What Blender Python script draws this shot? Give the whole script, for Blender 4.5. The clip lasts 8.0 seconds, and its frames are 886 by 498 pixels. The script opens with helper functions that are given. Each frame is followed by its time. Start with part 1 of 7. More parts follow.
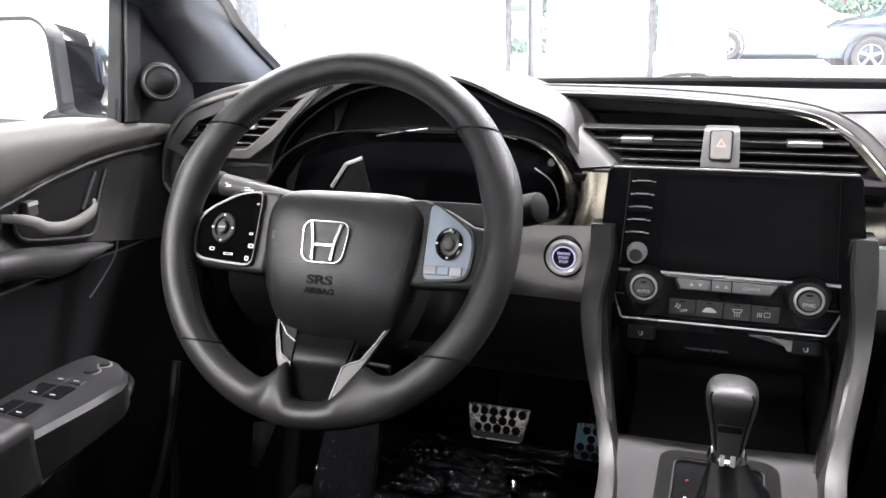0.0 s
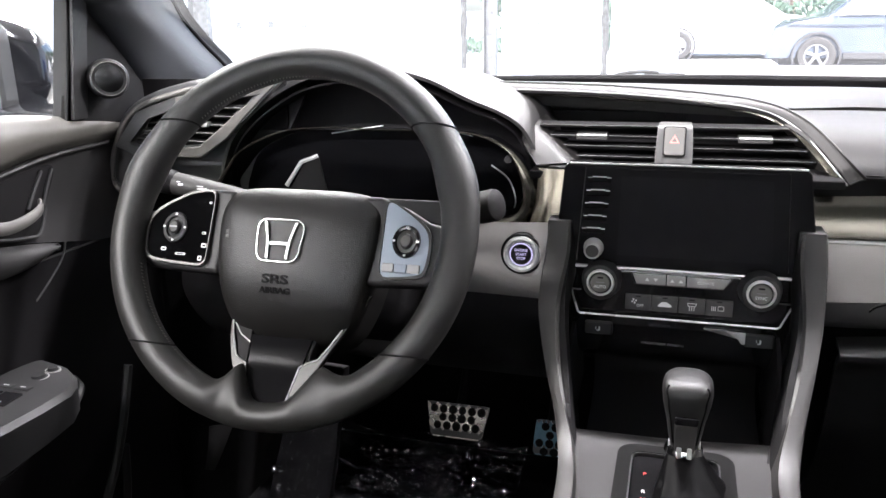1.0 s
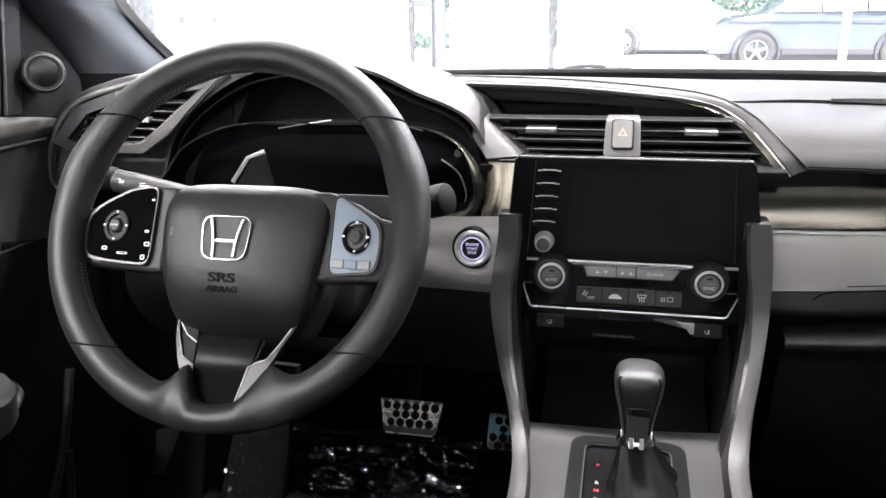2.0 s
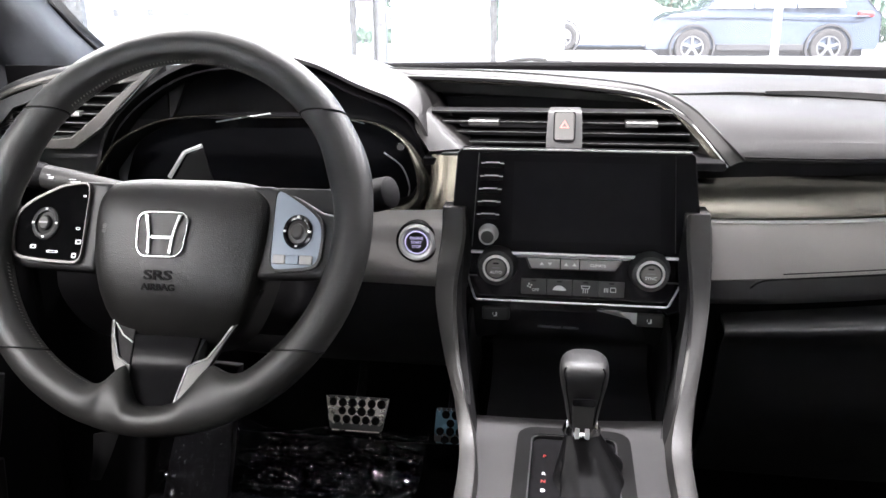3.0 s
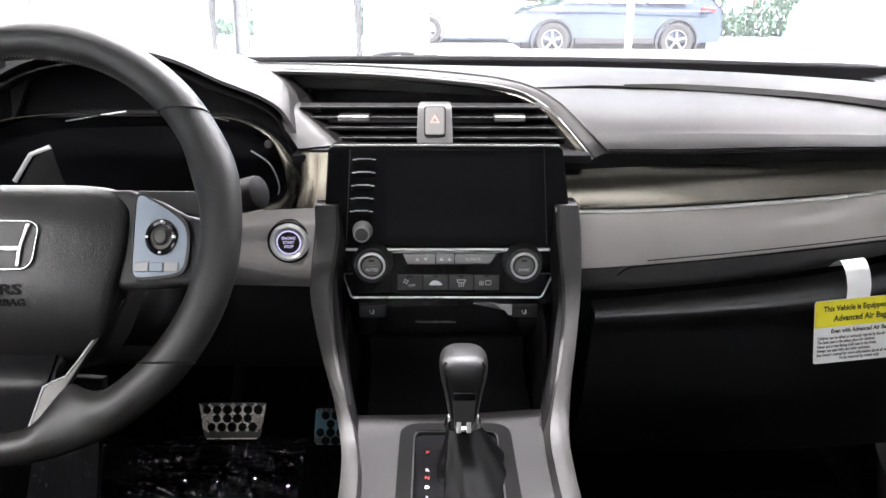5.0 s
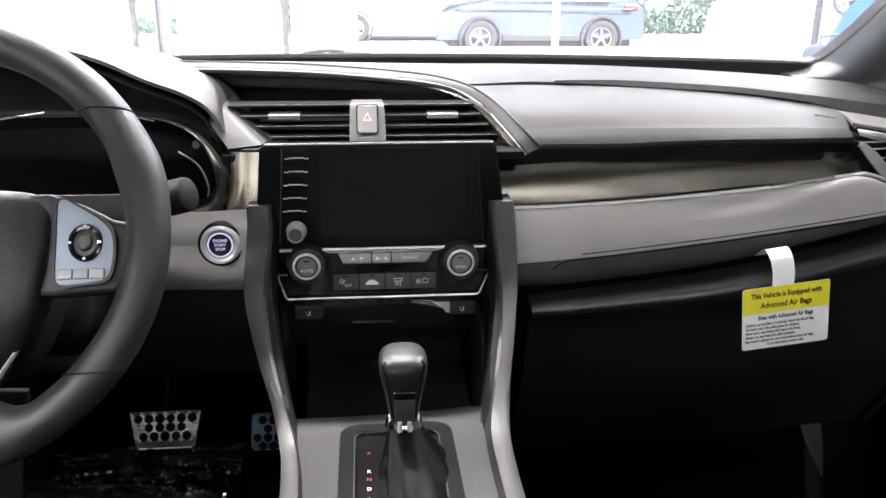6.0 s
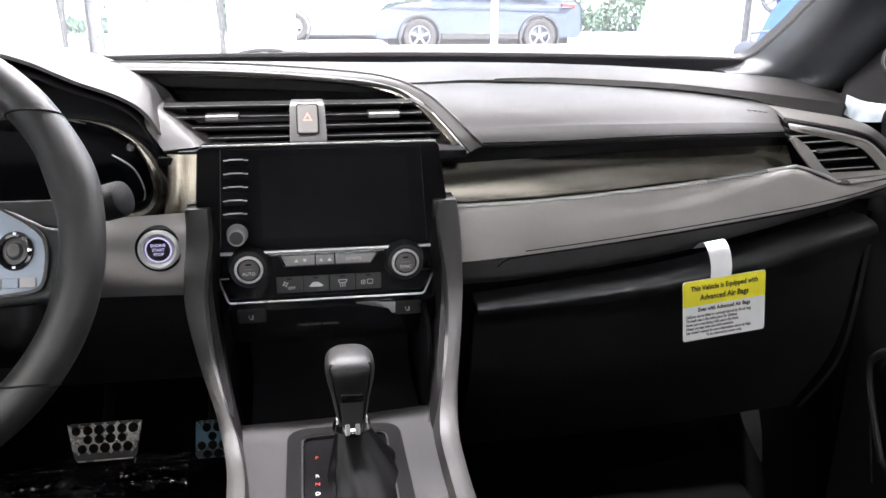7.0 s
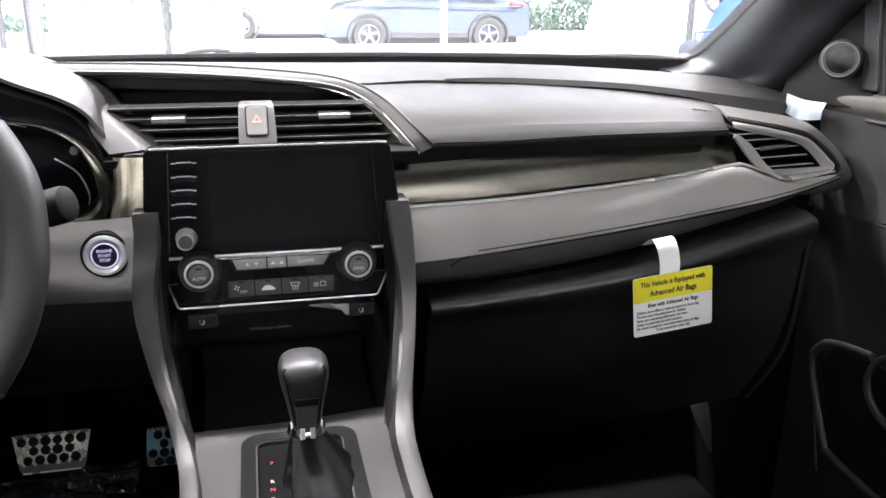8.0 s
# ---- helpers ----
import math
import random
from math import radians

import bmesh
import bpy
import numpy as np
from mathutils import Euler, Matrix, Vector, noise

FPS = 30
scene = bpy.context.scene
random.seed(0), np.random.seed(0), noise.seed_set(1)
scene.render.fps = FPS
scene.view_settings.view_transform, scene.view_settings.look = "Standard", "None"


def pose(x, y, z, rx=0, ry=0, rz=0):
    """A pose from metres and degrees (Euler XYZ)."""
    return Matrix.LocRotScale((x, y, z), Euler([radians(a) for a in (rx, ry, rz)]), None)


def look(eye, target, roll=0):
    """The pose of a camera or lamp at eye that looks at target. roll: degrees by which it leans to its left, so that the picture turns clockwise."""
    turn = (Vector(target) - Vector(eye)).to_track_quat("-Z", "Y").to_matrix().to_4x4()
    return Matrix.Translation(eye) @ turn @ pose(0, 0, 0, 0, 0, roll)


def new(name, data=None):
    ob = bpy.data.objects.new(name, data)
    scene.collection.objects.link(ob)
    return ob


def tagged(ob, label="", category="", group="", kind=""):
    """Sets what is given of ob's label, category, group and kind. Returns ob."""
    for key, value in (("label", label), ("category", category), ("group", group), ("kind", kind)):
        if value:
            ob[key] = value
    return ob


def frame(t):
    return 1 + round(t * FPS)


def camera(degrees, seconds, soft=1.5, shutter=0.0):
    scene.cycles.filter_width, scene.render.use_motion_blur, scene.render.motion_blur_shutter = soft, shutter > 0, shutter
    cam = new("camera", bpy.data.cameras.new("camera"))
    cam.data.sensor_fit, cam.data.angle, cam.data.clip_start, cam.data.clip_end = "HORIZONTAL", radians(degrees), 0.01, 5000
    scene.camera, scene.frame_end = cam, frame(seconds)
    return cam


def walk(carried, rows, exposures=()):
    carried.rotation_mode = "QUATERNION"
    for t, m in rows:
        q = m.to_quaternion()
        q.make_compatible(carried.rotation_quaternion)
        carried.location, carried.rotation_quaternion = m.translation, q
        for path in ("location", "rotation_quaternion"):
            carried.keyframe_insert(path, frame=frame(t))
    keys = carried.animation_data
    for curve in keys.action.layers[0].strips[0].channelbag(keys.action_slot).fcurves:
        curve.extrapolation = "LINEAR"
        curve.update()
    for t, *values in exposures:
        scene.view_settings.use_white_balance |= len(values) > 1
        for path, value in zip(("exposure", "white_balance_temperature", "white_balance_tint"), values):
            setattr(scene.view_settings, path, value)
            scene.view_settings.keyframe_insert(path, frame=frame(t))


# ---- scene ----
cam = camera(57.5, 8.0)
PATH = [
    (0, (-0.007, -0.873, 1.086), (-0.652, 0.934, 0.521), -1.4),
    (0.5, (-0.008, -0.871, 1.084), (-0.602, 0.952, 0.518), -1.3),
    (1, (-0.008, -0.869, 1.083), (-0.553, 0.969, 0.514), -1.1),
    (1.5, (-0.009, -0.866, 1.082), (-0.498, 0.987, 0.508), -1.0),
    (3, (-0.01, -0.856, 1.076), (-0.303, 1.031, 0.483), -0.5),
    (3.5, (-0.01, -0.855, 1.077), (-0.232, 1.041, 0.479), -0.3),
    (4, (-0.008, -0.853, 1.078), (-0.157, 1.048, 0.473), -0.2),
    (4.5, (-0.01, -0.85, 1.078), (-0.077, 1.054, 0.469), 0.0),
    (6, (-0.015, -0.842, 1.076), (0.168, 1.052, 0.462), 0.3),
    (6.5, (-0.015, -0.841, 1.076), (0.238, 1.045, 0.46), 0.2),
    (7, (-0.015, -0.839, 1.076), (0.305, 1.036, 0.459), 0.3),
    (7.5, (-0.015, -0.839, 1.077), (0.366, 1.025, 0.459), 0.5),
    (8, (-0.015, -0.839, 1.078), (0.419, 1.013, 0.459), 0.5),
]
EXPOSURE = 2.75
walk(cam, [(t, look(eye, target, roll)) for t, eye, target, roll in PATH], [(0, EXPOSURE, 6250, 16), (8, EXPOSURE, 6250, 16)])

# ---- camera exposure and light ----
wd = bpy.data.worlds.new("sky")
scene.world = wd
wd.use_nodes = True
wn = wd.node_tree.nodes
sky = wn.new("ShaderNodeTexSky")
sky.sky_type, sky.sun_disc = "NISHITA", False
sky.sun_elevation, sky.sun_rotation = radians(45), radians(144)
sky.air_density, sky.dust_density = 1.0, 3.0
wn["Background"].inputs["Strength"].default_value = 0.15
wd.node_tree.links.new(sky.outputs["Color"], wn["Background"].inputs["Color"])


def lamp(name, kind, m, energy, color=(1, 1, 1), **kw):
    data = bpy.data.lights.new(name, kind)
    data.energy, data.color = energy, color
    if kind == "AREA":
        data.shape, data.size, data.size_y = "RECTANGLE", kw["size"], kw["size_y"]
    if kind == "SUN":
        data.angle = kw["angle"]
    ob = new(name, data)
    ob.matrix_world = m
    return ob


# the sun, high over the garage roof
lamp("sun", "SUN", look((16, -10, 26), (0, 12, 0)), 5.0, (1.0, 0.96, 0.9), angle=radians(0.6))


# ---- materials ----
def material(name, base, rough=0.5, metal=0.0, grain=0.0, scale=400.0, tone=0.0, tone_scale=9.0, coat=0.0, spec=0.5, kind="noise", wear=0.0):
    """A principled material with fine relief (grain), tone variation and uneven gloss."""
    m = bpy.data.materials.new(name)
    m.use_nodes = True
    nt = m.node_tree
    n, l = nt.nodes, nt.links
    b = n["Principled BSDF"]
    b.inputs["Base Color"].default_value = (*base, 1)
    b.inputs["Roughness"].default_value = rough
    b.inputs["Metallic"].default_value = metal
    b.inputs["Coat Weight"].default_value = coat
    b.inputs["Specular IOR Level"].default_value = spec
    tc = n.new("ShaderNodeTexCoord")
    if tone > 0:
        t = n.new("ShaderNodeTexNoise")
        t.inputs["Scale"].default_value, t.inputs["Detail"].default_value = tone_scale, 6
        l.new(tc.outputs["Object"], t.inputs["Vector"])
        r = n.new("ShaderNodeValToRGB")
        r.color_ramp.elements[0].position, r.color_ramp.elements[1].position = 0.3, 0.7
        r.color_ramp.elements[0].color = (*[c * (1 - tone) for c in base], 1)
        r.color_ramp.elements[1].color = (*[min(1, c * (1 + tone)) for c in base], 1)
        l.new(t.outputs["Fac"], r.inputs["Fac"])
        l.new(r.outputs["Color"], b.inputs["Base Color"])
        q = n.new("ShaderNodeMapRange")
        q.inputs["To Min"].default_value, q.inputs["To Max"].default_value = max(0.02, rough * 0.86), min(1, rough * 1.14)
        l.new(t.outputs["Fac"], q.inputs["Value"])
        l.new(q.outputs["Result"], b.inputs["Roughness"])
    if grain > 0:
        if kind == "leather":
            g = n.new("ShaderNodeTexVoronoi")
            g.feature = "DISTANCE_TO_EDGE"
            out = g.outputs["Distance"]
        else:
            g = n.new("ShaderNodeTexNoise")
            g.inputs["Detail"].default_value = 3
            out = g.outputs["Fac"]
        g.inputs["Scale"].default_value = scale
        l.new(tc.outputs["Object"], g.inputs["Vector"])
        bump = n.new("ShaderNodeBump")
        bump.inputs["Strength"].default_value, bump.inputs["Distance"].default_value = grain, 0.0006
        l.new(out, bump.inputs["Height"])
        l.new(bump.outputs["Normal"], b.inputs["Normal"])
    return m


def glass(name, tint=(1, 1, 1), gloss=0.06, rough=0.02):
    """Thin clear pane: mostly transparent, with a weak reflection."""
    m = bpy.data.materials.new(name)
    m.use_nodes = True
    n, l = m.node_tree.nodes, m.node_tree.links
    n.remove(n["Principled BSDF"])
    tr, gl, mix = n.new("ShaderNodeBsdfTransparent"), n.new("ShaderNodeBsdfGlossy"), n.new("ShaderNodeMixShader")
    tr.inputs["Color"].default_value = (*tint, 1)
    gl.inputs["Roughness"].default_value = rough
    mix.inputs["Fac"].default_value = gloss
    l.new(tr.outputs["BSDF"], mix.inputs[1])
    l.new(gl.outputs["BSDF"], mix.inputs[2])
    l.new(mix.outputs["Shader"], n["Material Output"].inputs["Surface"])
    return m


def glow(name, color, strength):
    m = bpy.data.materials.new(name)
    m.use_nodes = True
    b = m.node_tree.nodes["Principled BSDF"]
    b.inputs["Base Color"].default_value = (*[c * 0.5 for c in color], 1)
    b.inputs["Emission Color"].default_value = (*color, 1)
    b.inputs["Emission Strength"].default_value = strength
    return m


SOFT = material("soft_grained_plastic", (0.0185, 0.0175, 0.0169), 0.50, grain=0.35, scale=900, tone=0.10, kind="leather", spec=0.18)
DARK = material("hard_black_plastic", (0.011, 0.0107, 0.011), 0.55, grain=0.25, scale=1100, tone=0.12)
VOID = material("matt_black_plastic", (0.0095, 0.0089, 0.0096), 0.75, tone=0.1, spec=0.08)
LEATH = material("black_leather", (0.0155, 0.0149, 0.0138), 0.45, grain=0.30, scale=1000, tone=0.10, kind="leather", spec=0.5)
KNOBSKIN = material("smooth_black_leather", (0.0110, 0.0105, 0.0102), 0.44, grain=0.25, scale=1000, tone=0.10, kind="leather")
HUB = material("airbag_cover", (0.0090, 0.0083, 0.0077), 0.40, grain=0.55, scale=650, tone=0.08, kind="leather")
LOWER = material("dull_black_plastic", (0.0110, 0.0104, 0.0109), 0.58, grain=0.25, scale=1100, tone=0.12, spec=0.15)
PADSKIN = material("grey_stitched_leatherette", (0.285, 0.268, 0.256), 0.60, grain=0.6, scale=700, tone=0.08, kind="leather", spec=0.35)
# darkens the padded panel where it turns down into shade
UNDERSKIN = material("smooth_shaded_panel", (0.062, 0.060, 0.060), 0.5, grain=0.3, scale=900, tone=0.08, kind="leather")
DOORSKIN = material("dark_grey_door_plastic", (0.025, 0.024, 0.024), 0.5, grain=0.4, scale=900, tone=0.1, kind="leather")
LOWDOOR = material("black_door_plastic", (0.034, 0.034, 0.0345), 0.5, grain=0.3, scale=1000, tone=0.12)
DOORTOP = material("warm_grey_soft_plastic", (0.085, 0.080, 0.070), 0.46, grain=0.4, scale=900, tone=0.08, kind="leather")
DOME = material("black_dome_mesh", (0.0055, 0.0055, 0.006), 0.24, grain=0.5, scale=2600, spec=0.35)
PIANO = material("gloss_black", (0.0095, 0.0092, 0.0100), 0.09, tone=0.15, tone_scale=30)
SATIN = material("satin_silver_paint", (0.080, 0.077, 0.074), 0.40, metal=0.45, grain=0.12, scale=2500, tone=0.05)
BLADE = material("dark_satin_metal", (0.030, 0.0295, 0.028), 0.40, metal=0.5, tone=0.06)
ARMGREY = material("dark_satin_paint", (0.031, 0.0293, 0.0275), 0.48, metal=0.15, grain=0.12, scale=2500, tone=0.05)
# the arms' satin paint, darkened to offset strong light from above
PLATE = material("satin_plate_darkened", (0.020, 0.0187, 0.0182), 0.42, metal=0.35, grain=0.12, scale=2500, tone=0.06)
GATE = material("black_gate_plastic", (0.0085, 0.0082, 0.0082), 0.42, tone=0.12, spec=0.04)
# lighter copy of PADSKIN for the stronger light on the driver's side
DRIVERSKIN = material("leatherette_lightened", (0.43, 0.41, 0.395), 0.6, grain=0.6, scale=700, tone=0.08, kind="leather", spec=0.35)
BOOT = material("soft_black_leather", (0.0036, 0.0034, 0.0036), 0.34, grain=0.2, scale=900, tone=0.15, kind="leather", spec=0.02)
CHEEK = material("light_satin_paint", (0.15, 0.145, 0.14), 0.40, metal=0.4, grain=0.1, scale=2500, tone=0.05)
KEYGREY = material("satin_grey_key", (0.33, 0.322, 0.315), 0.42, metal=0.2, tone=0.05)
BEZEL = material("grey_bezel_plastic", (0.12, 0.115, 0.107), 0.5, grain=0.2, scale=1500, tone=0.06)
KEYDARK = material("dark_grey_key", (0.058, 0.057, 0.056), 0.5, tone=0.06)
WARN = material("pale_red_print", (0.85, 0.26, 0.22), 0.5)
EMBLEM = material("satin_chrome", (0.40, 0.40, 0.39), 0.22, metal=0.75, tone=0.03)
DEEPGLOSS = material("deep_gloss_black", (0.0085, 0.0082, 0.0088), 0.16, spec=0.05, tone=0.1)
INLAY = material("gloss_black_inlay", (0.0075, 0.0072, 0.0078), 0.14, spec=0.012, tone=0.1)
CLUSTER = material("dark_cover_glass", (0.0035, 0.0035, 0.004), 0.08, spec=0.05)
PADBLACK = material("black_switch_plastic", (0.0030, 0.0030, 0.0032), 0.22, spec=0.0, tone=0.08)
PALELINE = material("pale_line_print", (0.72, 0.72, 0.72), 0.4)
LINER = material("smooth_black_lining", (0.0045, 0.0042, 0.0045), 0.5, spec=0.10, tone=0.1)
HOODSKIN = material("smooth_grained_hood", (0.025, 0.0238, 0.0232), 0.40, grain=0.3, scale=900, tone=0.08, kind="leather", spec=0.42)
DIALRING = material("bright_dial_ring", (0.74, 0.74, 0.73), 0.30, metal=0.25, tone=0.04)
# lightened copy of BRONZE for the bright reflection on the upright
BRIGHTBRONZE = material("bronze_lightened", (0.21, 0.187, 0.146), 0.24, metal=0.85, grain=0.10, scale=900, tone=0.08, tone_scale=12)
BRONZE = material("brushed_dark_metal", (0.092, 0.085, 0.070), 0.15, metal=0.85, grain=0.10, scale=900, tone=0.05, tone_scale=6)
SILVER = material("bright_satin_silver", (0.62, 0.61, 0.60), 0.28, metal=0.6, tone=0.05)
RINGSIL = material("satin_silver_ring", (0.45, 0.45, 0.44), 0.34, metal=0.3, tone=0.05)
CHROME = material("chrome", (0.58, 0.58, 0.58), 0.10, metal=1.0, tone=0.03)
BLUEGREY = material("silver_switch_plastic", (0.25, 0.29, 0.34), 0.38, metal=0.3, tone=0.04)
BUTTON = material("grey_button_plastic", (0.048, 0.0465, 0.0445), 0.45, grain=0.15, scale=1500, tone=0.06)
SCREEN = material("display_glass", (0.0125, 0.0120, 0.0132), 0.14, spec=0.18, tone=0.06, tone_scale=60)
STEEL = material("pedal_steel", (0.105, 0.099, 0.090), 0.28, metal=0.9, tone=0.25, tone_scale=60)
RUBBER = material("rubber", (0.015, 0.015, 0.015), 0.8, grain=0.3, scale=900)
HOLEBLACK = material("hole_black", (0.0030, 0.0030, 0.0031), 0.9, tone=0.1, spec=0.05)
CARPET = material("carpet", (0.0028, 0.0027, 0.0028), 0.95, grain=0.9, scale=700, tone=0.25, spec=0.03)
PILLAR = material("pillar_cloth", (0.10, 0.105, 0.115), 0.48, grain=0.4, scale=1500, tone=0.06)
# left pillar's cloth, darkened because its face turns from the light
PILLARSHADE = material("pillar_cloth_shaded", (0.014, 0.0155, 0.0185), 0.36, grain=0.4, scale=1500, tone=0.06)
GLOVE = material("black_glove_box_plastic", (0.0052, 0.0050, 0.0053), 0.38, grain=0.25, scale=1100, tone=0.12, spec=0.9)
# right pillar's copy, darkened for the shade on that side
PILLARDIM = material("pillar_cloth_dimmed", (0.018, 0.0195, 0.022), 0.42, grain=0.4, scale=1500, tone=0.06)
STITCH = material("grey_thread", (0.22, 0.215, 0.20), 0.7)
MARK = material("white_print", (0.75, 0.75, 0.75), 0.5)
MARK2 = material("faint_print", (0.22, 0.22, 0.23), 0.5)
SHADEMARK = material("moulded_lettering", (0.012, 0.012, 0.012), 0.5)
RED = material("red_print", (0.65, 0.05, 0.04), 0.5)
YELLOW = material("yellow_card", (0.82, 0.74, 0.03), 0.55, tone=0.04)
WHITE = material("white_card", (0.88, 0.88, 0.87), 0.6, tone=0.02)
INK = material("black_ink", (0.02, 0.02, 0.02), 0.6)
PLASTIC = glass("clear_plastic_sheet", (0.92, 0.92, 0.93), 0.030, 0.07)
GLASS = glass("window_glass", (0.97, 0.98, 0.98), 0.008, 0.01)


def veiled(name, veil):
    """Window glass with a thin pale veil mixed in for glare over the outside view."""
    m = glass(name, (0.97, 0.98, 0.98), 0.02, 0.01)
    n, l = m.node_tree.nodes, m.node_tree.links
    first = [q for q in n if q.type == "MIX_SHADER"][0]
    tr, mix, tex, ramp, tc = n.new("ShaderNodeBsdfTranslucent"), n.new("ShaderNodeMixShader"), n.new("ShaderNodeTexNoise"), n.new("ShaderNodeMapRange"), n.new("ShaderNodeTexCoord")
    tex.inputs["Scale"].default_value, tex.inputs["Detail"].default_value = 7, 8
    ramp.inputs["To Min"].default_value, ramp.inputs["To Max"].default_value = veil * 0.8, veil * 1.2
    l.new(tc.outputs["Object"], tex.inputs["Vector"])
    l.new(tex.outputs["Fac"], ramp.inputs["Value"])
    l.new(ramp.outputs["Result"], mix.inputs["Fac"])
    l.new(first.outputs["Shader"], mix.inputs[1])
    l.new(tr.outputs["BSDF"], mix.inputs[2])
    l.new(mix.outputs["Shader"], n["Material Output"].inputs["Surface"])
    return m


VEILED = veiled("veiled_windscreen", 0.014)
MIRROR = material("mirror_glass", (0.9, 0.9, 0.9), 0.02, metal=1.0)
PAINT = material("black_car_paint", (0.012, 0.012, 0.014), 0.12, coat=0.8, tone=0.2)
RING_GLOW = glow("start_button_light", (0.72, 0.66, 1.0), 0.13)


# ---- building blocks ----
BASE = {}


def thing(name, at, label, category, group="", kind=""):
    """An Empty at a thing's base, which its parts hang under."""
    ob = new(name)
    ob.empty_display_size = 0.02
    ob.location = at
    BASE[ob] = Vector(at)
    return tagged(ob, label, category, group, kind)


def finish(bm, sharp):
    bmesh.ops.recalc_face_normals(bm, faces=bm.faces)
    area = {f: f.calc_area() for f in bm.faces}
    for f in bm.faces:
        # broad plane faces between narrow bevels stay flat
        f.smooth = area[f] < 3 * max([area[g] for e in f.edges for g in e.link_faces if g is not f], default=0)
    for e in bm.edges:
        if len(e.link_faces) == 2 and e.calc_face_angle(0) > sharp:
            e.smooth = False


def part(name, bm, mat, parent=None, label="", sharp=32, kind=""):
    finish(bm, radians(sharp))
    me = bpy.data.meshes.new(name)
    at = BASE.get(parent, Vector((0, 0, 0)))
    if parent:
        bmesh.ops.translate(bm, verts=bm.verts, vec=-at)
    bm.to_mesh(me)
    bm.free()
    me.materials.append(mat)
    ob = new(name, me)
    if parent:
        ob.parent = parent
    BASE[ob] = at
    return tagged(ob, label, kind=kind)


def lone(name, bm, mat, at, label, category, group="", kind="", sharp=32):
    """A thing that is one mesh."""
    finish(bm, radians(sharp))
    bmesh.ops.translate(bm, verts=bm.verts, vec=-Vector(at))
    me = bpy.data.meshes.new(name)
    bm.to_mesh(me)
    bm.free()
    me.materials.append(mat)
    ob = new(name, me)
    ob.location = at
    BASE[ob] = Vector(at)
    return tagged(ob, label, category, group, kind)


def bevel(bm, width, seg=2, angle=30):
    es = [e for e in bm.edges if len(e.link_faces) == 2 and e.calc_face_angle(0) > radians(angle)]
    if width > 0 and es:
        bmesh.ops.bevel(bm, geom=es, offset=width, segments=seg, affect="EDGES", profile=0.5, clamp_overlap=True)
    return bm


def box(x0, x1, y0, y1, z0, z1, bev=0.002, seg=2):
    bm = bmesh.new()
    bmesh.ops.create_cube(bm, size=1)
    bmesh.ops.transform(bm, matrix=Matrix.LocRotScale(((x0 + x1) / 2, (y0 + y1) / 2, (z0 + z1) / 2), None, (x1 - x0, y1 - y0, z1 - z0)), verts=bm.verts)
    return bevel(bm, bev, seg)


def moved(bm, m):
    bmesh.ops.transform(bm, matrix=m, verts=bm.verts)
    return bm


def join(*bms):
    out = bms[0]
    for b in bms[1:]:
        me = bpy.data.meshes.new("join")
        b.to_mesh(me)
        b.free()
        out.from_mesh(me)
        bpy.data.meshes.remove(me)
    return out


def prism(poly, depth, m=None, bev=0.001, seg=2):
    """A flat outline (u, v) with a thickness along its normal, w from 0 to depth, set by m."""
    bm = bmesh.new()
    a = [bm.verts.new((u, v, 0)) for u, v in poly]
    b = [bm.verts.new((u, v, depth)) for u, v in poly]
    bm.faces.new(a[::-1])
    bm.faces.new(b)
    k = len(poly)
    for i in range(k):
        bm.faces.new((a[i], a[(i + 1) % k], b[(i + 1) % k], b[i]))
    bmesh.ops.recalc_face_normals(bm, faces=bm.faces)
    bevel(bm, bev, seg, 25)
    return moved(bm, m) if m else bm


# a frame whose u is x, v is z and whose thickness comes towards the camera
def facing(x, y, z, lean=0.0):
    return Matrix.Translation((x, y, z)) @ Euler((radians(90 - lean), 0, 0)).to_matrix().to_4x4()


def spline(pts, n, closed=False):
    """Smooth points through pts (any dimension)."""
    p = [np.array(q, float) for q in pts]
    k = len(p)
    segs = k if closed else k - 1
    out = []
    for i in range(n):
        s = i / (n if closed else n - 1) * segs
        j = min(int(s), segs - 1)
        t = s - j
        if closed:
            a, b, c, d = p[(j - 1) % k], p[j % k], p[(j + 1) % k], p[(j + 2) % k]
        else:
            a, b, c, d = p[max(j - 1, 0)], p[j], p[min(j + 1, k - 1)], p[min(j + 2, k - 1)]
        out.append(0.5 * (2 * b + (c - a) * t + (2 * a - 5 * b + 4 * c - d) * t * t + (3 * b - a - 3 * c + d) * t ** 3))
    return out


def loft(rows, around=True, ends=True, close=False):
    """Skin through rows of points with equal counts. around: rows are rings; close: the last row joins the first."""
    bm = bmesh.new()
    vs = [[bm.verts.new(tuple(float(c) for c in q)) for q in row] for row in rows]
    k = len(rows[0])
    span = range(len(vs)) if close else range(len(vs) - 1)
    for i in span:
        a, b = vs[i], vs[(i + 1) % len(vs)]
        for j in range(k if around else k - 1):
            bm.faces.new((a[j], a[(j + 1) % k], b[(j + 1) % k], b[j]))
    if around and ends and not close:
        bm.faces.new(vs[0][::-1])
        bm.faces.new(vs[-1])
    return bm


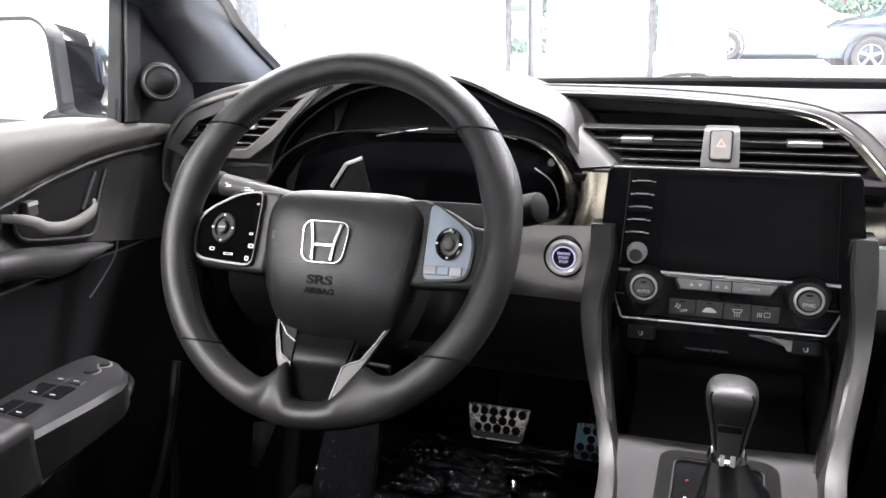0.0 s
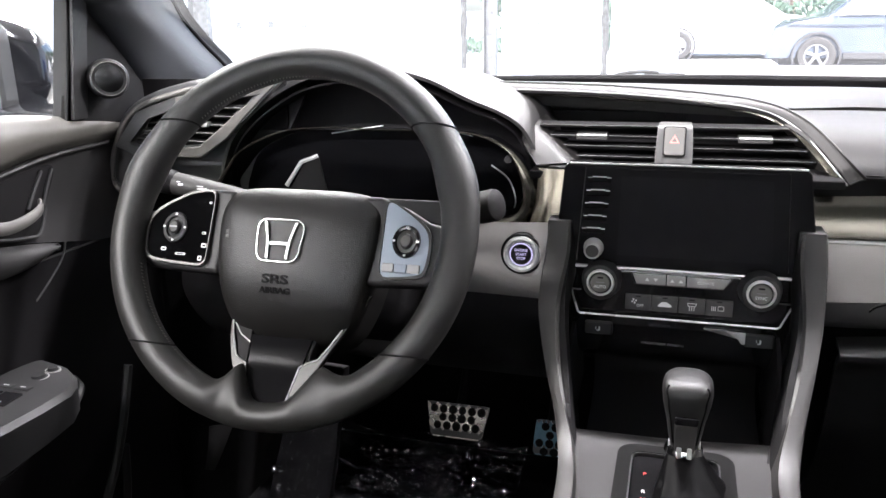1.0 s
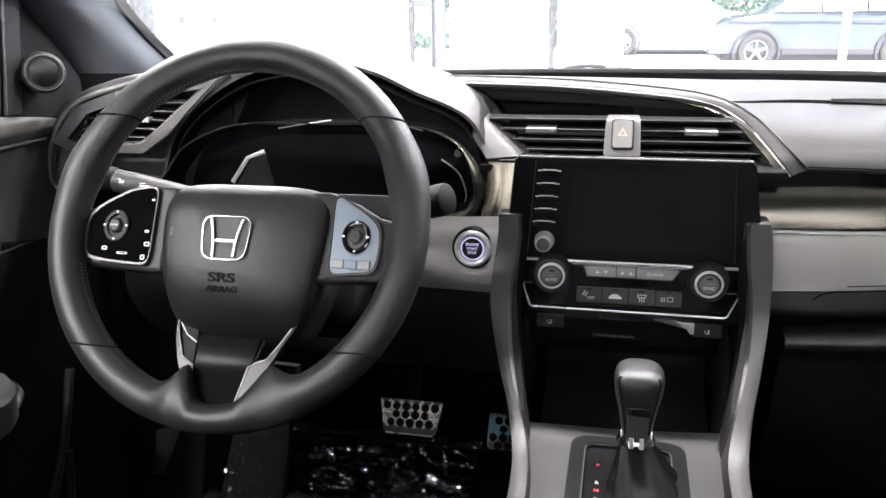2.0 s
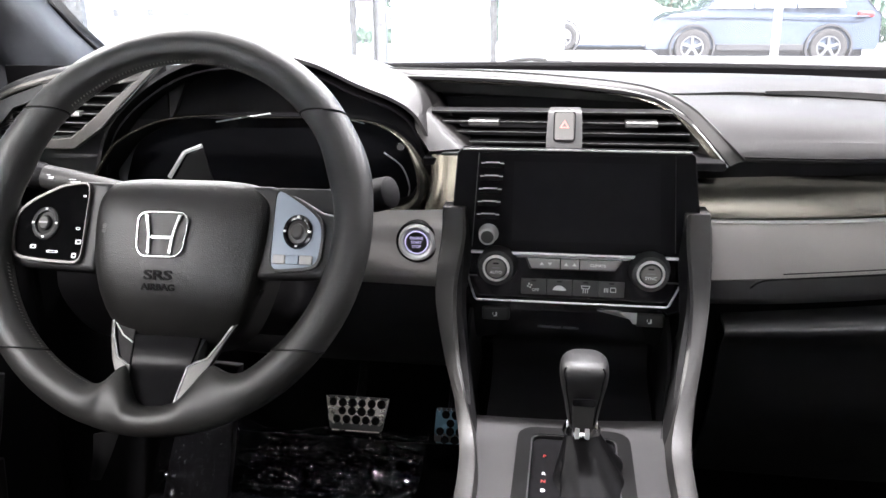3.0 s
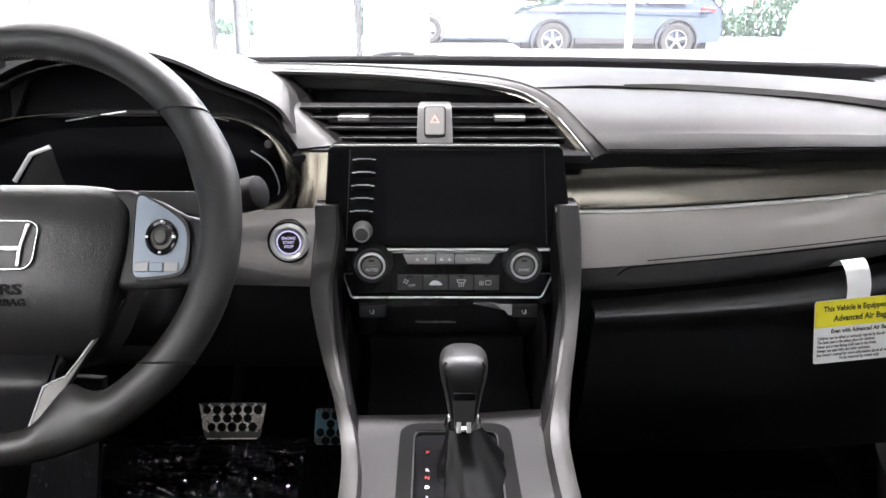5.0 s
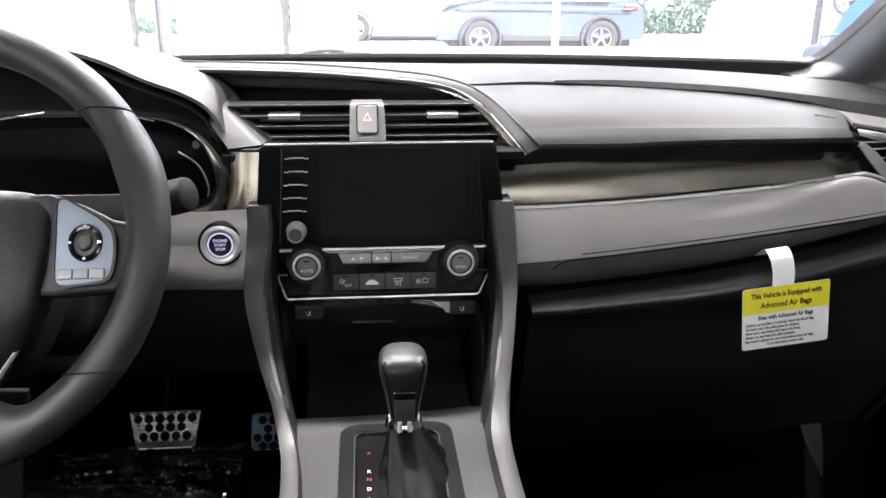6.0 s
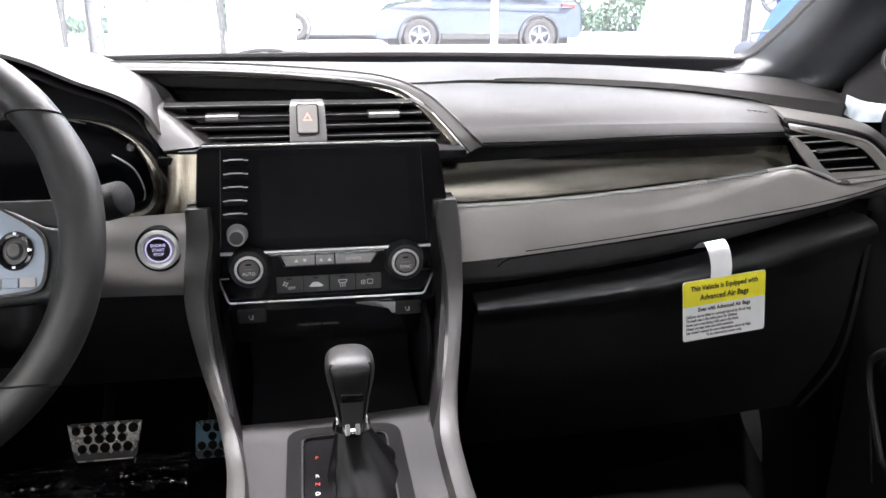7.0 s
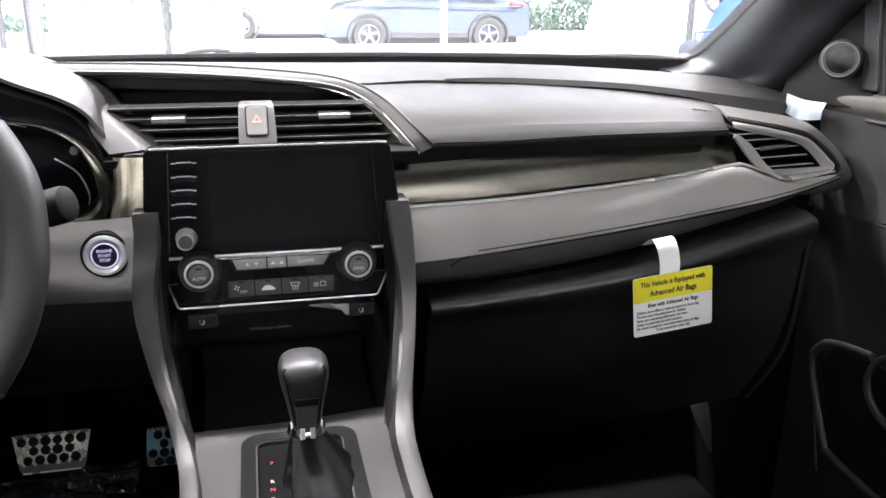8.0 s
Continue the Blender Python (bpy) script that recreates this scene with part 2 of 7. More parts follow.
def sweep(path, section, closed=False, up=(0, 0, 1)):
    """Carries a section of (side, up) offsets along a path of 3D points. section may be a function of 0..1."""
    p = [Vector(tuple(float(c) for c in q)) for q in path]
    rows = []
    k = len(p)
    for i, q in enumerate(p):
        a, b = (p[(i - 1) % k], p[(i + 1) % k]) if closed else (p[max(i - 1, 0)], p[min(i + 1, k - 1)])
        d = (b - a).normalized()
        side = d.cross(Vector(up))
        side = side.normalized() if side.length > 1e-6 else Vector((1, 0, 0))
        u = side.cross(d)
        sec = section(i / (k - 1)) if callable(section) else section
        rows.append([q + side * s + u * v for s, v in sec])
    return loft(rows, True, True, closed)


def circle(r, n=12, ry=None):
    ry = ry or r
    return [(r * math.cos(2 * math.pi * i / n), ry * math.sin(2 * math.pi * i / n)) for i in range(n)]


def tube(path, r, n=10, closed=False, ry=None, up=(0, 0, 1)):
    return sweep(path, circle(r, n, ry), closed, up)


def lathe(profile, m, n=40):
    """Turns a profile of (radius, height) round the local z of m."""
    rows = []
    for i in range(n):
        a = 2 * math.pi * i / n
        rows.append([(r * math.cos(a), r * math.sin(a), h) for r, h in profile])
    bm = loft(rows, False, False, True)
    bmesh.ops.remove_doubles(bm, verts=bm.verts, dist=1e-6)
    return moved(bm, m)


def shell(f, nu, nv, thick):
    """A curved sheet f(u, v), 0..1, with a thickness against its normal."""
    g = [[Vector(tuple(float(c) for c in f(i / nu, j / nv))) for j in range(nv + 1)] for i in range(nu + 1)]
    bm = bmesh.new()
    va = [[bm.verts.new(q) for q in row] for row in g]
    vb = []
    for i in range(nu + 1):
        row = []
        for j in range(nv + 1):
            du = g[min(i + 1, nu)][j] - g[max(i - 1, 0)][j]
            dv = g[i][min(j + 1, nv)] - g[i][max(j - 1, 0)]
            nrm = du.cross(dv)
            nrm = nrm.normalized() if nrm.length > 1e-12 else Vector((0, -1, 0))
            row.append(bm.verts.new(g[i][j] - nrm * thick))
        vb.append(row)
    for i in range(nu):
        for j in range(nv):
            bm.faces.new((va[i][j], va[i + 1][j], va[i + 1][j + 1], va[i][j + 1]))
            bm.faces.new((vb[i][j], vb[i][j + 1], vb[i + 1][j + 1], vb[i + 1][j]))
    for i in range(nu):
        bm.faces.new((va[i][0], vb[i][0], vb[i + 1][0], va[i + 1][0]))
        bm.faces.new((va[i][nv], va[i + 1][nv], vb[i + 1][nv], vb[i][nv]))
    for j in range(nv):
        bm.faces.new((va[0][j], va[0][j + 1], vb[0][j + 1], vb[0][j]))
        bm.faces.new((va[nu][j], vb[nu][j], vb[nu][j + 1], va[nu][j + 1]))
    return bm


def patch(curves, nu=40, nv=14, thick=0.006):
    """A sheet through several curves (each a list of control points), the first at v=0, the last at v=1."""
    rows = [spline(c, nu + 1) for c in curves]

    cols = [spline([r[i] for r in rows], nv + 1) for i in range(nu + 1)]
    return shell(lambda u, v: cols[round(u * nu)][round(v * nv)], nu, nv, thick)


def lettering(body, size, m, depth=0.0003, align="CENTER", bold=0.0):
    cu = bpy.data.curves.new("lettering", "FONT")
    cu.body, cu.size, cu.extrude, cu.align_x, cu.align_y, cu.offset = body, size, depth, align, "CENTER", bold
    cu.resolution_u = 3
    ob = bpy.data.objects.new("lettering", cu)
    me = bpy.data.meshes.new_from_object(ob)
    bm = bmesh.new()
    bm.from_mesh(me)
    bpy.data.objects.remove(ob)
    bpy.data.curves.remove(cu)
    bpy.data.meshes.remove(me)
    return moved(bm, m)


def rounded(w, h, r, n=5, cx=0.0, cy=0.0):
    """A rounded rectangle's outline."""
    out = []
    for sx, sy, a0 in ((1, 1, 0), (-1, 1, 90), (-1, -1, 180), (1, -1, 270)):
        for i in range(n):
            a = radians(a0 + 90 * i / (n - 1))
            out.append((cx + sx * (w / 2 - r) + r * math.cos(a), cy + sy * (h / 2 - r) + r * math.sin(a)))
    return out


def soften(poly, r, n=4):
    """Rounds a polygon's corners."""
    out = []
    k = len(poly)
    for i in range(k):
        p = Vector(poly[i])
        a, b = Vector(poly[i - 1]) - p, Vector(poly[(i + 1) % k]) - p
        ra, rb = min(r, a.length * 0.45), min(r, b.length * 0.45)
        a, b = p + a.normalized() * ra, p + b.normalized() * rb
        for j in range(n):
            t = j / (n - 1)
            q = a * (1 - t) ** 2 + p * 2 * t * (1 - t) + b * t * t
            out.append((q.x, q.y))
    return out


def frame_ring(outer, inner, depth, m, bev=0.0006):
    """A flat ring between two outlines with equal counts."""
    k = len(outer)
    rows = [[(*o, 0), (*o, depth), (*i, depth), (*i, 0)] for o, i in zip(outer, inner)]
    return moved(bevel(loft(rows, True, False, True), bev, 2, 40), m)


# ---- the garage round the car ----
FLOOR, YARD = -0.20, -0.23
CONCRETE = material("garage_floor_concrete", (0.36, 0.35, 0.33), 0.45, grain=0.3, scale=60, tone=0.15, tone_scale=2)
ASPHALT = material("sunlit_asphalt", (0.30, 0.30, 0.30), 0.9, grain=0.6, scale=90, tone=0.12, tone_scale=1.5)
WALLPAINT = material("white_wall_paint", (0.78, 0.78, 0.77), 0.6, grain=0.2, scale=60, tone=0.04, tone_scale=1.5)
GREYWALL = material("grey_wall_paint", (0.22, 0.22, 0.22), 0.7, grain=0.2, scale=60, tone=0.06, tone_scale=1.5)
STEELPOST = material("galvanised_steel", (0.17, 0.178, 0.19), 0.45, metal=0.6, tone=0.25, tone_scale=18)
GRIME = material("dark_door_seal", (0.06, 0.062, 0.066), 0.7, tone=0.5, tone_scale=25)
LEDLIGHT = glow("led_tube", (1.0, 0.98, 0.95), 40.0)


def frosted(name):
    """Milky door panel that daylight shines through."""
    m = bpy.data.materials.new(name)
    m.use_nodes = True
    n, l = m.node_tree.nodes, m.node_tree.links
    n.remove(n["Principled BSDF"])
    tr, di, mix = n.new("ShaderNodeBsdfTranslucent"), n.new("ShaderNodeBsdfDiffuse"), n.new("ShaderNodeMixShader")
    tr.inputs["Color"].default_value, di.inputs["Color"].default_value = (0.92, 0.94, 0.94, 1), (0.85, 0.86, 0.86, 1)
    mix.inputs["Fac"].default_value = 0.22
    l.new(tr.outputs["BSDF"], mix.inputs[1])
    l.new(di.outputs["BSDF"], mix.inputs[2])
    l.new(mix.outputs["Shader"], n["Material Output"].inputs["Surface"])
    return m


FROST = frosted("frosted_door_panel")
lone("ground", box(-400, 400, -400, 400, YARD - 0.3, YARD, 0), ASPHALT, (0, 0, YARD - 0.3), "pale sunlit asphalt yard outside the garage", "ground", kind="structure")
lone("garage_floor", box(-10, 10, -6, 7.35, YARD, FLOOR, 0), CONCRETE, (0, 0, YARD), "smooth grey concrete garage floor", "floor", kind="structure")
# unseen walls with bright doors, added to light the cabin from left and behind
lone("wall_left", join(box(-10.2, -10, -6, -4.5, FLOOR, 3.3, 0), box(-10.2, -10, -0.5, 0.5, FLOOR, 3.3, 0), box(-10.2, -10, 5.5, 7.35, FLOOR, 3.3, 0), box(-10.2, -10, -6, 7.35, 3.3, 4.3, 0)), GREYWALL, (-10.1, 0, FLOOR), "unseen garage wall round two added bright doors", "wall", kind="structure")
lone("fill_door_left_rear", box(-10.12, -10.08, -4.5, -0.5, FLOOR, 3.3, 0), FROST, (-10.1, -2.5, FLOOR), "unseen milky garage door added to let daylight in", "garage door", kind="structure")
lone("fill_door_left_front", box(-10.12, -10.08, 0.5, 5.5, FLOOR, 3.3, 0), FROST, (-10.1, 3, FLOOR), "unseen milky garage door added to let daylight in", "garage door", kind="structure")
# unseen right wall, left grey so the dash trim reflects dark
lone("wall_right", box(10, 10.2, -6, 7.35, FLOOR, 4.3, 0), GREYWALL, (10.1, 0, FLOOR), "plain unseen garage wall, grey to keep reflections dark", "wall", kind="structure")
lone("wall_back", box(-10.2, 10.2, -6.2, -6, 3.3, 4.3, 0), WALLPAINT, (0, -6.1, FLOOR), "unseen garage wall round two added bright doors", "wall", kind="structure")
for bx in (-6.8, 0.0):
    lone("fill_door_back", box(bx - 3.39, bx + 3.39, -6.12, -6.08, FLOOR, 3.3, 0), FROST, (bx, -6.1, FLOOR), "unseen milky garage door added to let daylight in", "garage door", kind="structure")
# unseen wall in place of a third door, to darken the trim's reflection
lone("wall_back_side", box(3.4, 10.2, -6.2, -6, FLOOR, 3.3, 0), GREYWALL, (6.8, -6.1, FLOOR), "plain unseen grey wall beside the doors, for darker reflections", "wall", kind="structure")
lone("ceiling", box(-10.2, 10.2, -6.2, 7.4, 4.3, 4.45, 0), GREYWALL, (0, 0, 4.3), "grey painted garage ceiling", "ceiling", kind="structure")
lone("wall_front_header", box(-10, 10, 7.15, 7.35, 3.3, 4.3, 0), WALLPAINT, (0, 7.2, 3.3), "white wall above the garage doors", "wall", kind="structure")
lone("wall_front_end", box(-10, -5.2, 7.15, 7.35, FLOOR, 3.3, 0), FROST, (-8, 7.2, FLOOR), "bright milky wall panel beside the garage doors", "wall", kind="structure")
lone("wall_front_side", box(4.62, 10, 7.15, 7.35, FLOOR, 3.3, 0), FROST, (7, 7.2, FLOOR), "bright milky wall panel beside the open doorway", "wall", kind="structure")


def garage_door(x0, x1, label):
    d = thing("garage_door", ((x0 + x1) / 2, 7.24, FLOOR), label, "garage door", kind="structure")
    z = FLOOR
    while z < 3.25:
        part("panel", box(x0, x1, 7.22, 7.26, z + 0.004, min(z + 0.58, 3.3), 0.004, 1), FROST, d)
        for x in np.arange(x0 + 0.35, x1 - 0.1, 0.38):
            part("hinge", box(x - 0.03, x + 0.03, 7.195, 7.219, z + 0.545, z + 0.615, 0.004, 1), STEELPOST, d)
        z += 0.58
    return d


garage_door(-5.0, -2.17, "closed milky white sectional garage door")
garage_door(-1.76, -0.79, "narrow milky white sectional garage door")
garage_door(-0.70, -0.07, "plain milky white panel at the doorway's edge")


def ragged_seal(x, label):
    pts = [(x + random.uniform(-0.007, 0.007), 7.16, z) for z in np.arange(FLOOR, 3.3, 0.09)]
    bm = sweep(pts, lambda s: circle(0.030 + 0.009 * math.sin(s * 61) * math.sin(s * 23), 8), up=(0, 1, 0))
    return lone("door_seal", bm, GRIME, (x, 7.16, FLOOR), label, "door seal", "door seals", kind="structure")


ragged_seal(-2.13, "dark worn rubber seal hanging along the garage door")
ragged_seal(-0.745, "dark worn rubber seal hanging along the garage door")


def steel_post(x, w):
    p = thing("steel_post", (x, 7.1, FLOOR), "grey galvanised steel post between garage doors", "post", "door posts", "structure")
    part("web", box(x - w / 2, x + w / 2, 7.10, 7.112, FLOOR, 3.3, 0.001, 1), STEELPOST, p)
    for s in (-1, 1):
        part("flange", box(x + s * w / 2 - 0.008, x + s * w / 2 + 0.008, 7.02, 7.098, FLOOR, 3.3, 0.001, 1), STEELPOST, p)
    for z in np.arange(FLOOR + 0.2, 3.2, 0.21):
        part("bolt", box(x - 0.014, x + 0.014, 7.088, 7.099, z - 0.014, z + 0.014, 0.004, 1), STEELPOST, p)


steel_post(-5.03, 0.21)
steel_post(-1.84, 0.12)
lone("doorway_post", box(1.83, 1.89, 7.18, 7.24, FLOOR, 3.3, 0.004), WALLPAINT, (1.86, 7.2, FLOOR), "slim white post in the open doorway", "post", kind="structure")
lone("doorway_edge", box(4.50, 4.54, 7.14, 7.22, FLOOR, 3.3, 0.004), GRIME, (4.5, 7.2, FLOOR), "thin dark edge strip of the open doorway", "door frame", kind="structure")
lone("doorway_rail", box(-0.05, 4.5, 7.17, 7.23, 0.42, 0.535, 0.006), WALLPAINT, (2.2, 7.2, 0.42), "white horizontal rail across the doorway", "rail", kind="structure")
lone("doorway_sill", box(-0.05, 4.5, 7.16, 7.34, FLOOR, FLOOR + 0.03, 0.004), WALLPAINT, (2.2, 7.2, FLOOR), "pale sill across the open doorway", "sill", kind="structure")

for k, (lx, ly) in enumerate([(-3.6, -3.6), (0.0, -3.6), (-3.6, 1.6), (0.0, 1.6), (3.6, 1.6), (-3.6, 5.0), (0.0, 5.0), (3.6, 5.0)]):
    fx = thing("ceiling_light", (lx, ly, 4.0), "long white tube light hung under the garage ceiling", "light", "garage lights")
    part("tray", box(lx - 1.25, lx + 1.25, ly - 0.08, ly + 0.08, 4.04, 4.10, 0.006, 1), WALLPAINT, fx)
    part("tube", tube([(lx - 1.2, ly, 4.02), (lx + 1.2, ly, 4.02)], 0.03, 10), LEDLIGHT, fx, "glowing white tube")
    lamp("tube_lamp", "AREA", look((lx, ly, 3.98), (lx, ly, 0), 0), {-3.6: 95, 0.0: 64, 3.6: 46}[lx], (1.0, 0.985, 0.91) if lx < -1 else (1.0, 0.985, 0.97), size=2.4, size_y=0.15)
    for s in (-1, 1):
        part("hanger", tube([(lx + s * 1.0, ly, 4.10), (lx + s * 1.0, ly, 4.30)], 0.004, 6, up=(0, 1, 0)), STEELPOST, fx)

# ---- the car's shell ----
BODY_Z = 0.16
lone("cabin_floor", box(-0.74, 0.74, -1.7, 0.75, BODY_Z, BODY_Z + 0.06, 0.01), CARPET, (0, 0, BODY_Z), "black carpeted cabin floor", "floor", kind="structure")
lone("firewall", box(-0.74, 0.74, 0.55, 0.60, BODY_Z + 0.06, 0.93, 0.01), CARPET, (0, 0.57, BODY_Z), "black carpeted front bulkhead of the cabin", "wall", kind="structure")
# unseen lining ends early at the back so light reaches the dashboard
lone("headliner", box(-0.60, 0.60, -1.06, -0.36, 1.22, 1.26, 0.015), PILLAR, (0, -1, 1.22), "grey cloth roof lining, unseen and cut short to shape light", "ceiling", kind="structure")
# added partition just behind the camera, its height set to hold back light
lone("light_partition", join(box(-0.74, 0.74, -1.18, -1.12, BODY_Z, 0.97, 0.015), box(-0.58, 0.58, -1.18, -1.12, 0.975, 1.03, 0.01)), DARK, (0, -1.15, BODY_Z), "unseen dark partition added behind the camera to block light", "wall", kind="structure")
for s in (-1, 1):
    lone("center_pillar", patch([[(s * 0.75, -0.98, 0.5), (s * 0.73, -0.98, 0.95), (s * 0.61, -0.95, 1.23)], [(s * 0.75, -0.86, 0.5), (s * 0.73, -0.86, 0.95), (s * 0.61, -0.83, 1.23)]], 10, 3, 0.03), PILLAR, (s * 0.75, -0.92, 0.5), "dark trimmed pillar behind the front door", "pillar", kind="structure")
    lone("roof_rail", tube(spline([(s * 0.60, -0.36, 1.23), (s * 0.61, -0.9, 1.25), (s * 0.60, -1.06, 1.245)], 12), 0.035, 10), PILLAR, (s * 0.6, -0.9, 1.3), "dark trimmed rail along the roof's edge", "roof rail", kind="structure")
    lone("side_sill", box(min(s * 0.755, s * 0.82), max(s * 0.755, s * 0.82), -1.76, 0.17, BODY_Z, 0.36, 0.01), DARK, (s * 0.79, -0.8, BODY_Z), "black door sill trim", "sill", kind="structure")
    lone("footwell_side", box(min(s * 0.745, s * 0.80), max(s * 0.745, s * 0.80), 0.12, 0.62, BODY_Z, 0.925, 0.01), CARPET, (s * 0.77, 0.4, BODY_Z), "black side wall of the footwell", "wall", kind="structure")
    lone("rear_side", box(min(s * 0.755, s * 0.80), max(s * 0.755, s * 0.80), -1.76, -0.97, BODY_Z, 0.96, 0.01), DARK, (s * 0.77, -1.4, BODY_Z), "plain dark rear door panel", "wall", kind="structure")


def y_glass(x):
    return 0.53 - 0.15 * (x / 0.68) ** 2


# windscreen: curved sheet from the cowl up to the roof's front edge
def screen_pt(u, v):
    x = -0.70 + 1.40 * u
    top = (x * 0.84, -0.36 - 0.05 * (x / 0.68) ** 2, 1.245 - 0.02 * (x / 0.7) ** 2)
    low = (x, y_glass(x) + 0.03, 0.955)
    q = [a + (b - a) * v for a, b in zip(low, top)]
    q[2] += 0.03 * math.sin(math.pi * v)
    return q


ws = part("windscreen", shell(screen_pt, 24, 12, 0.005), VEILED)
tagged(ws, "clear curved windscreen above the dashboard", "windscreen", kind="structure")
ws.visible_shadow = False
lone("windscreen_band", shell(lambda u, v: ((-0.64 + 1.35 * u), y_glass(-0.64 + 1.35 * u) + 0.012 - 0.01 * v, 0.945 + 0.0275 * v - 0.004 * abs(2 * u - 1) ** 3), 40, 2, 0.004), VOID, (0, 0.5, 0.95), "black band along the bottom of the windscreen", "windscreen edge", kind="structure")
lone("windscreen_header", box(-0.58, 0.58, -0.42, -0.34, 1.215, 1.255, 0.012), PILLAR, (0, -0.38, 1.3), "dark roof lining above the windscreen", "header", kind="structure")

# wiper blade resting at the foot of the glass
wp = thing("windscreen_wiper", (-0.08, 0.62, 0.95), "black wiper arm lying at the foot of the windscreen", "wiper")
part("arm", sweep(spline([(-0.36, 0.625, 0.935), (-0.16, 0.625, 0.955), (-0.115, 0.625, 0.967), (-0.08, 0.625, 0.971), (-0.05, 0.625, 0.969)], 20), circle(0.006, 8, 0.0035)), RUBBER, wp)
part("blade", box(-0.075, -0.005, 0.618, 0.632, 0.955, 0.969, 0.003), RUBBER, wp)


def pillar(s, glass, middle, inner, trim):
    """Windscreen pillar trim: a swelling sheet from the glass's edge round to the door's corner panel."""
    glass, middle, inner = ([*w[:-1], *[tuple(a + (b - a) * k / 4 for a, b in zip(w[-2], w[-1])) for k in (1, 2, 3, 4)]] for w in (glass, middle, inner))
    lip = [(x - s * 0.002, y + 0.030, z + 0.006) for x, y, z in glass]
    back = [(x + s * 0.025, y + 0.02, z) for x, y, z in inner]
    near = [tuple((a + b) / 2 - c for a, b, c in zip(p, q, (s * 0.010, 0.018, -0.004))) for p, q in zip(glass, middle)]
    far = [tuple((a + b) / 2 - c for a, b, c in zip(p, q, (s * 0.006, 0.020, 0.0))) for p, q in zip(middle, inner)]
    d = thing("windscreen_pillar", glass[0], "cloth-trimmed windscreen pillar beside the glass, darkened for shade", "pillar", "windscreen pillars", "structure")
    part("pillar_trim", patch([lip, glass, near, middle, far, inner, back], 40, 36, 0.004 * s), trim, d, "cloth trim darkened for shade", sharp=80)
    part("glass_line", sweep(spline([(x - s * 0.003, y + 0.004, z + 0.003) for x, y, z in glass], 40), circle(0.0035, 8), up=(1, 0, 0)), VOID, d, "black edge of the windscreen")
    return d


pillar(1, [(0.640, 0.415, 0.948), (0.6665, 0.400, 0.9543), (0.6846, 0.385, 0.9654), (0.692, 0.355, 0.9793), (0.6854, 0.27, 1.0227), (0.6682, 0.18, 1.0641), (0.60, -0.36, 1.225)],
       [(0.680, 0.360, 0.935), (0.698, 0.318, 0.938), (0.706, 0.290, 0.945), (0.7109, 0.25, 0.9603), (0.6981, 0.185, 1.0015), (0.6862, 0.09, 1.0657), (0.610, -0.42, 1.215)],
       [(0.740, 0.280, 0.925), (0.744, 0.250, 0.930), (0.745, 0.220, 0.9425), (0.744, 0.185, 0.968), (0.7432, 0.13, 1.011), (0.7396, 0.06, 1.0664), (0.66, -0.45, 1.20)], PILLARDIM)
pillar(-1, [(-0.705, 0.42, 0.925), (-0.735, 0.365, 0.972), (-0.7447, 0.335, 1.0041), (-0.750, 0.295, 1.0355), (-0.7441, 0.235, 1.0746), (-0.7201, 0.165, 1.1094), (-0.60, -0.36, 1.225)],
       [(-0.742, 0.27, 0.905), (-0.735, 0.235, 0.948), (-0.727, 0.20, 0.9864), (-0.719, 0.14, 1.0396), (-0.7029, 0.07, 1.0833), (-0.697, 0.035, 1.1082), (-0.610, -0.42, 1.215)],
       [(-0.745, 0.170, 0.900), (-0.744, 0.150, 0.940), (-0.744, 0.123, 0.9762), (-0.744, 0.079, 1.0352), (-0.744, 0.0314, 1.0897), (-0.744, 0.0116, 1.1093), (-0.66, -0.45, 1.20)], PILLARSHADE)

# ---- dashboard ----
dash = thing("dashboard", (0, 0.2, 0.55), "dark grey grained plastic dashboard with silver and bronze trim", "dashboard")


def pad_front(x):
    """The upper pad's front crease: (y, z)."""
    t = np.interp(x, [-0.74, -0.55, -0.26, 0.06, 0.12, 0.2, 0.32, 0.45, 0.56, 0.66, 0.74], [0.10, 0.14, 0.155, 0.15, 0.17, 0.24, 0.262, 0.222, 0.187, 0.172, 0.163])
    z = np.interp(x, [-0.74, -0.55, -0.26, 0.06, 0.12, 0.2, 0.32, 0.45, 0.56, 0.66, 0.74], [0.925, 0.955, 0.984, 0.9705, 0.967, 0.962, 0.957, 0.9525, 0.9445, 0.9335, 0.9235])
    return t, z


def pad_pt(u, v):
    x = -0.735 + 1.47 * u
    y0, z0 = pad_front(x)
    y1, z1 = y_glass(x), 0.955 - 0.012 * abs(2 * u - 1) ** 4
    w = v ** 0.8
    z = z0 + (z1 - z0) * w + 0.010 * math.sin(math.pi * min(1, v * 1.15)) * (1 if v < 0.87 else 0.5)
    if v < 0.05:
        z -= 0.004
    return (x, y0 + (y1 - y0) * w, z)


part("upper_pad", shell(pad_pt, 90, 16, 0.012), SOFT, dash, "soft grained upper pad")

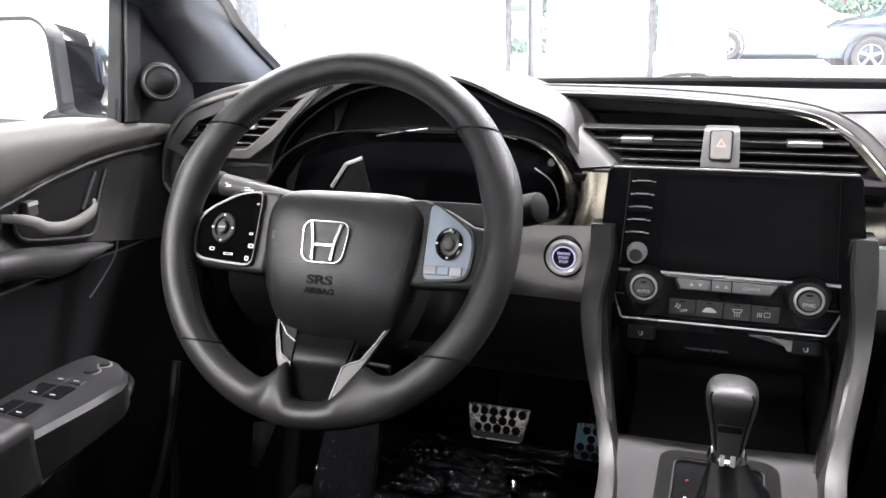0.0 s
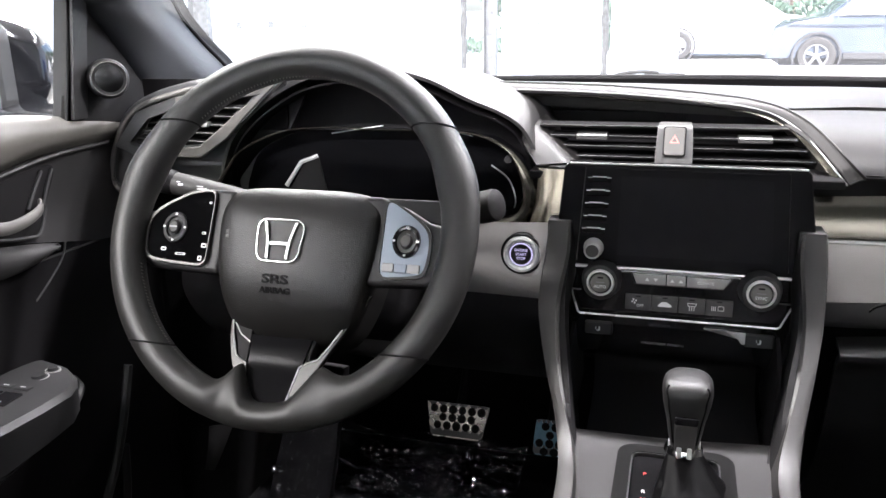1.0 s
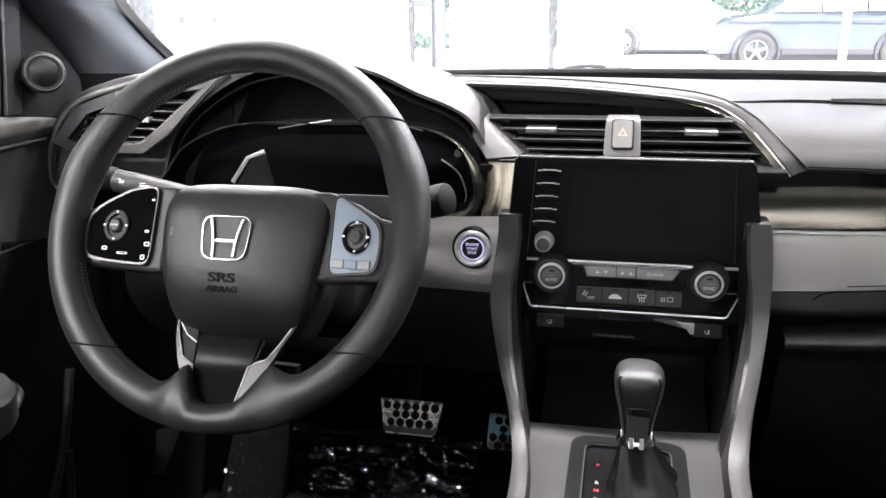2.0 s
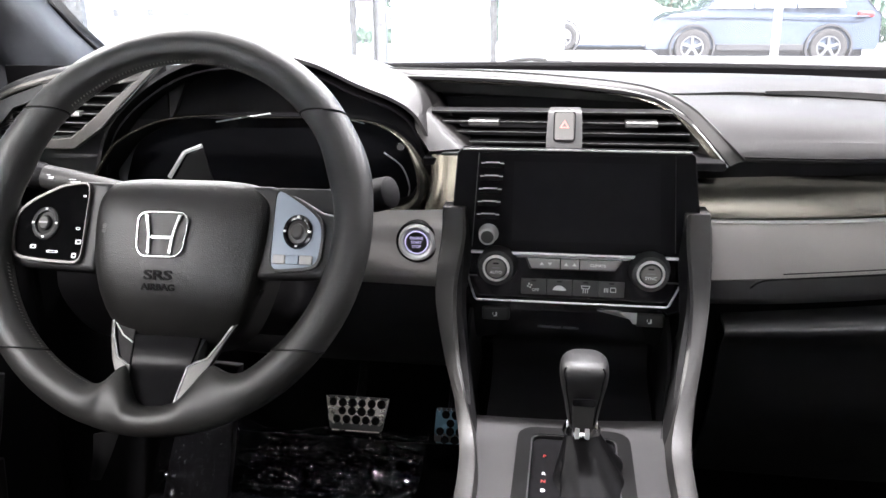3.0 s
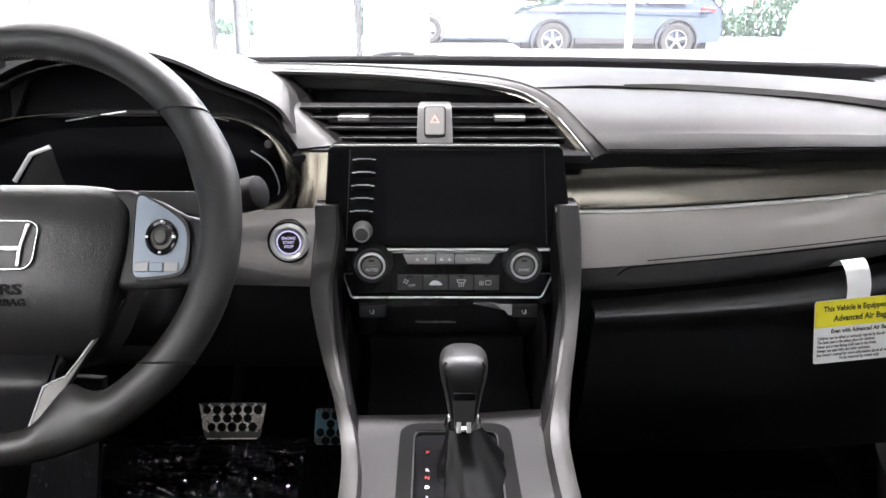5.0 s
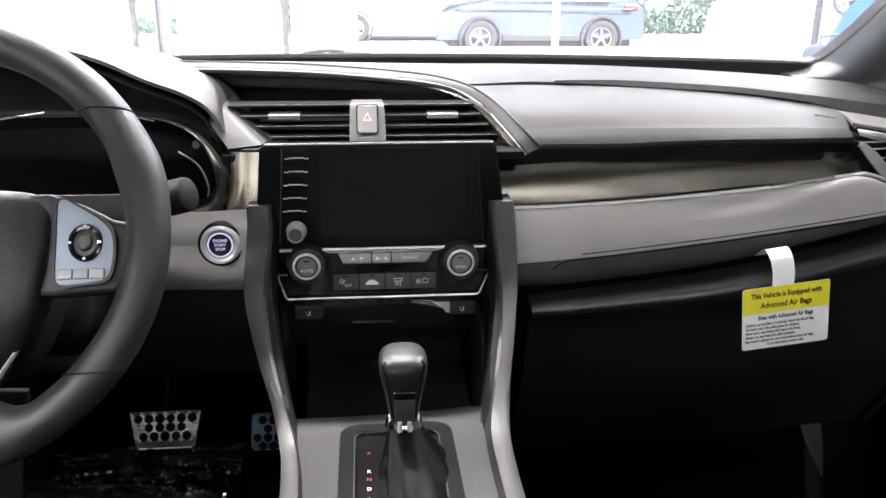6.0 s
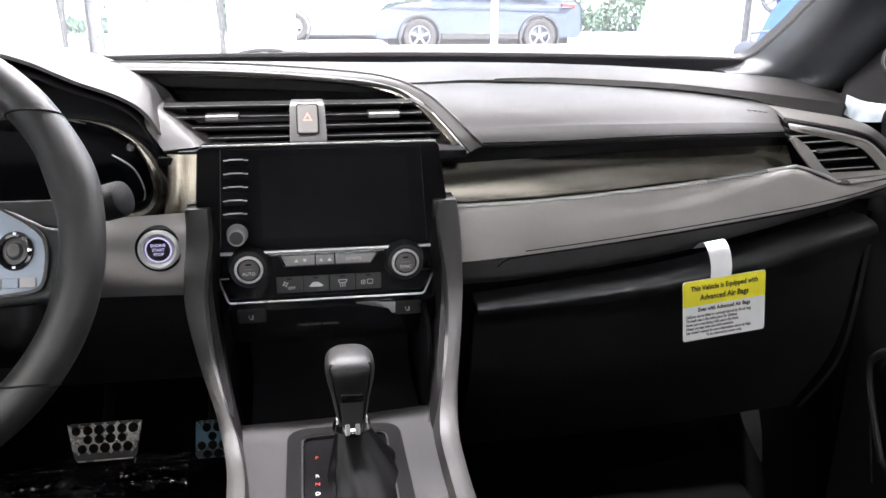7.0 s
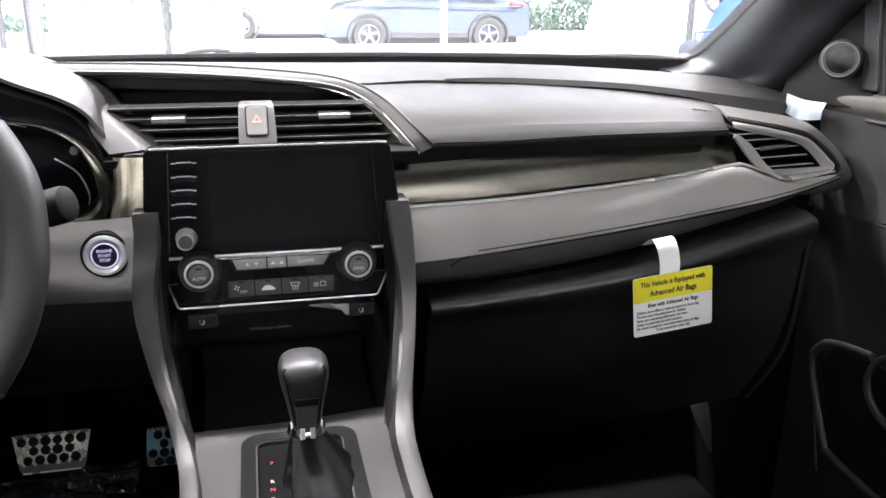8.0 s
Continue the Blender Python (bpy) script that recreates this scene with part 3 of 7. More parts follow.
# passenger airbag lid: bulging panel between crease and lip
NOSE = [(0.180, 0.040, 0.9075), (0.266, 0.034, 0.9085), (0.335, 0.034, 0.9105), (0.405, 0.034, 0.9115), (0.479, 0.036, 0.9113), (0.553, 0.045, 0.9103)]
CREASE = [(0.166, 0.058, 0.9220), (0.269, 0.054, 0.9252), (0.338, 0.053, 0.9252), (0.410, 0.053, 0.9246), (0.485, 0.056, 0.9236), (0.5565, 0.064, 0.9195)]
part("airbag_lid", patch([
    CREASE,
    [(0.138, 0.095, 0.9450), (0.235, 0.104, 0.9460), (0.325, 0.110, 0.9450), (0.415, 0.112, 0.9420), (0.49, 0.112, 0.9370), (0.577, 0.110, 0.9265)],
    [(0.096, 0.150, 0.9630), (0.22, 0.242, 0.9535), (0.32, 0.258, 0.9500), (0.42, 0.235, 0.9460), (0.51, 0.206, 0.9400), (0.602, 0.178, 0.9290)],
], 60, 16, 0.006), SOFT, dash, "smooth dark grey passenger airbag lid")
part("lid_nose", patch([NOSE, [((p[0] + q[0]) / 2, (p[1] + q[1]) / 2 - 0.0015, (p[2] + q[2]) / 2) for p, q in zip(NOSE, CREASE)], CREASE], 60, 6, 0.005), SOFT, dash, "upright front edge of the airbag lid")
# lid's underside made black, as the shade in the gap below
part("lid_underside", patch([[(x - 0.004, 0.105, z - 0.0005) for x, y, z in NOSE], [(x, y + 0.0012, z - 0.0005) for x, y, z in NOSE]], 60, 4, 0.003), VOID, dash, "underside of the airbag lid, blackened for shade")
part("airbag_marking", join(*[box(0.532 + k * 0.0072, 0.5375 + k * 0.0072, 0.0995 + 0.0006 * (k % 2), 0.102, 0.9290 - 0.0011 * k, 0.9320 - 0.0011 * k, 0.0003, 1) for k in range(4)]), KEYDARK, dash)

# recess below the lid, backed in black for its shade; bronze strip, bright line, padded panel
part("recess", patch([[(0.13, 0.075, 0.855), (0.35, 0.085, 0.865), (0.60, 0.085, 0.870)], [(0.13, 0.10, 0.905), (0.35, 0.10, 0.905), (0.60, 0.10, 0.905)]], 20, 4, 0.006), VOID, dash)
part("trim_strip", patch([
    [(0.128, 0.0375, 0.836), (0.25, 0.0455, 0.841), (0.42, 0.0555, 0.853), (0.582, 0.0625, 0.862)],
    [(0.128, 0.0405, 0.852), (0.25, 0.0485, 0.856), (0.42, 0.0590, 0.865), (0.580, 0.0660, 0.871)],
    [(0.128, 0.0455, 0.868), (0.25, 0.0535, 0.872), (0.42, 0.0640, 0.878), (0.578, 0.0700, 0.880)],
    [(0.128, 0.0530, 0.883), (0.25, 0.0610, 0.887), (0.42, 0.0710, 0.890), (0.576, 0.0760, 0.890)],
], 50, 14, 0.005), BRONZE, dash, "glossy brushed dark bronze trim strip")
LINE = [(0.128, 0.026, 0.8415), (0.25, 0.022, 0.8455), (0.42, 0.022, 0.8585), (0.545, 0.026, 0.8725), (0.566, 0.028, 0.8725), (0.60, 0.030, 0.862), (0.636, 0.034, 0.8495), (0.71, 0.045, 0.8555)]
part("silver_line", sweep(spline(LINE, 70), circle(0.004, 8, 0.0022)), SILVER, dash, "thin bright silver line")
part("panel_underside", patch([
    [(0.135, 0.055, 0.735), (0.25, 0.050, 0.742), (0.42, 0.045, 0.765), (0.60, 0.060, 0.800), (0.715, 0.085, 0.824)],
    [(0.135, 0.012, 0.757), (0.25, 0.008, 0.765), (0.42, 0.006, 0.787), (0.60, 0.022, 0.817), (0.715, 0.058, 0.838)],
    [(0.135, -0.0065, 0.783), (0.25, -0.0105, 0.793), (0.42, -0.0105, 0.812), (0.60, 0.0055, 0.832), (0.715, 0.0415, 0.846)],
], 60, 12, 0.006), UNDERSKIN, dash, "lower half of the panel, darkened for the shade below the seam")
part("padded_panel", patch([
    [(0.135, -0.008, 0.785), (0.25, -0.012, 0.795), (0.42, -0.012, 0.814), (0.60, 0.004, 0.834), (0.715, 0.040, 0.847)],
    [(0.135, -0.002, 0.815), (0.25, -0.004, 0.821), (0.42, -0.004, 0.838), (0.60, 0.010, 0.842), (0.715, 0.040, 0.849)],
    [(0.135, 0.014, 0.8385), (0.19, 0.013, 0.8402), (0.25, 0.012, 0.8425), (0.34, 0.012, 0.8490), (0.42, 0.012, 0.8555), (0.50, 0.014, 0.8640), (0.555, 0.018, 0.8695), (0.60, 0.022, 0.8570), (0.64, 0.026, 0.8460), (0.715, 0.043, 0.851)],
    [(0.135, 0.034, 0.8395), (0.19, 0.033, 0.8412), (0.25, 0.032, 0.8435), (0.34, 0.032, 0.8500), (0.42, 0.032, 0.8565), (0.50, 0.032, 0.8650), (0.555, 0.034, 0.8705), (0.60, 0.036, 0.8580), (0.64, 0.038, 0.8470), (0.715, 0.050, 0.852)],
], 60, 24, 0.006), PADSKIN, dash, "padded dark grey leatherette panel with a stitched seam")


def stitches(path, n, size, parent, name="stitch_line"):
    pts = spline(path, n * 2)
    return part(name, join(*[tube([pts[2 * i], pts[2 * i + 1]], size, 5) for i in range(n)]), STITCH, parent, "row of grey stitches", kind="stuff")


SEAM = [(0.188, -0.0125, 0.780), (0.196, -0.0135, 0.787), (0.215, -0.0145, 0.7915), (0.30, -0.0155, 0.800), (0.42, -0.0140, 0.813), (0.55, -0.004, 0.827), (0.64, 0.012, 0.8375), (0.715, 0.038, 0.846)]
part("piping", tube(spline(SEAM, 80), 0.0008, 6), VOID, dash, "dark seam")
part("piping", tube(spline([(x + 0.004, y + 0.0006, z + 0.0058) for x, y, z in SEAM[2:]], 80), 0.0006, 6), VOID, dash, "dark seam")
stitches([(x, y - 0.0004, z + 0.003) for x, y, z in SEAM], 110, 0.0003, dash)

# glove box below it
gb = thing("glove_box", (0.42, 0.05, 0.50), "closed black glove box with a rounded top edge", "glove box")
part("lid", patch([
    [(0.165, 0.10, 0.49), (0.40, 0.10, 0.49), (0.66, 0.11, 0.50)],
    [(0.165, 0.03, 0.60), (0.40, 0.02, 0.61), (0.66, 0.04, 0.62)],
    [(0.165, 0.00, 0.70), (0.40, -0.015, 0.715), (0.66, 0.01, 0.755)],
    [(0.165, -0.018, 0.727), (0.40, -0.034, 0.752), (0.655, -0.012, 0.800)],
    [(0.165, -0.012, 0.738), (0.40, -0.026, 0.768), (0.648, -0.004, 0.814)],
    [(0.165, 0.012, 0.741), (0.40, 0.004, 0.772), (0.640, 0.020, 0.818)],
], 40, 22, 0.01), GLOVE, gb, "black grained lid")
part("side", patch([[(0.655, -0.005, 0.80), (0.67, 0.03, 0.62), (0.67, 0.10, 0.50)], [(0.69, 0.06, 0.80), (0.69, 0.10, 0.62), (0.69, 0.15, 0.50)]], 12, 4, 0.005), LOWER, gb)
part("back", box(0.165, 0.69, 0.13, 0.15, 0.49, 0.80, 0.004), VOID, gb)

# ---- centre vents ----
FR = [(-0.262, 0.128, 0.990), (-0.10, 0.125, 0.9865), (0.03, 0.121, 0.977), (0.085, 0.115, 0.968), (0.118, 0.100, 0.953), (0.142, 0.075, 0.931), (0.168, 0.045, 0.901)]
def band(a0, a1, mat, name, label):
    """A stripe along the vent frame; a0, a1: its lower and upper edge as (inward, back, up) offsets."""
    rows = [[(x + o[0] * max(0, (x - 0.02) / 0.15), y + o[1] * (1 - 0.9 * min(1, max(0, (x - 0.05) / 0.09))), z + o[2]) for x, y, z in FR] for o in (a0, [(p + q) / 2 + (0, -0.0012, 0.0012)[k] for k, (p, q) in enumerate(zip(a0, a1))], a1)]
    return part(name, patch(rows, 60, 4, 0.002), mat, dash, label)


band((-0.010, 0.000, -0.0085), (-0.004, 0.008, -0.0035), BRONZE, "vent_frame_inner", "slim warm metallic inner frame round the vents")
band((-0.003, 0.007, -0.0045), (-0.001, 0.011, -0.0020), VOID, "frame_groove", "dark groove")
band((-0.001, 0.008, -0.0018), (0.015, 0.022, 0.0040), ARMGREY, "vent_frame", "satin grey outer frame round the vents")
for o, mt in (((-0.004, 0.0072, -0.0030), RINGSIL), ((0.013, 0.0205, 0.0046), BUTTON)):
    part("frame_line", tube(spline([(x + o[0] * max(0, (x - 0.02) / 0.15), y + o[1] * (1 - 0.9 * min(1, max(0, (x - 0.05) / 0.09))) - 0.0006, z + o[2]) for x, y, z in FR], 60), 0.0009, 6), mt, dash, "thin bright line along the vent frame")
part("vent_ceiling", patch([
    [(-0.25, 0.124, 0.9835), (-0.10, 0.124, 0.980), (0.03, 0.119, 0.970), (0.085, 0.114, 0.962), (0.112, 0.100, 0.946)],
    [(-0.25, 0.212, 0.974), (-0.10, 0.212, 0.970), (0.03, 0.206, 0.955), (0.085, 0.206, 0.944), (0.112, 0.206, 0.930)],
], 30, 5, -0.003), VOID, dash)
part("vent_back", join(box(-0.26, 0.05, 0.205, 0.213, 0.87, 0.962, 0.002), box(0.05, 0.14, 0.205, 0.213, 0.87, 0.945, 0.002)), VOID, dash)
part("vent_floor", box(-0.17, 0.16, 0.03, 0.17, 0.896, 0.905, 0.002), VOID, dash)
part("vent_side", patch([[(-0.236, 0.120, 0.980), (-0.206, 0.083, 0.957), (-0.163, 0.035, 0.911)], [(-0.212, 0.108, 0.972), (-0.182, 0.078, 0.949), (-0.144, 0.040, 0.912)], [(-0.192, 0.106, 0.966), (-0.160, 0.080, 0.941), (-0.126, 0.051, 0.9125)], [(-0.180, 0.150, 0.964), (-0.150, 0.13, 0.938), (-0.118, 0.10, 0.911)]], 16, 12, 0.004), ARMGREY, dash, "satin silver cheek beside the vents")
part("vent_cheek", patch([[(0.160, 0.055, 0.902), (0.128, 0.085, 0.937), (0.104, 0.105, 0.952)], [(0.130, 0.11, 0.905), (0.112, 0.12, 0.937), (0.09, 0.13, 0.952)]], 12, 4, 0.004), ARMGREY, dash)


def vent_slats(x0, x1, lean0, lean1, tab, name_parent):
    """Slats between slanted ends; lean: how far the ends shift from top to bottom."""
    v = part("air_vent", box(x0 - 0.004, x1 + 0.004, 0.190, 0.196, 0.905, 0.955, 0.001, 1), VOID, name_parent, "black air vent with horizontal slats")
    for k in range(4):
        z = 0.9140 + 0.0119 * k
        f = (0.955 - z) / 0.05
        a, b = x0 + lean0 * f, x1 + lean1 * f
        bm = sweep([(a, 0.100, z), (b, 0.100, z)], [(-0.013, -0.0012), (0.013, -0.0024), (0.0145, -0.0005), (0.013, 0.0012), (-0.013, 0.0016)])
        part("slat", bm, VOID, v)
        part("slat_edge", tube([(a, 0.0855, z + 0.0004), (b, 0.0855, z + 0.0004)], 0.0007, 6), BUTTON, v)
        if k == 2:
            part("tab", box(tab - 0.018, tab + 0.018, 0.078, 0.098, z - 0.0035, z + 0.0035, 0.0015), BUTTON, v, "small grey vane tab")
            part("tab_edge", tube([(tab - 0.017, 0.0775, z + 0.002), (tab + 0.017, 0.0775, z + 0.002)], 0.001, 6), SILVER, v)


vent_slats(-0.172, -0.030, 0.038, 0.0, -0.106, dash)
vent_slats(0.003, 0.102, 0.0, 0.044, 0.073, dash)

hz = part("hazard_switch", bevel(patch([[(-0.034, 0.062, 0.900), (-0.013, 0.061, 0.900), (0.008, 0.062, 0.900)], [(-0.033, 0.070, 0.930), (-0.013, 0.069, 0.930), (0.007, 0.070, 0.930)], [(-0.032, 0.078, 0.950), (-0.013, 0.077, 0.950), (0.006, 0.078, 0.950)], [(-0.030, 0.10, 0.954), (-0.013, 0.10, 0.954), (0.004, 0.10, 0.954)]], 8, 12, 0.006), 0.001, 1), BUTTON, dash, "grey bezel of the hazard switch")
HZ = facing(-0.013, 0.0680, 0.9360, 16)
part("gap", prism(rounded(0.0245, 0.0335, 0.003), 0.0025, HZ, 0.0004), VOID, hz)
part("button", prism(rounded(0.022, 0.031, 0.003), 0.004, HZ, 0.001), BEZEL, hz, "square hazard button")
tri = lambda r: [(r * math.cos(radians(a)), r * math.sin(radians(a)) + 0.001) for a in (90, 210, 330)]
part("triangle", frame_ring(tri(0.0062), tri(0.0036), 0.0006, HZ @ Matrix.Translation((0, 0, 0.0042)), 0), WARN, hz, "red warning triangle")

# bronze upright pieces beside the display, and the panel that carries the start button
part("bronze_upright", patch([[(-0.168, 0.022, 0.842), (-0.152, 0.014, 0.842), (-0.120, 0.016, 0.842)], [(-0.162, 0.028, 0.875), (-0.146, 0.020, 0.875), (-0.120, 0.022, 0.875)], [(-0.160, 0.034, 0.908), (-0.145, 0.028, 0.908), (-0.120, 0.028, 0.908)]], 10, 10, 0.004), BRIGHTBRONZE, dash, "brushed bronze upright beside the display")
part("upright_ledge", box(-0.150, -0.105, 0.034, 0.10, 0.9055, 0.9100, 0.002), LOWER, dash)
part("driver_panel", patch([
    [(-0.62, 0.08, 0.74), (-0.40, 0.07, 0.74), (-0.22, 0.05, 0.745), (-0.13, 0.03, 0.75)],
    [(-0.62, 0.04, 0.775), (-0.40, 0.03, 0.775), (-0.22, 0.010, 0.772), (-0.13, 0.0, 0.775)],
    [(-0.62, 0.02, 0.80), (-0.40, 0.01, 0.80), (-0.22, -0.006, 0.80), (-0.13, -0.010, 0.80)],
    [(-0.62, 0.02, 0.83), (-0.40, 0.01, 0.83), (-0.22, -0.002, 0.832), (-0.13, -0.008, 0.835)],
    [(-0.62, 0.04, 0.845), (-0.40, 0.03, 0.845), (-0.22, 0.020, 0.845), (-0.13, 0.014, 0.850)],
], 40, 18, 0.008), DRIVERSKIN, dash, "soft panel below the instruments, lightened for the light on it")
part("knee_panel", patch([
    [(-0.68, 0.24, 0.56), (-0.40, 0.24, 0.56), (-0.14, 0.22, 0.56)],
    [(-0.68, 0.14, 0.62), (-0.40, 0.12, 0.61), (-0.14, 0.10, 0.62)],
    [(-0.68, 0.08, 0.70), (-0.40, 0.07, 0.69), (-0.14, 0.05, 0.70)],
    [(-0.68, 0.09, 0.76), (-0.40, 0.08, 0.76), (-0.14, 0.05, 0.76)],
], 24, 14, 0.01), LOWER, dash, "black knee panel")
part("lower_cross", box(-0.66, 0.66, 0.16, 0.40, 0.62, 0.89, 0.01), VOID, dash)

# ---- passenger side vent ----
VENTSIL = material("vent_frame_silver", (0.36, 0.345, 0.318), 0.34, metal=0.35, tone=0.05)
BANDGREY = material("dark_grey_vent_band", (0.085, 0.081, 0.075), 0.42, metal=0.2, tone=0.05)
# copy of VENTSIL toned down where the light falls stronger
VENTGREY = material("vent_silver_toned_down", (0.125, 0.118, 0.110), 0.40, metal=0.4, tone=0.05)
def side_vent(pts, inner, depth_y, slats, parent, tab):
    # frame darkened; lighter leg and strip stand for its lit parts
    v = part("side_vent", frame_ring(pts, inner, 0.010, facing(0, depth_y, 0), 0.0015), LOWDOOR, parent, "side vent, its frame darkened except where light falls")
    part("leg", prism([(-0.480, 1.0036), (-0.5280, 0.961), (-0.560, 0.930), (-0.5983, 0.9055), (-0.6433, 0.9055), (-0.6433, 0.9160), (-0.600, 0.9200), (-0.566, 0.945), (-0.545, 0.962), (-0.510, 0.986), (-0.560, 0.9800), (-0.560, 0.9865)], 0.011, facing(0, depth_y - 0.001, 0), 0.0015), VENTGREY, v, "lighter plate for the lit leg of the vent frame")
    part("lit_upper_strip", prism([(-0.500, 0.9945), (-0.5592, 0.9815), (-0.6264, 0.9755), (-0.6264, 0.9820), (-0.560, 0.9925), (-0.490, 1.0040)], 0.0125, facing(0, depth_y - 0.001, 0), 0.001), VENTGREY, v, "lighter strip for the lit top of the vent frame")
    xs = [p[0] for p in inner]
    zs = [p[1] for p in inner]
    part("back", box(min(xs) - 0.01, max(xs) + 0.01, depth_y + 0.045, depth_y + 0.05, min(zs) - 0.01, max(zs) + 0.01, 0.001), VOID, v)
    for (a, z, b, z2) in slats:
        part("slat", sweep([(a, depth_y + 0.012, z), (b, depth_y + 0.012, z2)], [(-0.011, -0.0012), (0.012, -0.002), (0.013, 0), (0.012, 0.0012), (-0.011, 0.0016)]), LOWER, v)
        part("slat_edge", tube([(a, depth_y - 0.0015, z + 0.0004), (b, depth_y - 0.0015, z2 + 0.0004)], 0.0010, 6), BUTTON, v)
    a, z, b, z2 = slats[len(slats) // 2]
    part("tab", box(tab - 0.016, tab + 0.016, depth_y - 0.006, depth_y + 0.006, (z + z2) / 2 - 0.003, (z + z2) / 2 + 0.003, 0.001), SILVER, v)
    return v


VA = [(0.565, 0.056, 0.914), (0.617, 0.050, 0.905), (0.651, 0.047, 0.896), (0.669, 0.046, 0.884), (0.688, 0.046, 0.865), (0.687, 0.046, 0.859), (0.660, 0.046, 0.858), (0.620, 0.044, 0.858)]
VB = [(0.562, 0.056, 0.920), (0.601, 0.044, 0.914), (0.645, 0.040, 0.904), (0.667, 0.040, 0.895), (0.694, 0.040, 0.873), (0.704, 0.040, 0.863), (0.697, 0.040, 0.856), (0.660, 0.038, 0.853), (0.622, 0.034, 0.852)]
VC = [(0.565, 0.070, 0.922), (0.600, 0.052, 0.917), (0.646, 0.046, 0.908), (0.670, 0.044, 0.899), (0.701, 0.044, 0.876), (0.715, 0.044, 0.860), (0.710, 0.044, 0.851), (0.667, 0.042, 0.847), (0.629, 0.038, 0.846)]
VD = [(0.596, 0.165, 0.924), (0.635, 0.130, 0.919), (0.672, 0.100, 0.914), (0.697, 0.085, 0.904), (0.729, 0.075, 0.877), (0.754, 0.070, 0.847), (0.756, 0.070, 0.833), (0.730, 0.065, 0.826), (0.668, 0.050, 0.827)]
sv = part("side_vent", patch([VA, VB], 60, 4, -0.004), VENTSIL, dash, "satin silver framed side vent")
part("bright_line", tube(spline([(x, y - 0.001, z) for x, y, z in VB], 60), 0.0012, 6), SILVER, sv)
part("groove", patch([[(x, y + 0.004, z) for x, y, z in VB], [(x, y + 0.003, z) for x, y, z in VC]], 60, 3, -0.004), VOID, sv)
part("outer_band", patch([VC, [((p[0] + q[0]) / 2, (p[1] + q[1]) / 2 - 0.006, (p[2] + q[2]) / 2) for p, q in zip(VC, VD)], VD], 60, 8, -0.004), BANDGREY, sv, "broad satin grey outer band")
part("inner_wall", patch([VA, [(x, y + 0.035, z) for x, y, z in VA]], 60, 3, 0.003), VOID, sv)
part("back", box(0.575, 0.70, 0.085, 0.09, 0.85, 0.900, 0.001), VOID, sv)
for (a, z, b, z2) in ((0.564, 0.9050, 0.601, 0.9060), (0.577, 0.8970, 0.642, 0.8990), (0.589, 0.8860, 0.673, 0.8890), (0.600, 0.8740, 0.686, 0.8770), (0.612, 0.8620, 0.701, 0.8650)):
    part("slat", sweep([(a, 0.066, z), (b, 0.066, z2)], [(-0.011, -0.0012), (0.012, -0.002), (0.013, 0), (0.012, 0.0012), (-0.011, 0.0016)]), LOWER, sv)
    part("slat_edge", tube([(a, 0.0525, z + 0.0004), (b, 0.0525, z2 + 0.0004)], 0.0009, 6), RINGSIL, sv)
part("tab", sweep([(0.602, 0.049, 0.8872), (0.640, 0.049, 0.8905)], circle(0.004, 10, 0.0028)), CHEEK, sv)
part("flap", patch([[(0.554, 0.038, 0.905), (0.573, 0.036, 0.882), (0.592, 0.034, 0.864), (0.622, 0.033, 0.8525)], [(0.561, 0.042, 0.907), (0.581, 0.040, 0.893), (0.604, 0.038, 0.868), (0.626, 0.036, 0.8530)]], 24, 4, -0.003), VENTSIL, sv, "slanted silver edge of the vent")
part("corner_cap", patch([
    [(0.60, 0.085, 0.84), (0.68, 0.085, 0.845), (0.735, 0.13, 0.85)],
    [(0.60, 0.095, 0.89), (0.70, 0.10, 0.885), (0.74, 0.16, 0.88)],
    [(0.60, 0.150, 0.912), (0.66, 0.15, 0.906), (0.74, 0.20, 0.890)],
], 16, 10, 0.006), DARK, dash)
part("pad_face", patch([[(0.24, 0.248, 0.9540), (0.32, 0.254, 0.9495), (0.40, 0.238, 0.9465), (0.48, 0.208, 0.9440), (0.561, 0.181, 0.936), (0.61, 0.172, 0.925), (0.661, 0.168, 0.915), (0.707, 0.164, 0.907)], [(0.24, 0.249, 0.9575), (0.32, 0.258, 0.9560), (0.40, 0.242, 0.9540), (0.48, 0.212, 0.9510), (0.561, 0.184, 0.9445), (0.61, 0.178, 0.9385), (0.661, 0.172, 0.933), (0.712, 0.168, 0.927)]], 40, 4, -0.004), SOFT, dash, "upright face of the upper pad")
part("lid_return", patch([[(0.556, 0.060, 0.906), (0.576, 0.111, 0.918), (0.600, 0.176, 0.922)], [(0.580, 0.080, 0.898), (0.600, 0.120, 0.904), (0.630, 0.170, 0.904)]], 14, 4, -0.003), VOID, dash)
part("pad_end", patch([[(0.707, 0.164, 0.907), (0.72, 0.25, 0.912)], [(0.712, 0.168, 0.927), (0.726, 0.25, 0.934)]], 6, 3, -0.004), LOWER, dash)

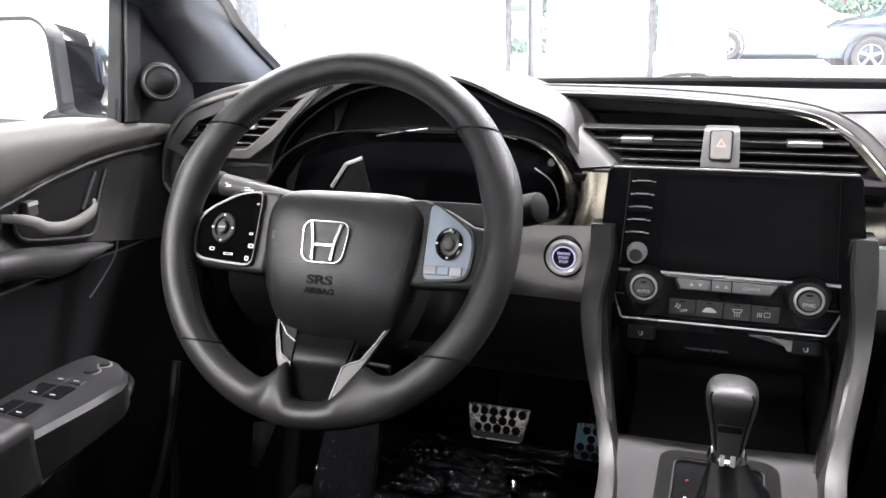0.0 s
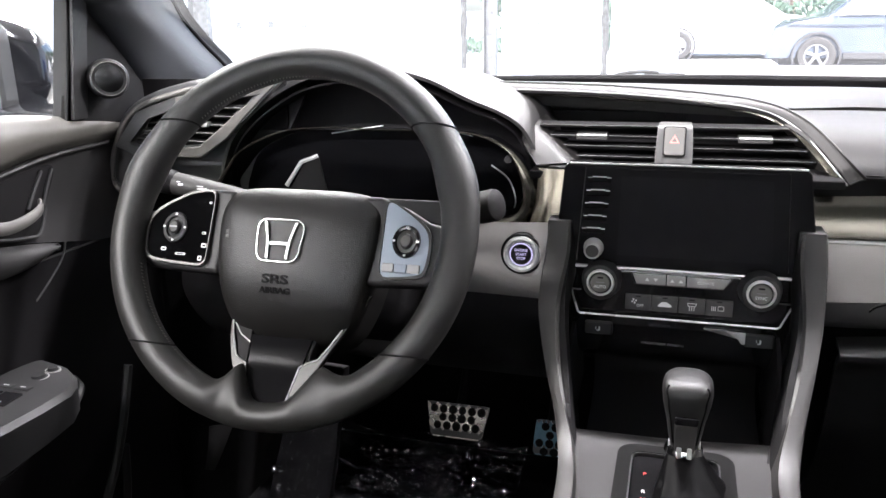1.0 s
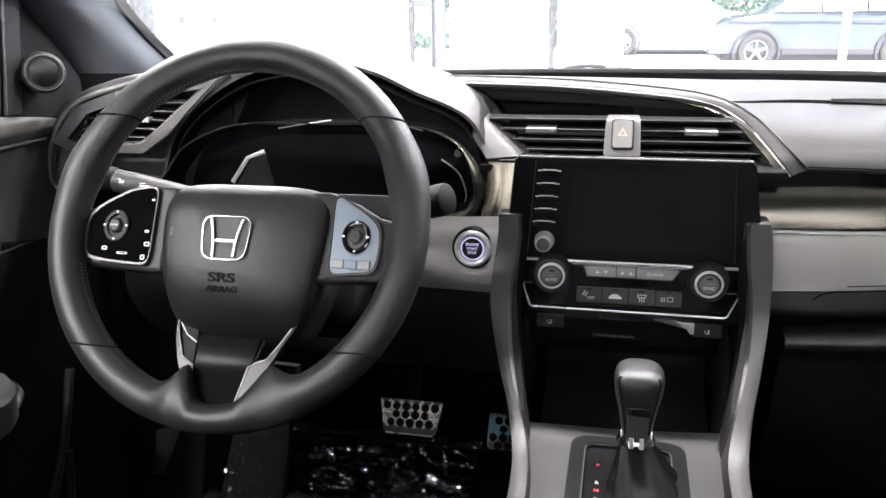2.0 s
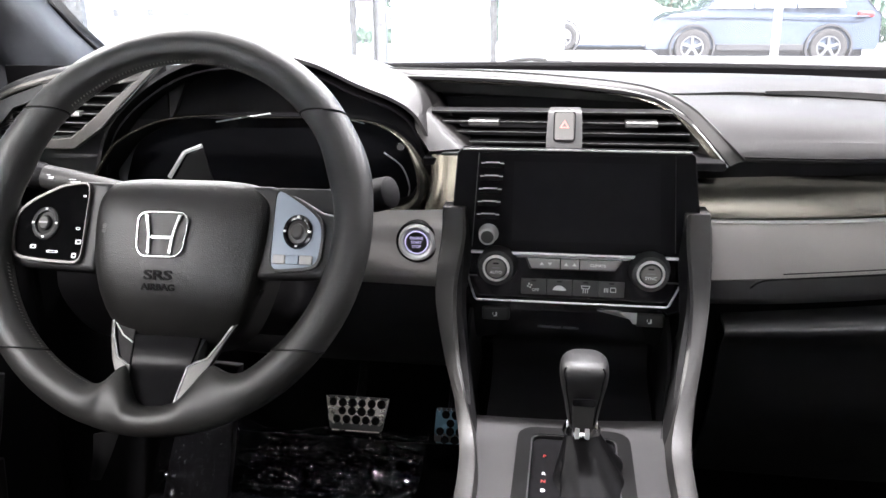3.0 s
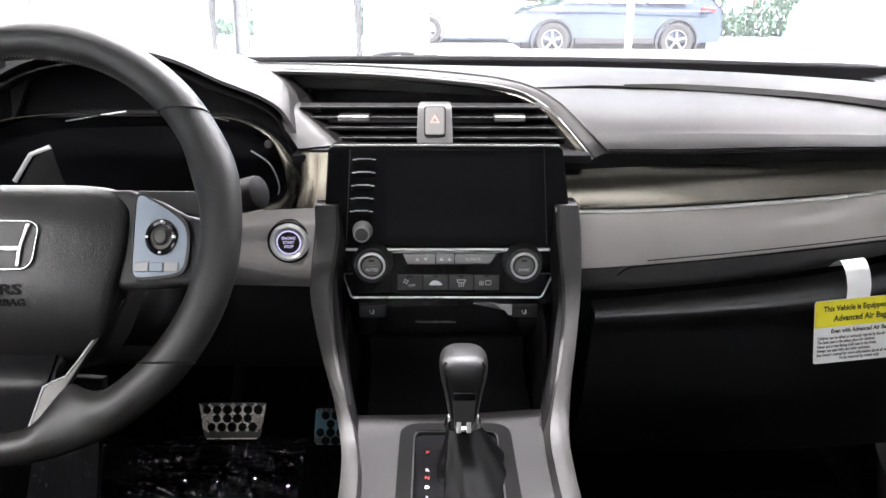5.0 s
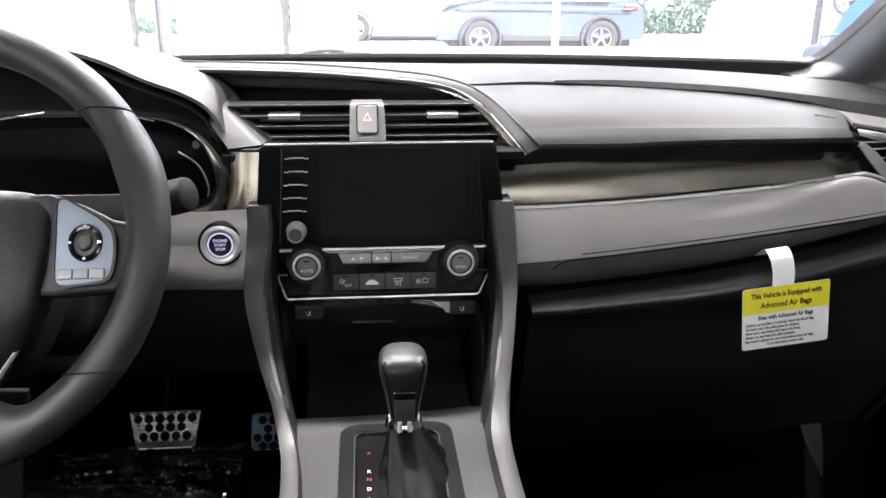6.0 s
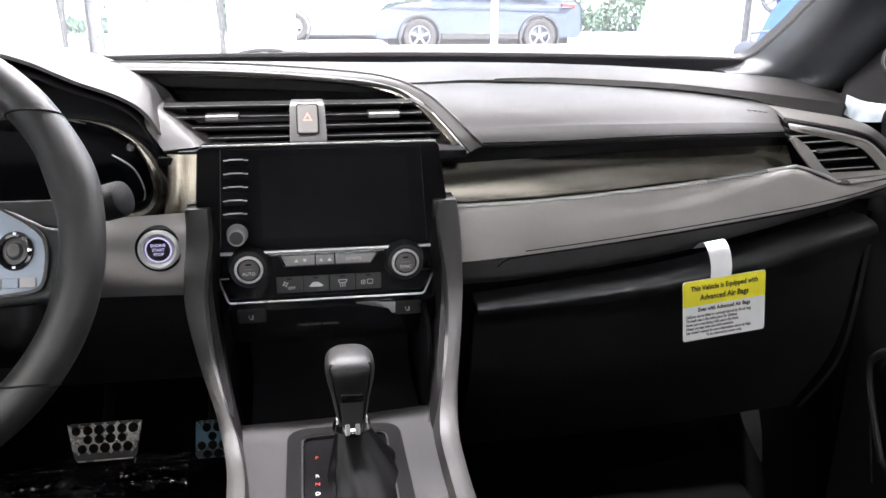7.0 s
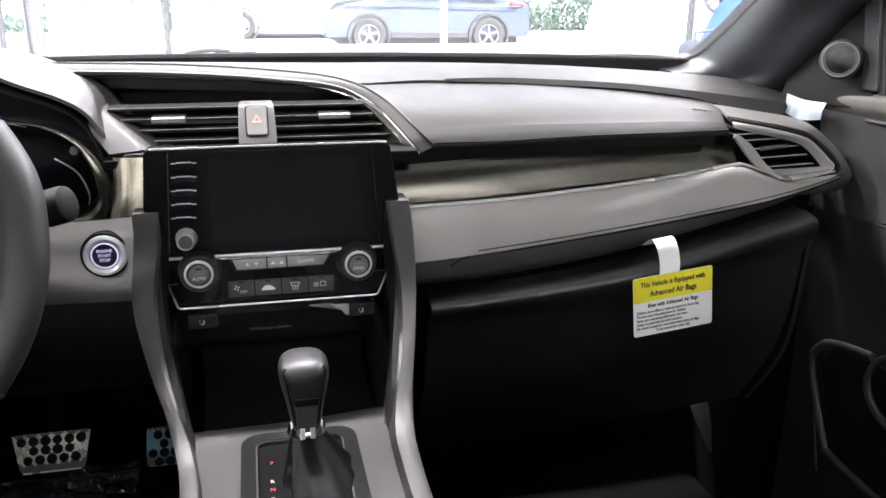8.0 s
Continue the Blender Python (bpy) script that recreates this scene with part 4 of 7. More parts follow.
# driver's side vent, behind the steering wheel
side_vent([(-0.478, 1.003), (-0.532, 0.955), (-0.592, 0.911), (-0.70, 0.905), (-0.728, 0.917), (-0.69, 0.962), (-0.62, 0.985), (-0.546, 0.996)],
          [(-0.51, 0.990), (-0.548, 0.956), (-0.600, 0.921), (-0.69, 0.916), (-0.705, 0.922), (-0.672, 0.954), (-0.616, 0.972), (-0.555, 0.983)], 0.045,
          [(-0.70, 0.926, -0.596, 0.924), (-0.69, 0.937, -0.58, 0.935), (-0.68, 0.948, -0.563, 0.946), (-0.66, 0.958, -0.55, 0.957), (-0.63, 0.968, -0.535, 0.968)], dash, -0.605)
part("corner_cap", patch([
    [(-0.56, 0.085, 0.84), (-0.68, 0.085, 0.845), (-0.745, 0.10, 0.85)],
    [(-0.50, 0.095, 0.93), (-0.66, 0.10, 0.93), (-0.75, 0.13, 0.905)],
    [(-0.47, 0.11, 1.00), (-0.62, 0.12, 0.985), (-0.75, 0.17, 0.94)],
], 16, 10, 0.006), DARK, dash)
part("corner_rim", patch([[(-0.545, 0.046, 0.999), (-0.62, 0.044, 0.988), (-0.692, 0.042, 0.963), (-0.73, 0.042, 0.915), (-0.742, 0.046, 0.865), (-0.72, 0.05, 0.840)],
    [(-0.545, 0.060, 1.006), (-0.63, 0.056, 0.997), (-0.706, 0.054, 0.970), (-0.746, 0.056, 0.918), (-0.756, 0.06, 0.860), (-0.73, 0.065, 0.830)],
    [(-0.545, 0.100, 1.006), (-0.63, 0.100, 0.999), (-0.712, 0.100, 0.972), (-0.752, 0.100, 0.918), (-0.760, 0.10, 0.858), (-0.735, 0.10, 0.826)]], 40, 10, -0.004), LOWDOOR, dash, "curved dark rim round the side vent")
part("rim_line", sweep(spline([(-0.56, 0.044, 0.999), (-0.62, 0.042, 0.989), (-0.694, 0.040, 0.964), (-0.732, 0.040, 0.916), (-0.744, 0.044, 0.866), (-0.722, 0.048, 0.838)], 40), circle(0.0025, 8, 0.0035)), VENTGREY, dash, "curved silver line round the side vent")

# ---- instrument cluster ----
ic = thing("instrument_cluster", (-0.375, 0.08, 0.83), "dark instrument cluster, switched off, under a curved hood", "instrument cluster")


def hood_pt(u, v):
    """Arched hood: u from left to right, v from the front edge forwards."""
    prof = spline([(-0.585, 0.868), (-0.560, 0.925), (-0.515, 0.968), (-0.455, 1.001), (-0.395, 1.0125), (-0.335, 1.0125), (-0.290, 1.002), (-0.245, 0.981), (-0.205, 0.9645), (-0.181, 0.945), (-0.163, 0.905)], 41)
    x, z = prof[round(u * 40)]
    yf = 0.035 + 0.02 * abs(2 * u - 1) ** 2
    c = -0.375
    swell = 0.015 * min(1, max(0, (u - 0.50) / 0.22)) * min(1, (1 - u) / 0.14)
    rise = swell * math.sin(math.pi / 2 * min(1, v / 0.42)) - (0.02 + swell) * max(0, v - 0.42)
    return (x + (x - c) * 0.10 * v, yf + 0.22 * v, z + rise - 0.020 * v * max(0, abs(2 * u - 1) - 0.4))


part("hood", shell(hood_pt, 40, 14, -0.004), HOODSKIN, ic, "soft grained hood over the instruments", sharp=50)
def lining_pt(u, v):
    x, y, z = hood_pt(u, v * 0.9)
    return (-0.375 + (x + 0.375) * 0.965, y + 0.003, 0.88 + (z - 0.88) * 0.93)


part("hood_lining", shell(lining_pt, 40, 8, 0.002), LINER, ic, "smooth black lining under the hood", sharp=60)
part("fascia", patch([[(-0.60, 0.085, 0.83), (-0.375, 0.095, 0.83), (-0.16, 0.085, 0.83)], [(-0.58, 0.10, 0.92), (-0.375, 0.11, 0.94), (-0.17, 0.10, 0.91)], [(-0.50, 0.13, 0.985), (-0.375, 0.14, 1.00), (-0.25, 0.13, 0.985)]], 20, 10, 0.004), VOID, ic)
BZ = [(-0.585, 0.045, 0.862), (-0.572, 0.045, 0.885), (-0.545, 0.045, 0.915), (-0.490, 0.048, 0.939), (-0.432, 0.055, 0.945), (-0.375, 0.06, 0.943), (-0.310, 0.06, 0.943), (-0.242, 0.05, 0.942), (-0.198, 0.035, 0.928), (-0.176, 0.03, 0.90), (-0.169, 0.03, 0.872), (-0.178, 0.03, 0.850), (-0.20, 0.03, 0.840), (-0.25, 0.03, 0.835), (-0.35, 0.035, 0.832), (-0.50, 0.04, 0.832), (-0.565, 0.045, 0.840)]
part("bezel", sweep(spline(BZ, 90, True), lambda s: circle(float(np.interp(s, [0, 0.10, 0.2, 0.40, 0.50, 0.58, 0.72, 0.80, 0.94, 1.0], [0.003, 0.0020, 0.0006, 0.0004, 0.0035, 0.0085, 0.0092, 0.006, 0.003, 0.003])), 10), True, (0, 1, 0)), BRONZE, ic, "slim bronze bezel")
part("inner_wall", loft([spline(BZ, 90, True), [(-0.375 + (x + 0.375) * 0.93, y + 0.045, 0.89 + (z - 0.89) * 0.92) for x, y, z in spline(BZ, 90, True)]], True, False), LINER, ic)
part("lens", prism(soften([(-0.566, 0.846), (-0.180, 0.846), (-0.178, 0.905), (-0.215, 0.938), (-0.48, 0.938), (-0.542, 0.908)], 0.02), 0.002, facing(0, 0.080, 0, 0), 0.0004), CLUSTER, ic, "dark glossy cover over the blank display")
part("gauge_arc", tube(spline([(-0.2244, 0.074, 0.9011), (-0.2036, 0.074, 0.8852), (-0.1945, 0.074, 0.8614), (-0.197, 0.074, 0.846)], 20), 0.0009, 6), RINGSIL, ic, "thin silver gauge rim")
part("left_gauge_blade", sweep([(-0.5016, 0.076, 0.864), (-0.4780, 0.076, 0.8961), (-0.4542, 0.076, 0.905)], circle(0.0016, 6, 0.0030)), RINGSIL, ic, "bright silver gauge rim")
part("gauge_plate", prism([(-0.498, 0.858), (-0.443, 0.858), (-0.453, 0.902), (-0.474, 0.893)], 0.0015, facing(0, 0.0775, 0), 0.0004), LOWER, ic)
# thin bright tubes stand in for lamp reflections in the cover glass
part("glass_line", tube([(-0.4308, 0.072, 0.9351), (-0.3965, 0.072, 0.941), (-0.3612, 0.072, 0.9462)], 0.0009, 6), DIALRING, ic, "bright line for a lamp's reflection in the cover glass")
part("glass_line", tube([(-0.2675, 0.072, 0.9407), (-0.2465, 0.072, 0.9357)], 0.0007, 6), DIALRING, ic, "bright line for a lamp's reflection in the cover glass")
part("trip_knob", lathe([(0, 0.006), (0.004, 0.006), (0.0045, 0), (0, 0)], facing(-0.203, 0.072, 0.9096), 16), BUTTON, ic)


# ---- display in the centre of the dashboard ----
ts = thing("touchscreen", (0, 0.02, 0.80), "black glossy touchscreen unit, switched off, with a row of side buttons", "touchscreen")
S0 = facing(0, 0.0, 0)
part("housing", prism([(-0.132, 0.852), (-0.118, 0.805), (0.120, 0.805), (0.133, 0.852), (0.123, 0.917), (0.119, 0.9205), (-0.122, 0.9205), (-0.126, 0.917)], 0.022, facing(0, 0.022, 0), 0.002, 3), DEEPGLOSS, ts, "gloss black housing")
part("glass", prism([(-0.1085, 0.812), (0.1095, 0.811), (0.1025, 0.9165), (-0.1015, 0.9175)], 0.0025, S0, 0.0004), DEEPGLOSS, ts, "gloss black glass front")
part("display", prism([(-0.066, 0.821), (0.094, 0.821), (0.0875, 0.909), (-0.0645, 0.909)], 0.0004, facing(0, -0.0026, 0), 0), SCREEN, ts, "dark blank display")
part("top_line", tube([(-0.120, 0.000, 0.9212), (0.0, -0.001, 0.9216), (0.119, 0.000, 0.9212)], 0.0011, 6), SILVER, ts)
part("bottom_line", box(-0.1195, 0.121, -0.004, 0.003, 0.8045, 0.8075, 0.001), SILVER, ts, "thin bright line under the screen")
for s in (-1, 1):
    part("side_line", tube([(s * 0.1025, -0.0005, 0.917), (s * 0.110, -0.0005, 0.812)], 0.0005, 5), SATIN, ts)
for k in range(5):
    z = 0.9065 - 0.0142 * k
    xc = -0.0875 - 0.0012 * k
    b = part("button", prism(rounded(0.025, 0.007, 0.0012), 0.0012, facing(xc, -0.0025, z - 0.0016), 0.0004), PIANO, ts, "slim black button")
    part("edge", box(xc - 0.0075, xc + 0.0075, -0.0046, -0.0035, z + 0.0006, z + 0.0016, 0.0002, 1), PALELINE, b)
    for q in (-1, 1):
        part("tick", box(xc + q * 0.0102 - 0.0022, xc + q * 0.0102 + 0.0022, -0.0042, -0.0035, z - 0.0002, z + 0.0006, 0), PALELINE, b)
vk = part("volume_knob", lathe([(0, 0.016), (0.0082, 0.016), (0.0092, 0.0148), (0.0102, 0.004), (0.0112, 0.0), (0, 0)], facing(-0.0915, -0.002, 0.828), 40), RINGSIL, ts, "satin silver volume knob")
part("cap", lathe([(0, 0.0165), (0.0066, 0.0165), (0.0072, 0.0158), (0, 0.0158)], facing(-0.0915, -0.002, 0.828), 32), BUTTON, vk)

# ---- climate controls ----
cc = thing("climate_panel", (0, 0.02, 0.74), "gloss black climate control panel with two round knobs", "climate control")
part("panel", prism([(-0.116, 0.803), (-0.116, 0.742), (-0.104, 0.736), (0.106, 0.736), (0.119, 0.742), (0.119, 0.803)], 0.018, facing(0, 0.020, 0), 0.002), PIANO, cc, "gloss black panel")
part("u_line", sweep([(-0.1145, -0.0005, 0.779), (-0.1125, -0.002, 0.770), (-0.1065, -0.004, 0.7525), (-0.104, -0.004, 0.7505), (0.104, -0.004, 0.7505), (0.107, -0.004, 0.7525), (0.1145, -0.002, 0.769), (0.1185, -0.0005, 0.777)], circle(0.0008, 6, 0.0013)), SILVER, cc, "bright silver U-shaped line")
for s in (-1, 1):
    part("line_end", box(min(s * 0.1185, s * 0.104), max(s * 0.1185, s * 0.104), -0.002, 0.0005, 0.7770, 0.7785, 0.0004), SATIN, cc)
part("cluster_line", sweep([(-0.066, -0.001, 0.8015), (-0.050, -0.001, 0.8015), (-0.0455, -0.001, 0.789), (0.0475, -0.001, 0.789), (0.056, -0.001, 0.8015)], circle(0.0007, 5)), SATIN, cc)
# upper keys
for x0, x1, x2, x3, txt in ((-0.0485, -0.0125, -0.0435, -0.0125, ""), (-0.0115, 0.0085, -0.0115, 0.0085, ""), (0.0095, 0.0545, 0.0095, 0.0475, "CLIMATE")):
    k = part("key", prism([(x2, 0.7895), (x3, 0.7895), (x1, 0.8008), (x0, 0.8008)], 0.0035, facing(0, 0.0015, 0), 0.0008), KEYGREY, cc, "grey key")
    if txt:
        part("lettering", lettering(txt, 0.0043, facing(0.029, -0.0023, 0.7948)), MARK, k)
    else:
        c = (x2 + x3) / 2
        for d, q in ((-0.0042, 1), (0.0048, -1 if x2 < -0.02 else 1)):
            part("arrow", prism([(c + d - 0.0024, 0.7950 - q * 0.0016), (c + d + 0.0024, 0.7950 - q * 0.0016), (c + d, 0.7950 + q * 0.0020)][::q], 0.0004, facing(0, -0.0021, 0), 0), MARK, k, "small white arrow")
# lower keys
for k in range(4):
    x0 = -0.0545 + k * 0.0285
    kk = part("key", prism([(x0, 0.7585), (x0 + 0.0277, 0.7585), (x0 + 0.0277, 0.7765), (x0, 0.7765)], 0.0035, facing(0, 0.0015, 0), 0.0008), KEYDARK, cc, "dark key with a pale symbol")
    part("lamp_slot", box(x0 + 0.011, x0 + 0.0165, -0.0027, -0.0021, 0.7742, 0.7754, 0), VOID, kk)
    if k == 1:
        bm = prism([(-0.0075, -0.002), (-0.005, -0.0025), (0.006, -0.0025), (0.0078, -0.0015), (0.0055, 0.0008), (0.002, 0.003), (-0.003, 0.003), (-0.0055, 0.0008)], 0.0004, facing(x0 + 0.0138, -0.0022, 0.767), 0)
        part("symbol", bm, MARK, kk, "small white car symbol")
    elif k == 2:
        bm = [frame_ring([(-0.0052, 0.0022), (0.0052, 0.0022), (0.0040, -0.0016), (-0.0040, -0.0016)], [(-0.0042, 0.0015), (0.0042, 0.0015), (0.0034, -0.0010), (-0.0034, -0.0010)], 0.0004, facing(x0 + 0.0140, -0.0022, 0.7690), 0)]
        for q in (-0.0024, 0, 0.0024):
            bm.append(box(x0 + 0.0140 + q - 0.0004, x0 + 0.0140 + q + 0.0004, -0.0026, -0.0022, 0.7625, 0.7672, 0))
        part("symbol", join(*bm), MARK, kk, "small pale window symbol")
    elif k == 0:
        bm = [prism([(0.0006 * math.cos(a), 0.0006 * math.sin(a)), (0.0030 * math.cos(a - 0.5), 0.0030 * math.sin(a - 0.5)), (0.0034 * math.cos(a + 0.1), 0.0034 * math.sin(a + 0.1)), (0.0020 * math.cos(a + 0.5), 0.0020 * math.sin(a + 0.5))], 0.0004, facing(x0 + 0.0095, -0.0022, 0.7690), 0) for a in (0.4, 2.0, 3.55, 5.1)]
        part("symbol", join(*bm), MARK, kk, "small white fan symbol")
        part("lettering", lettering("OFF", 0.0046, facing(x0 + 0.0160, -0.0024, 0.7640)), MARK, kk)
    else:
        bm = [frame_ring(rounded(0.0065, 0.0055, 0.001, 3), rounded(0.0053, 0.0043, 0.0006, 3), 0.0004, facing(x0 + 0.0155, -0.0022, 0.7675), 0)]
        for q in range(3):
            bm.append(box(x0 + 0.0058 + q * 0.0018, x0 + 0.0066 + q * 0.0018, -0.0026, -0.0022, 0.7645, 0.7695, 0))
        part("symbol", join(*bm), MARK, kk, "small pale symbol")


def dial(x, z, txt):
    m = facing(x, 0.0, z, 4)
    d = part("dial", lathe([(0.0, 0.020), (0.0185, 0.020), (0.0195, 0.019), (0.0215, 0.006), (0.0225, 0.0), (0, 0)], m, 56), DARK, cc, "round black temperature dial")
    part("ring", lathe([(0.0122, 0.0195), (0.0122, 0.0222), (0.0130, 0.0236), (0.0138, 0.0232), (0.0146, 0.0215), (0.0150, 0.0195)], m, 56), DIALRING, d, "bright silver ring")
    part("cap", lathe([(0, 0.0222), (0.0096, 0.0222), (0.0103, 0.0214), (0.0105, 0.0195), (0, 0.0195)], m, 40), BEZEL, d, "grey cap")
    part("lettering", lettering(txt, 0.0048, m @ Matrix.Translation((0, -0.0040, 0.0224))), MARK, d)
    part("mark", moved(box(-0.003, 0.003, -0.0008, 0.0008, 0, 0.0005, 0), m @ Matrix.Translation((0, 0.0062, 0.0222))), VOID, d)
    part("mark", moved(box(-0.0045, 0.0045, -0.0003, 0.0003, 0, 0.0004, 0), m @ Matrix.Translation((0, 0.001, 0.0222))), MARK2, d)


dial(-0.0812, 0.7920, "AUTO")
dial(0.0838, 0.7920, "SYNC")
# heated seat switches and the panel below
lp = thing("seat_heater_panel", (0, 0.02, 0.70), "black panel with two seat heater switches below the climate controls", "switch panel")
part("panel", patch([[(-0.112, 0.06, 0.675), (0, 0.06, 0.672), (0.112, 0.06, 0.675)], [(-0.112, 0.02, 0.70), (0, 0.02, 0.698), (0.112, 0.02, 0.70)], [(-0.114, 0.008, 0.738), (0, 0.008, 0.738), (0.116, 0.008, 0.738)]], 20, 10, 0.006), PIANO, lp)
for x in (-0.083, 0.0885):
    sw = part("switch", bevel(box(x - 0.0155, x + 0.0155, -0.001, 0.014, 0.7245, 0.7405, 0.002), 0.0008, 1), DARK, lp, "dark rocker switch")
    part("symbol", join(box(x - 0.002, x + 0.001, -0.0016, -0.0008, 0.7295, 0.7305, 0), box(x + 0.0002, x + 0.0018, -0.0016, -0.0008, 0.7300, 0.7345, 0), box(x - 0.0032, x - 0.0026, -0.0016, -0.0008, 0.7312, 0.7342, 0)), MARK, sw, "small white seat symbol")
part("silver_flash", prism([(0.030, 0.7425), (0.052, 0.7425), (0.066, 0.734), (0.070, 0.7285), (0.074, 0.7285), (0.074, 0.741), (0.060, 0.7415)], 0.003, facing(0, 0.0005, 0), 0.0006), SILVER, lp, "small bright silver insert")
part("lettering", lettering("PASSENGER AIRBAG", 0.0052, facing(-0.012, 0.0125, 0.7145, 12)), MARK2, lp)

# ---- centre console ----
co = thing("center_console", (0, -0.25, BODY_Z + 0.06), "dark centre console with satin grey arms and top plate", "center console")


def arm(s, outer, inner):
    """Silver arm that runs from the dashboard down to the console."""
    n = 40
    o, i = spline(outer, n), spline(inner, n)
    rows, inner_rows = [], []
    for k in range(n):
        a, b = Vector(tuple(o[k])), Vector(tuple(i[k]))
        w = (b - a)
        # outward normal: towards the camera and up
        t = Vector(tuple(o[min(k + 1, n - 1)])) - Vector(tuple(o[max(k - 1, 0)]))
        nrm = w.cross(t).normalized() * (1 if s < 0 else -1)
        if nrm.z - nrm.y < 0:
            nrm = -nrm
        f = -nrm
        q = float(np.interp(k / n, [0, 0.14, 0.45], [0.97, 0.96, 0.80]))
        c = Vector((a.x + w.x * q, a.y + w.y * q, a.z + w.z * q * 0.30))
        g = c - a
        down = Vector((-s * 0.004, 0.020, -0.022))
        rows.append([a + down, a + f * 0.004, a + g * 0.06 + f * 0.001, a + g * 0.48 - f * 0.0025, a + g * 0.88 - f * 0.0025, c, c + down])
        inner_rows.append([c + down, c + f * 0.0008, b + f * 0.004, b + down])
    # the side turned from the light gets a darker material
    part("arm_inner", loft(inner_rows), LOWER, co, "inner face of the arm, darkened for shade", sharp=24)
    return part("arm", loft(rows), ARMGREY, co, "satin grey arm with a ridged edge", sharp=30)


arm(-1, [(-0.141, -0.006, 0.856), (-0.142, -0.022, 0.825), (-0.1455, -0.05, 0.772), (-0.128, -0.10, 0.72), (-0.100, -0.175, 0.684), (-0.091, -0.25, 0.680), (-0.089, -0.36, 0.681)],
    [(-0.116, -0.006, 0.856), (-0.114, -0.022, 0.822), (-0.117, -0.05, 0.785), (-0.105, -0.11, 0.730), (-0.086, -0.18, 0.672), (-0.076, -0.25, 0.666), (-0.074, -0.36, 0.666)])
arm(1, [(0.143, -0.006, 0.856), (0.144, -0.022, 0.825), (0.142, -0.05, 0.772), (0.131, -0.10, 0.73), (0.111, -0.175, 0.692), (0.105, -0.25, 0.686), (0.103, -0.36, 0.687)],
    [(0.118, -0.006, 0.856), (0.117, -0.022, 0.822), (0.119, -0.05, 0.775), (0.107, -0.11, 0.734), (0.091, -0.18, 0.676), (0.088, -0.25, 0.670), (0.089, -0.36, 0.670)])
for s in (-1, 1):
    part("arm_cap", box(min(s * 0.116, s * 0.1425), max(s * 0.116, s * 0.1425), -0.006, 0.03, 0.835, 0.8575, 0.002), ARMGREY, co)
part("top_plate", patch([[(-0.084, -0.36, 0.663), (0.008, -0.36, 0.664), (0.098, -0.36, 0.668)], [(-0.086, -0.25, 0.664), (0.008, -0.25, 0.665), (0.098, -0.25, 0.669)], [(-0.091, -0.16, 0.666), (0.008, -0.16, 0.667), (0.098, -0.16, 0.670)], [(-0.096, -0.120, 0.668), (0.004, -0.118, 0.668), (0.100, -0.112, 0.671)], [(-0.096, -0.116, 0.655), (0.004, -0.114, 0.655), (0.100, -0.108, 0.655)]], 24, 20, 0.004), PLATE, co, "satin grey top plate")
part("tray", patch([[(-0.085, -0.116, 0.640), (0.0, -0.114, 0.640), (0.092, -0.108, 0.640)], [(-0.09, 0.05, 0.645), (0.0, 0.05, 0.645), (0.095, 0.05, 0.645)], [(-0.10, 0.10, 0.73), (0.0, 0.10, 0.73), (0.10, 0.10, 0.73)]], 12, 10, 0.004), VOID, co, "black open tray")
for s in (-1, 1):
    part("tray_side", patch([[(s * 0.099, -0.105, 0.64), (s * 0.101, -0.05, 0.64), (s * 0.106, 0.08, 0.64)], [(s * 0.100, -0.105, 0.668), (s * 0.107, -0.05, 0.725), (s * 0.112, 0.08, 0.740)]], 12, 4, 0.004), VOID, co)
    part("flank", patch([[(s * 0.100, -0.50, 0.22), (s * 0.102, -0.20, 0.22), (s * 0.125, 0.14, 0.22)], [(s * 0.092, -0.50, 0.50), (s * 0.094, -0.20, 0.50), (s * 0.115, 0.14, 0.52)], [(s * 0.085, -0.50, 0.655), (s * 0.088, -0.20, 0.655), (s * 0.128, -0.01, 0.74)]], 14, 10, 0.006), LOWER, co, "black console flank")
part("rear_deck", box(-0.11, 0.11, -0.62, -0.362, 0.60, 0.662, 0.01), DARK, co)

# ---- gear lever ----
GX = 0.0135
gl = thing("gear_lever", (GX, -0.19, 0.665), "automatic gear lever with a black leather knob and a glossy gate", "gear lever")
part("gate_frame", frame_ring(rounded(0.106, 0.224, 0.018, 5, 0.007, -0.258), rounded(0.080, 0.198, 0.010, 5, 0.007, -0.258), 0.007, Matrix.Translation((0, 0, 0.667)), 0.003), GATE, gl, "dark rounded gate frame")
part("gate_trim", frame_ring(rounded(0.0798, 0.1978, 0.0100, 5, 0.007, -0.258), rounded(0.0778, 0.1958, 0.0092, 5, 0.007, -0.258), 0.0062, Matrix.Translation((0, 0, 0.667)), 0.0004), DARK, gl)
part("gate_plate", prism([(u, v) for u, v in rounded(0.0775, 0.195, 0.010, 5, 0.007, -0.258)], 0.003, Matrix.Translation((0, 0, 0.667)), 0.0005), DEEPGLOSS, gl, "gloss black gate plate")
for ch, y, mt in (("P", -0.193, RED), ("R", -0.222, MARK), ("N", -0.234, RED), ("D", -0.248, MARK), ("S", -0.263, MARK)):
    part("lettering", lettering(ch, 0.0060, Matrix.Translation((-0.0195, y, 0.6704)), 0.0002), mt, gl)


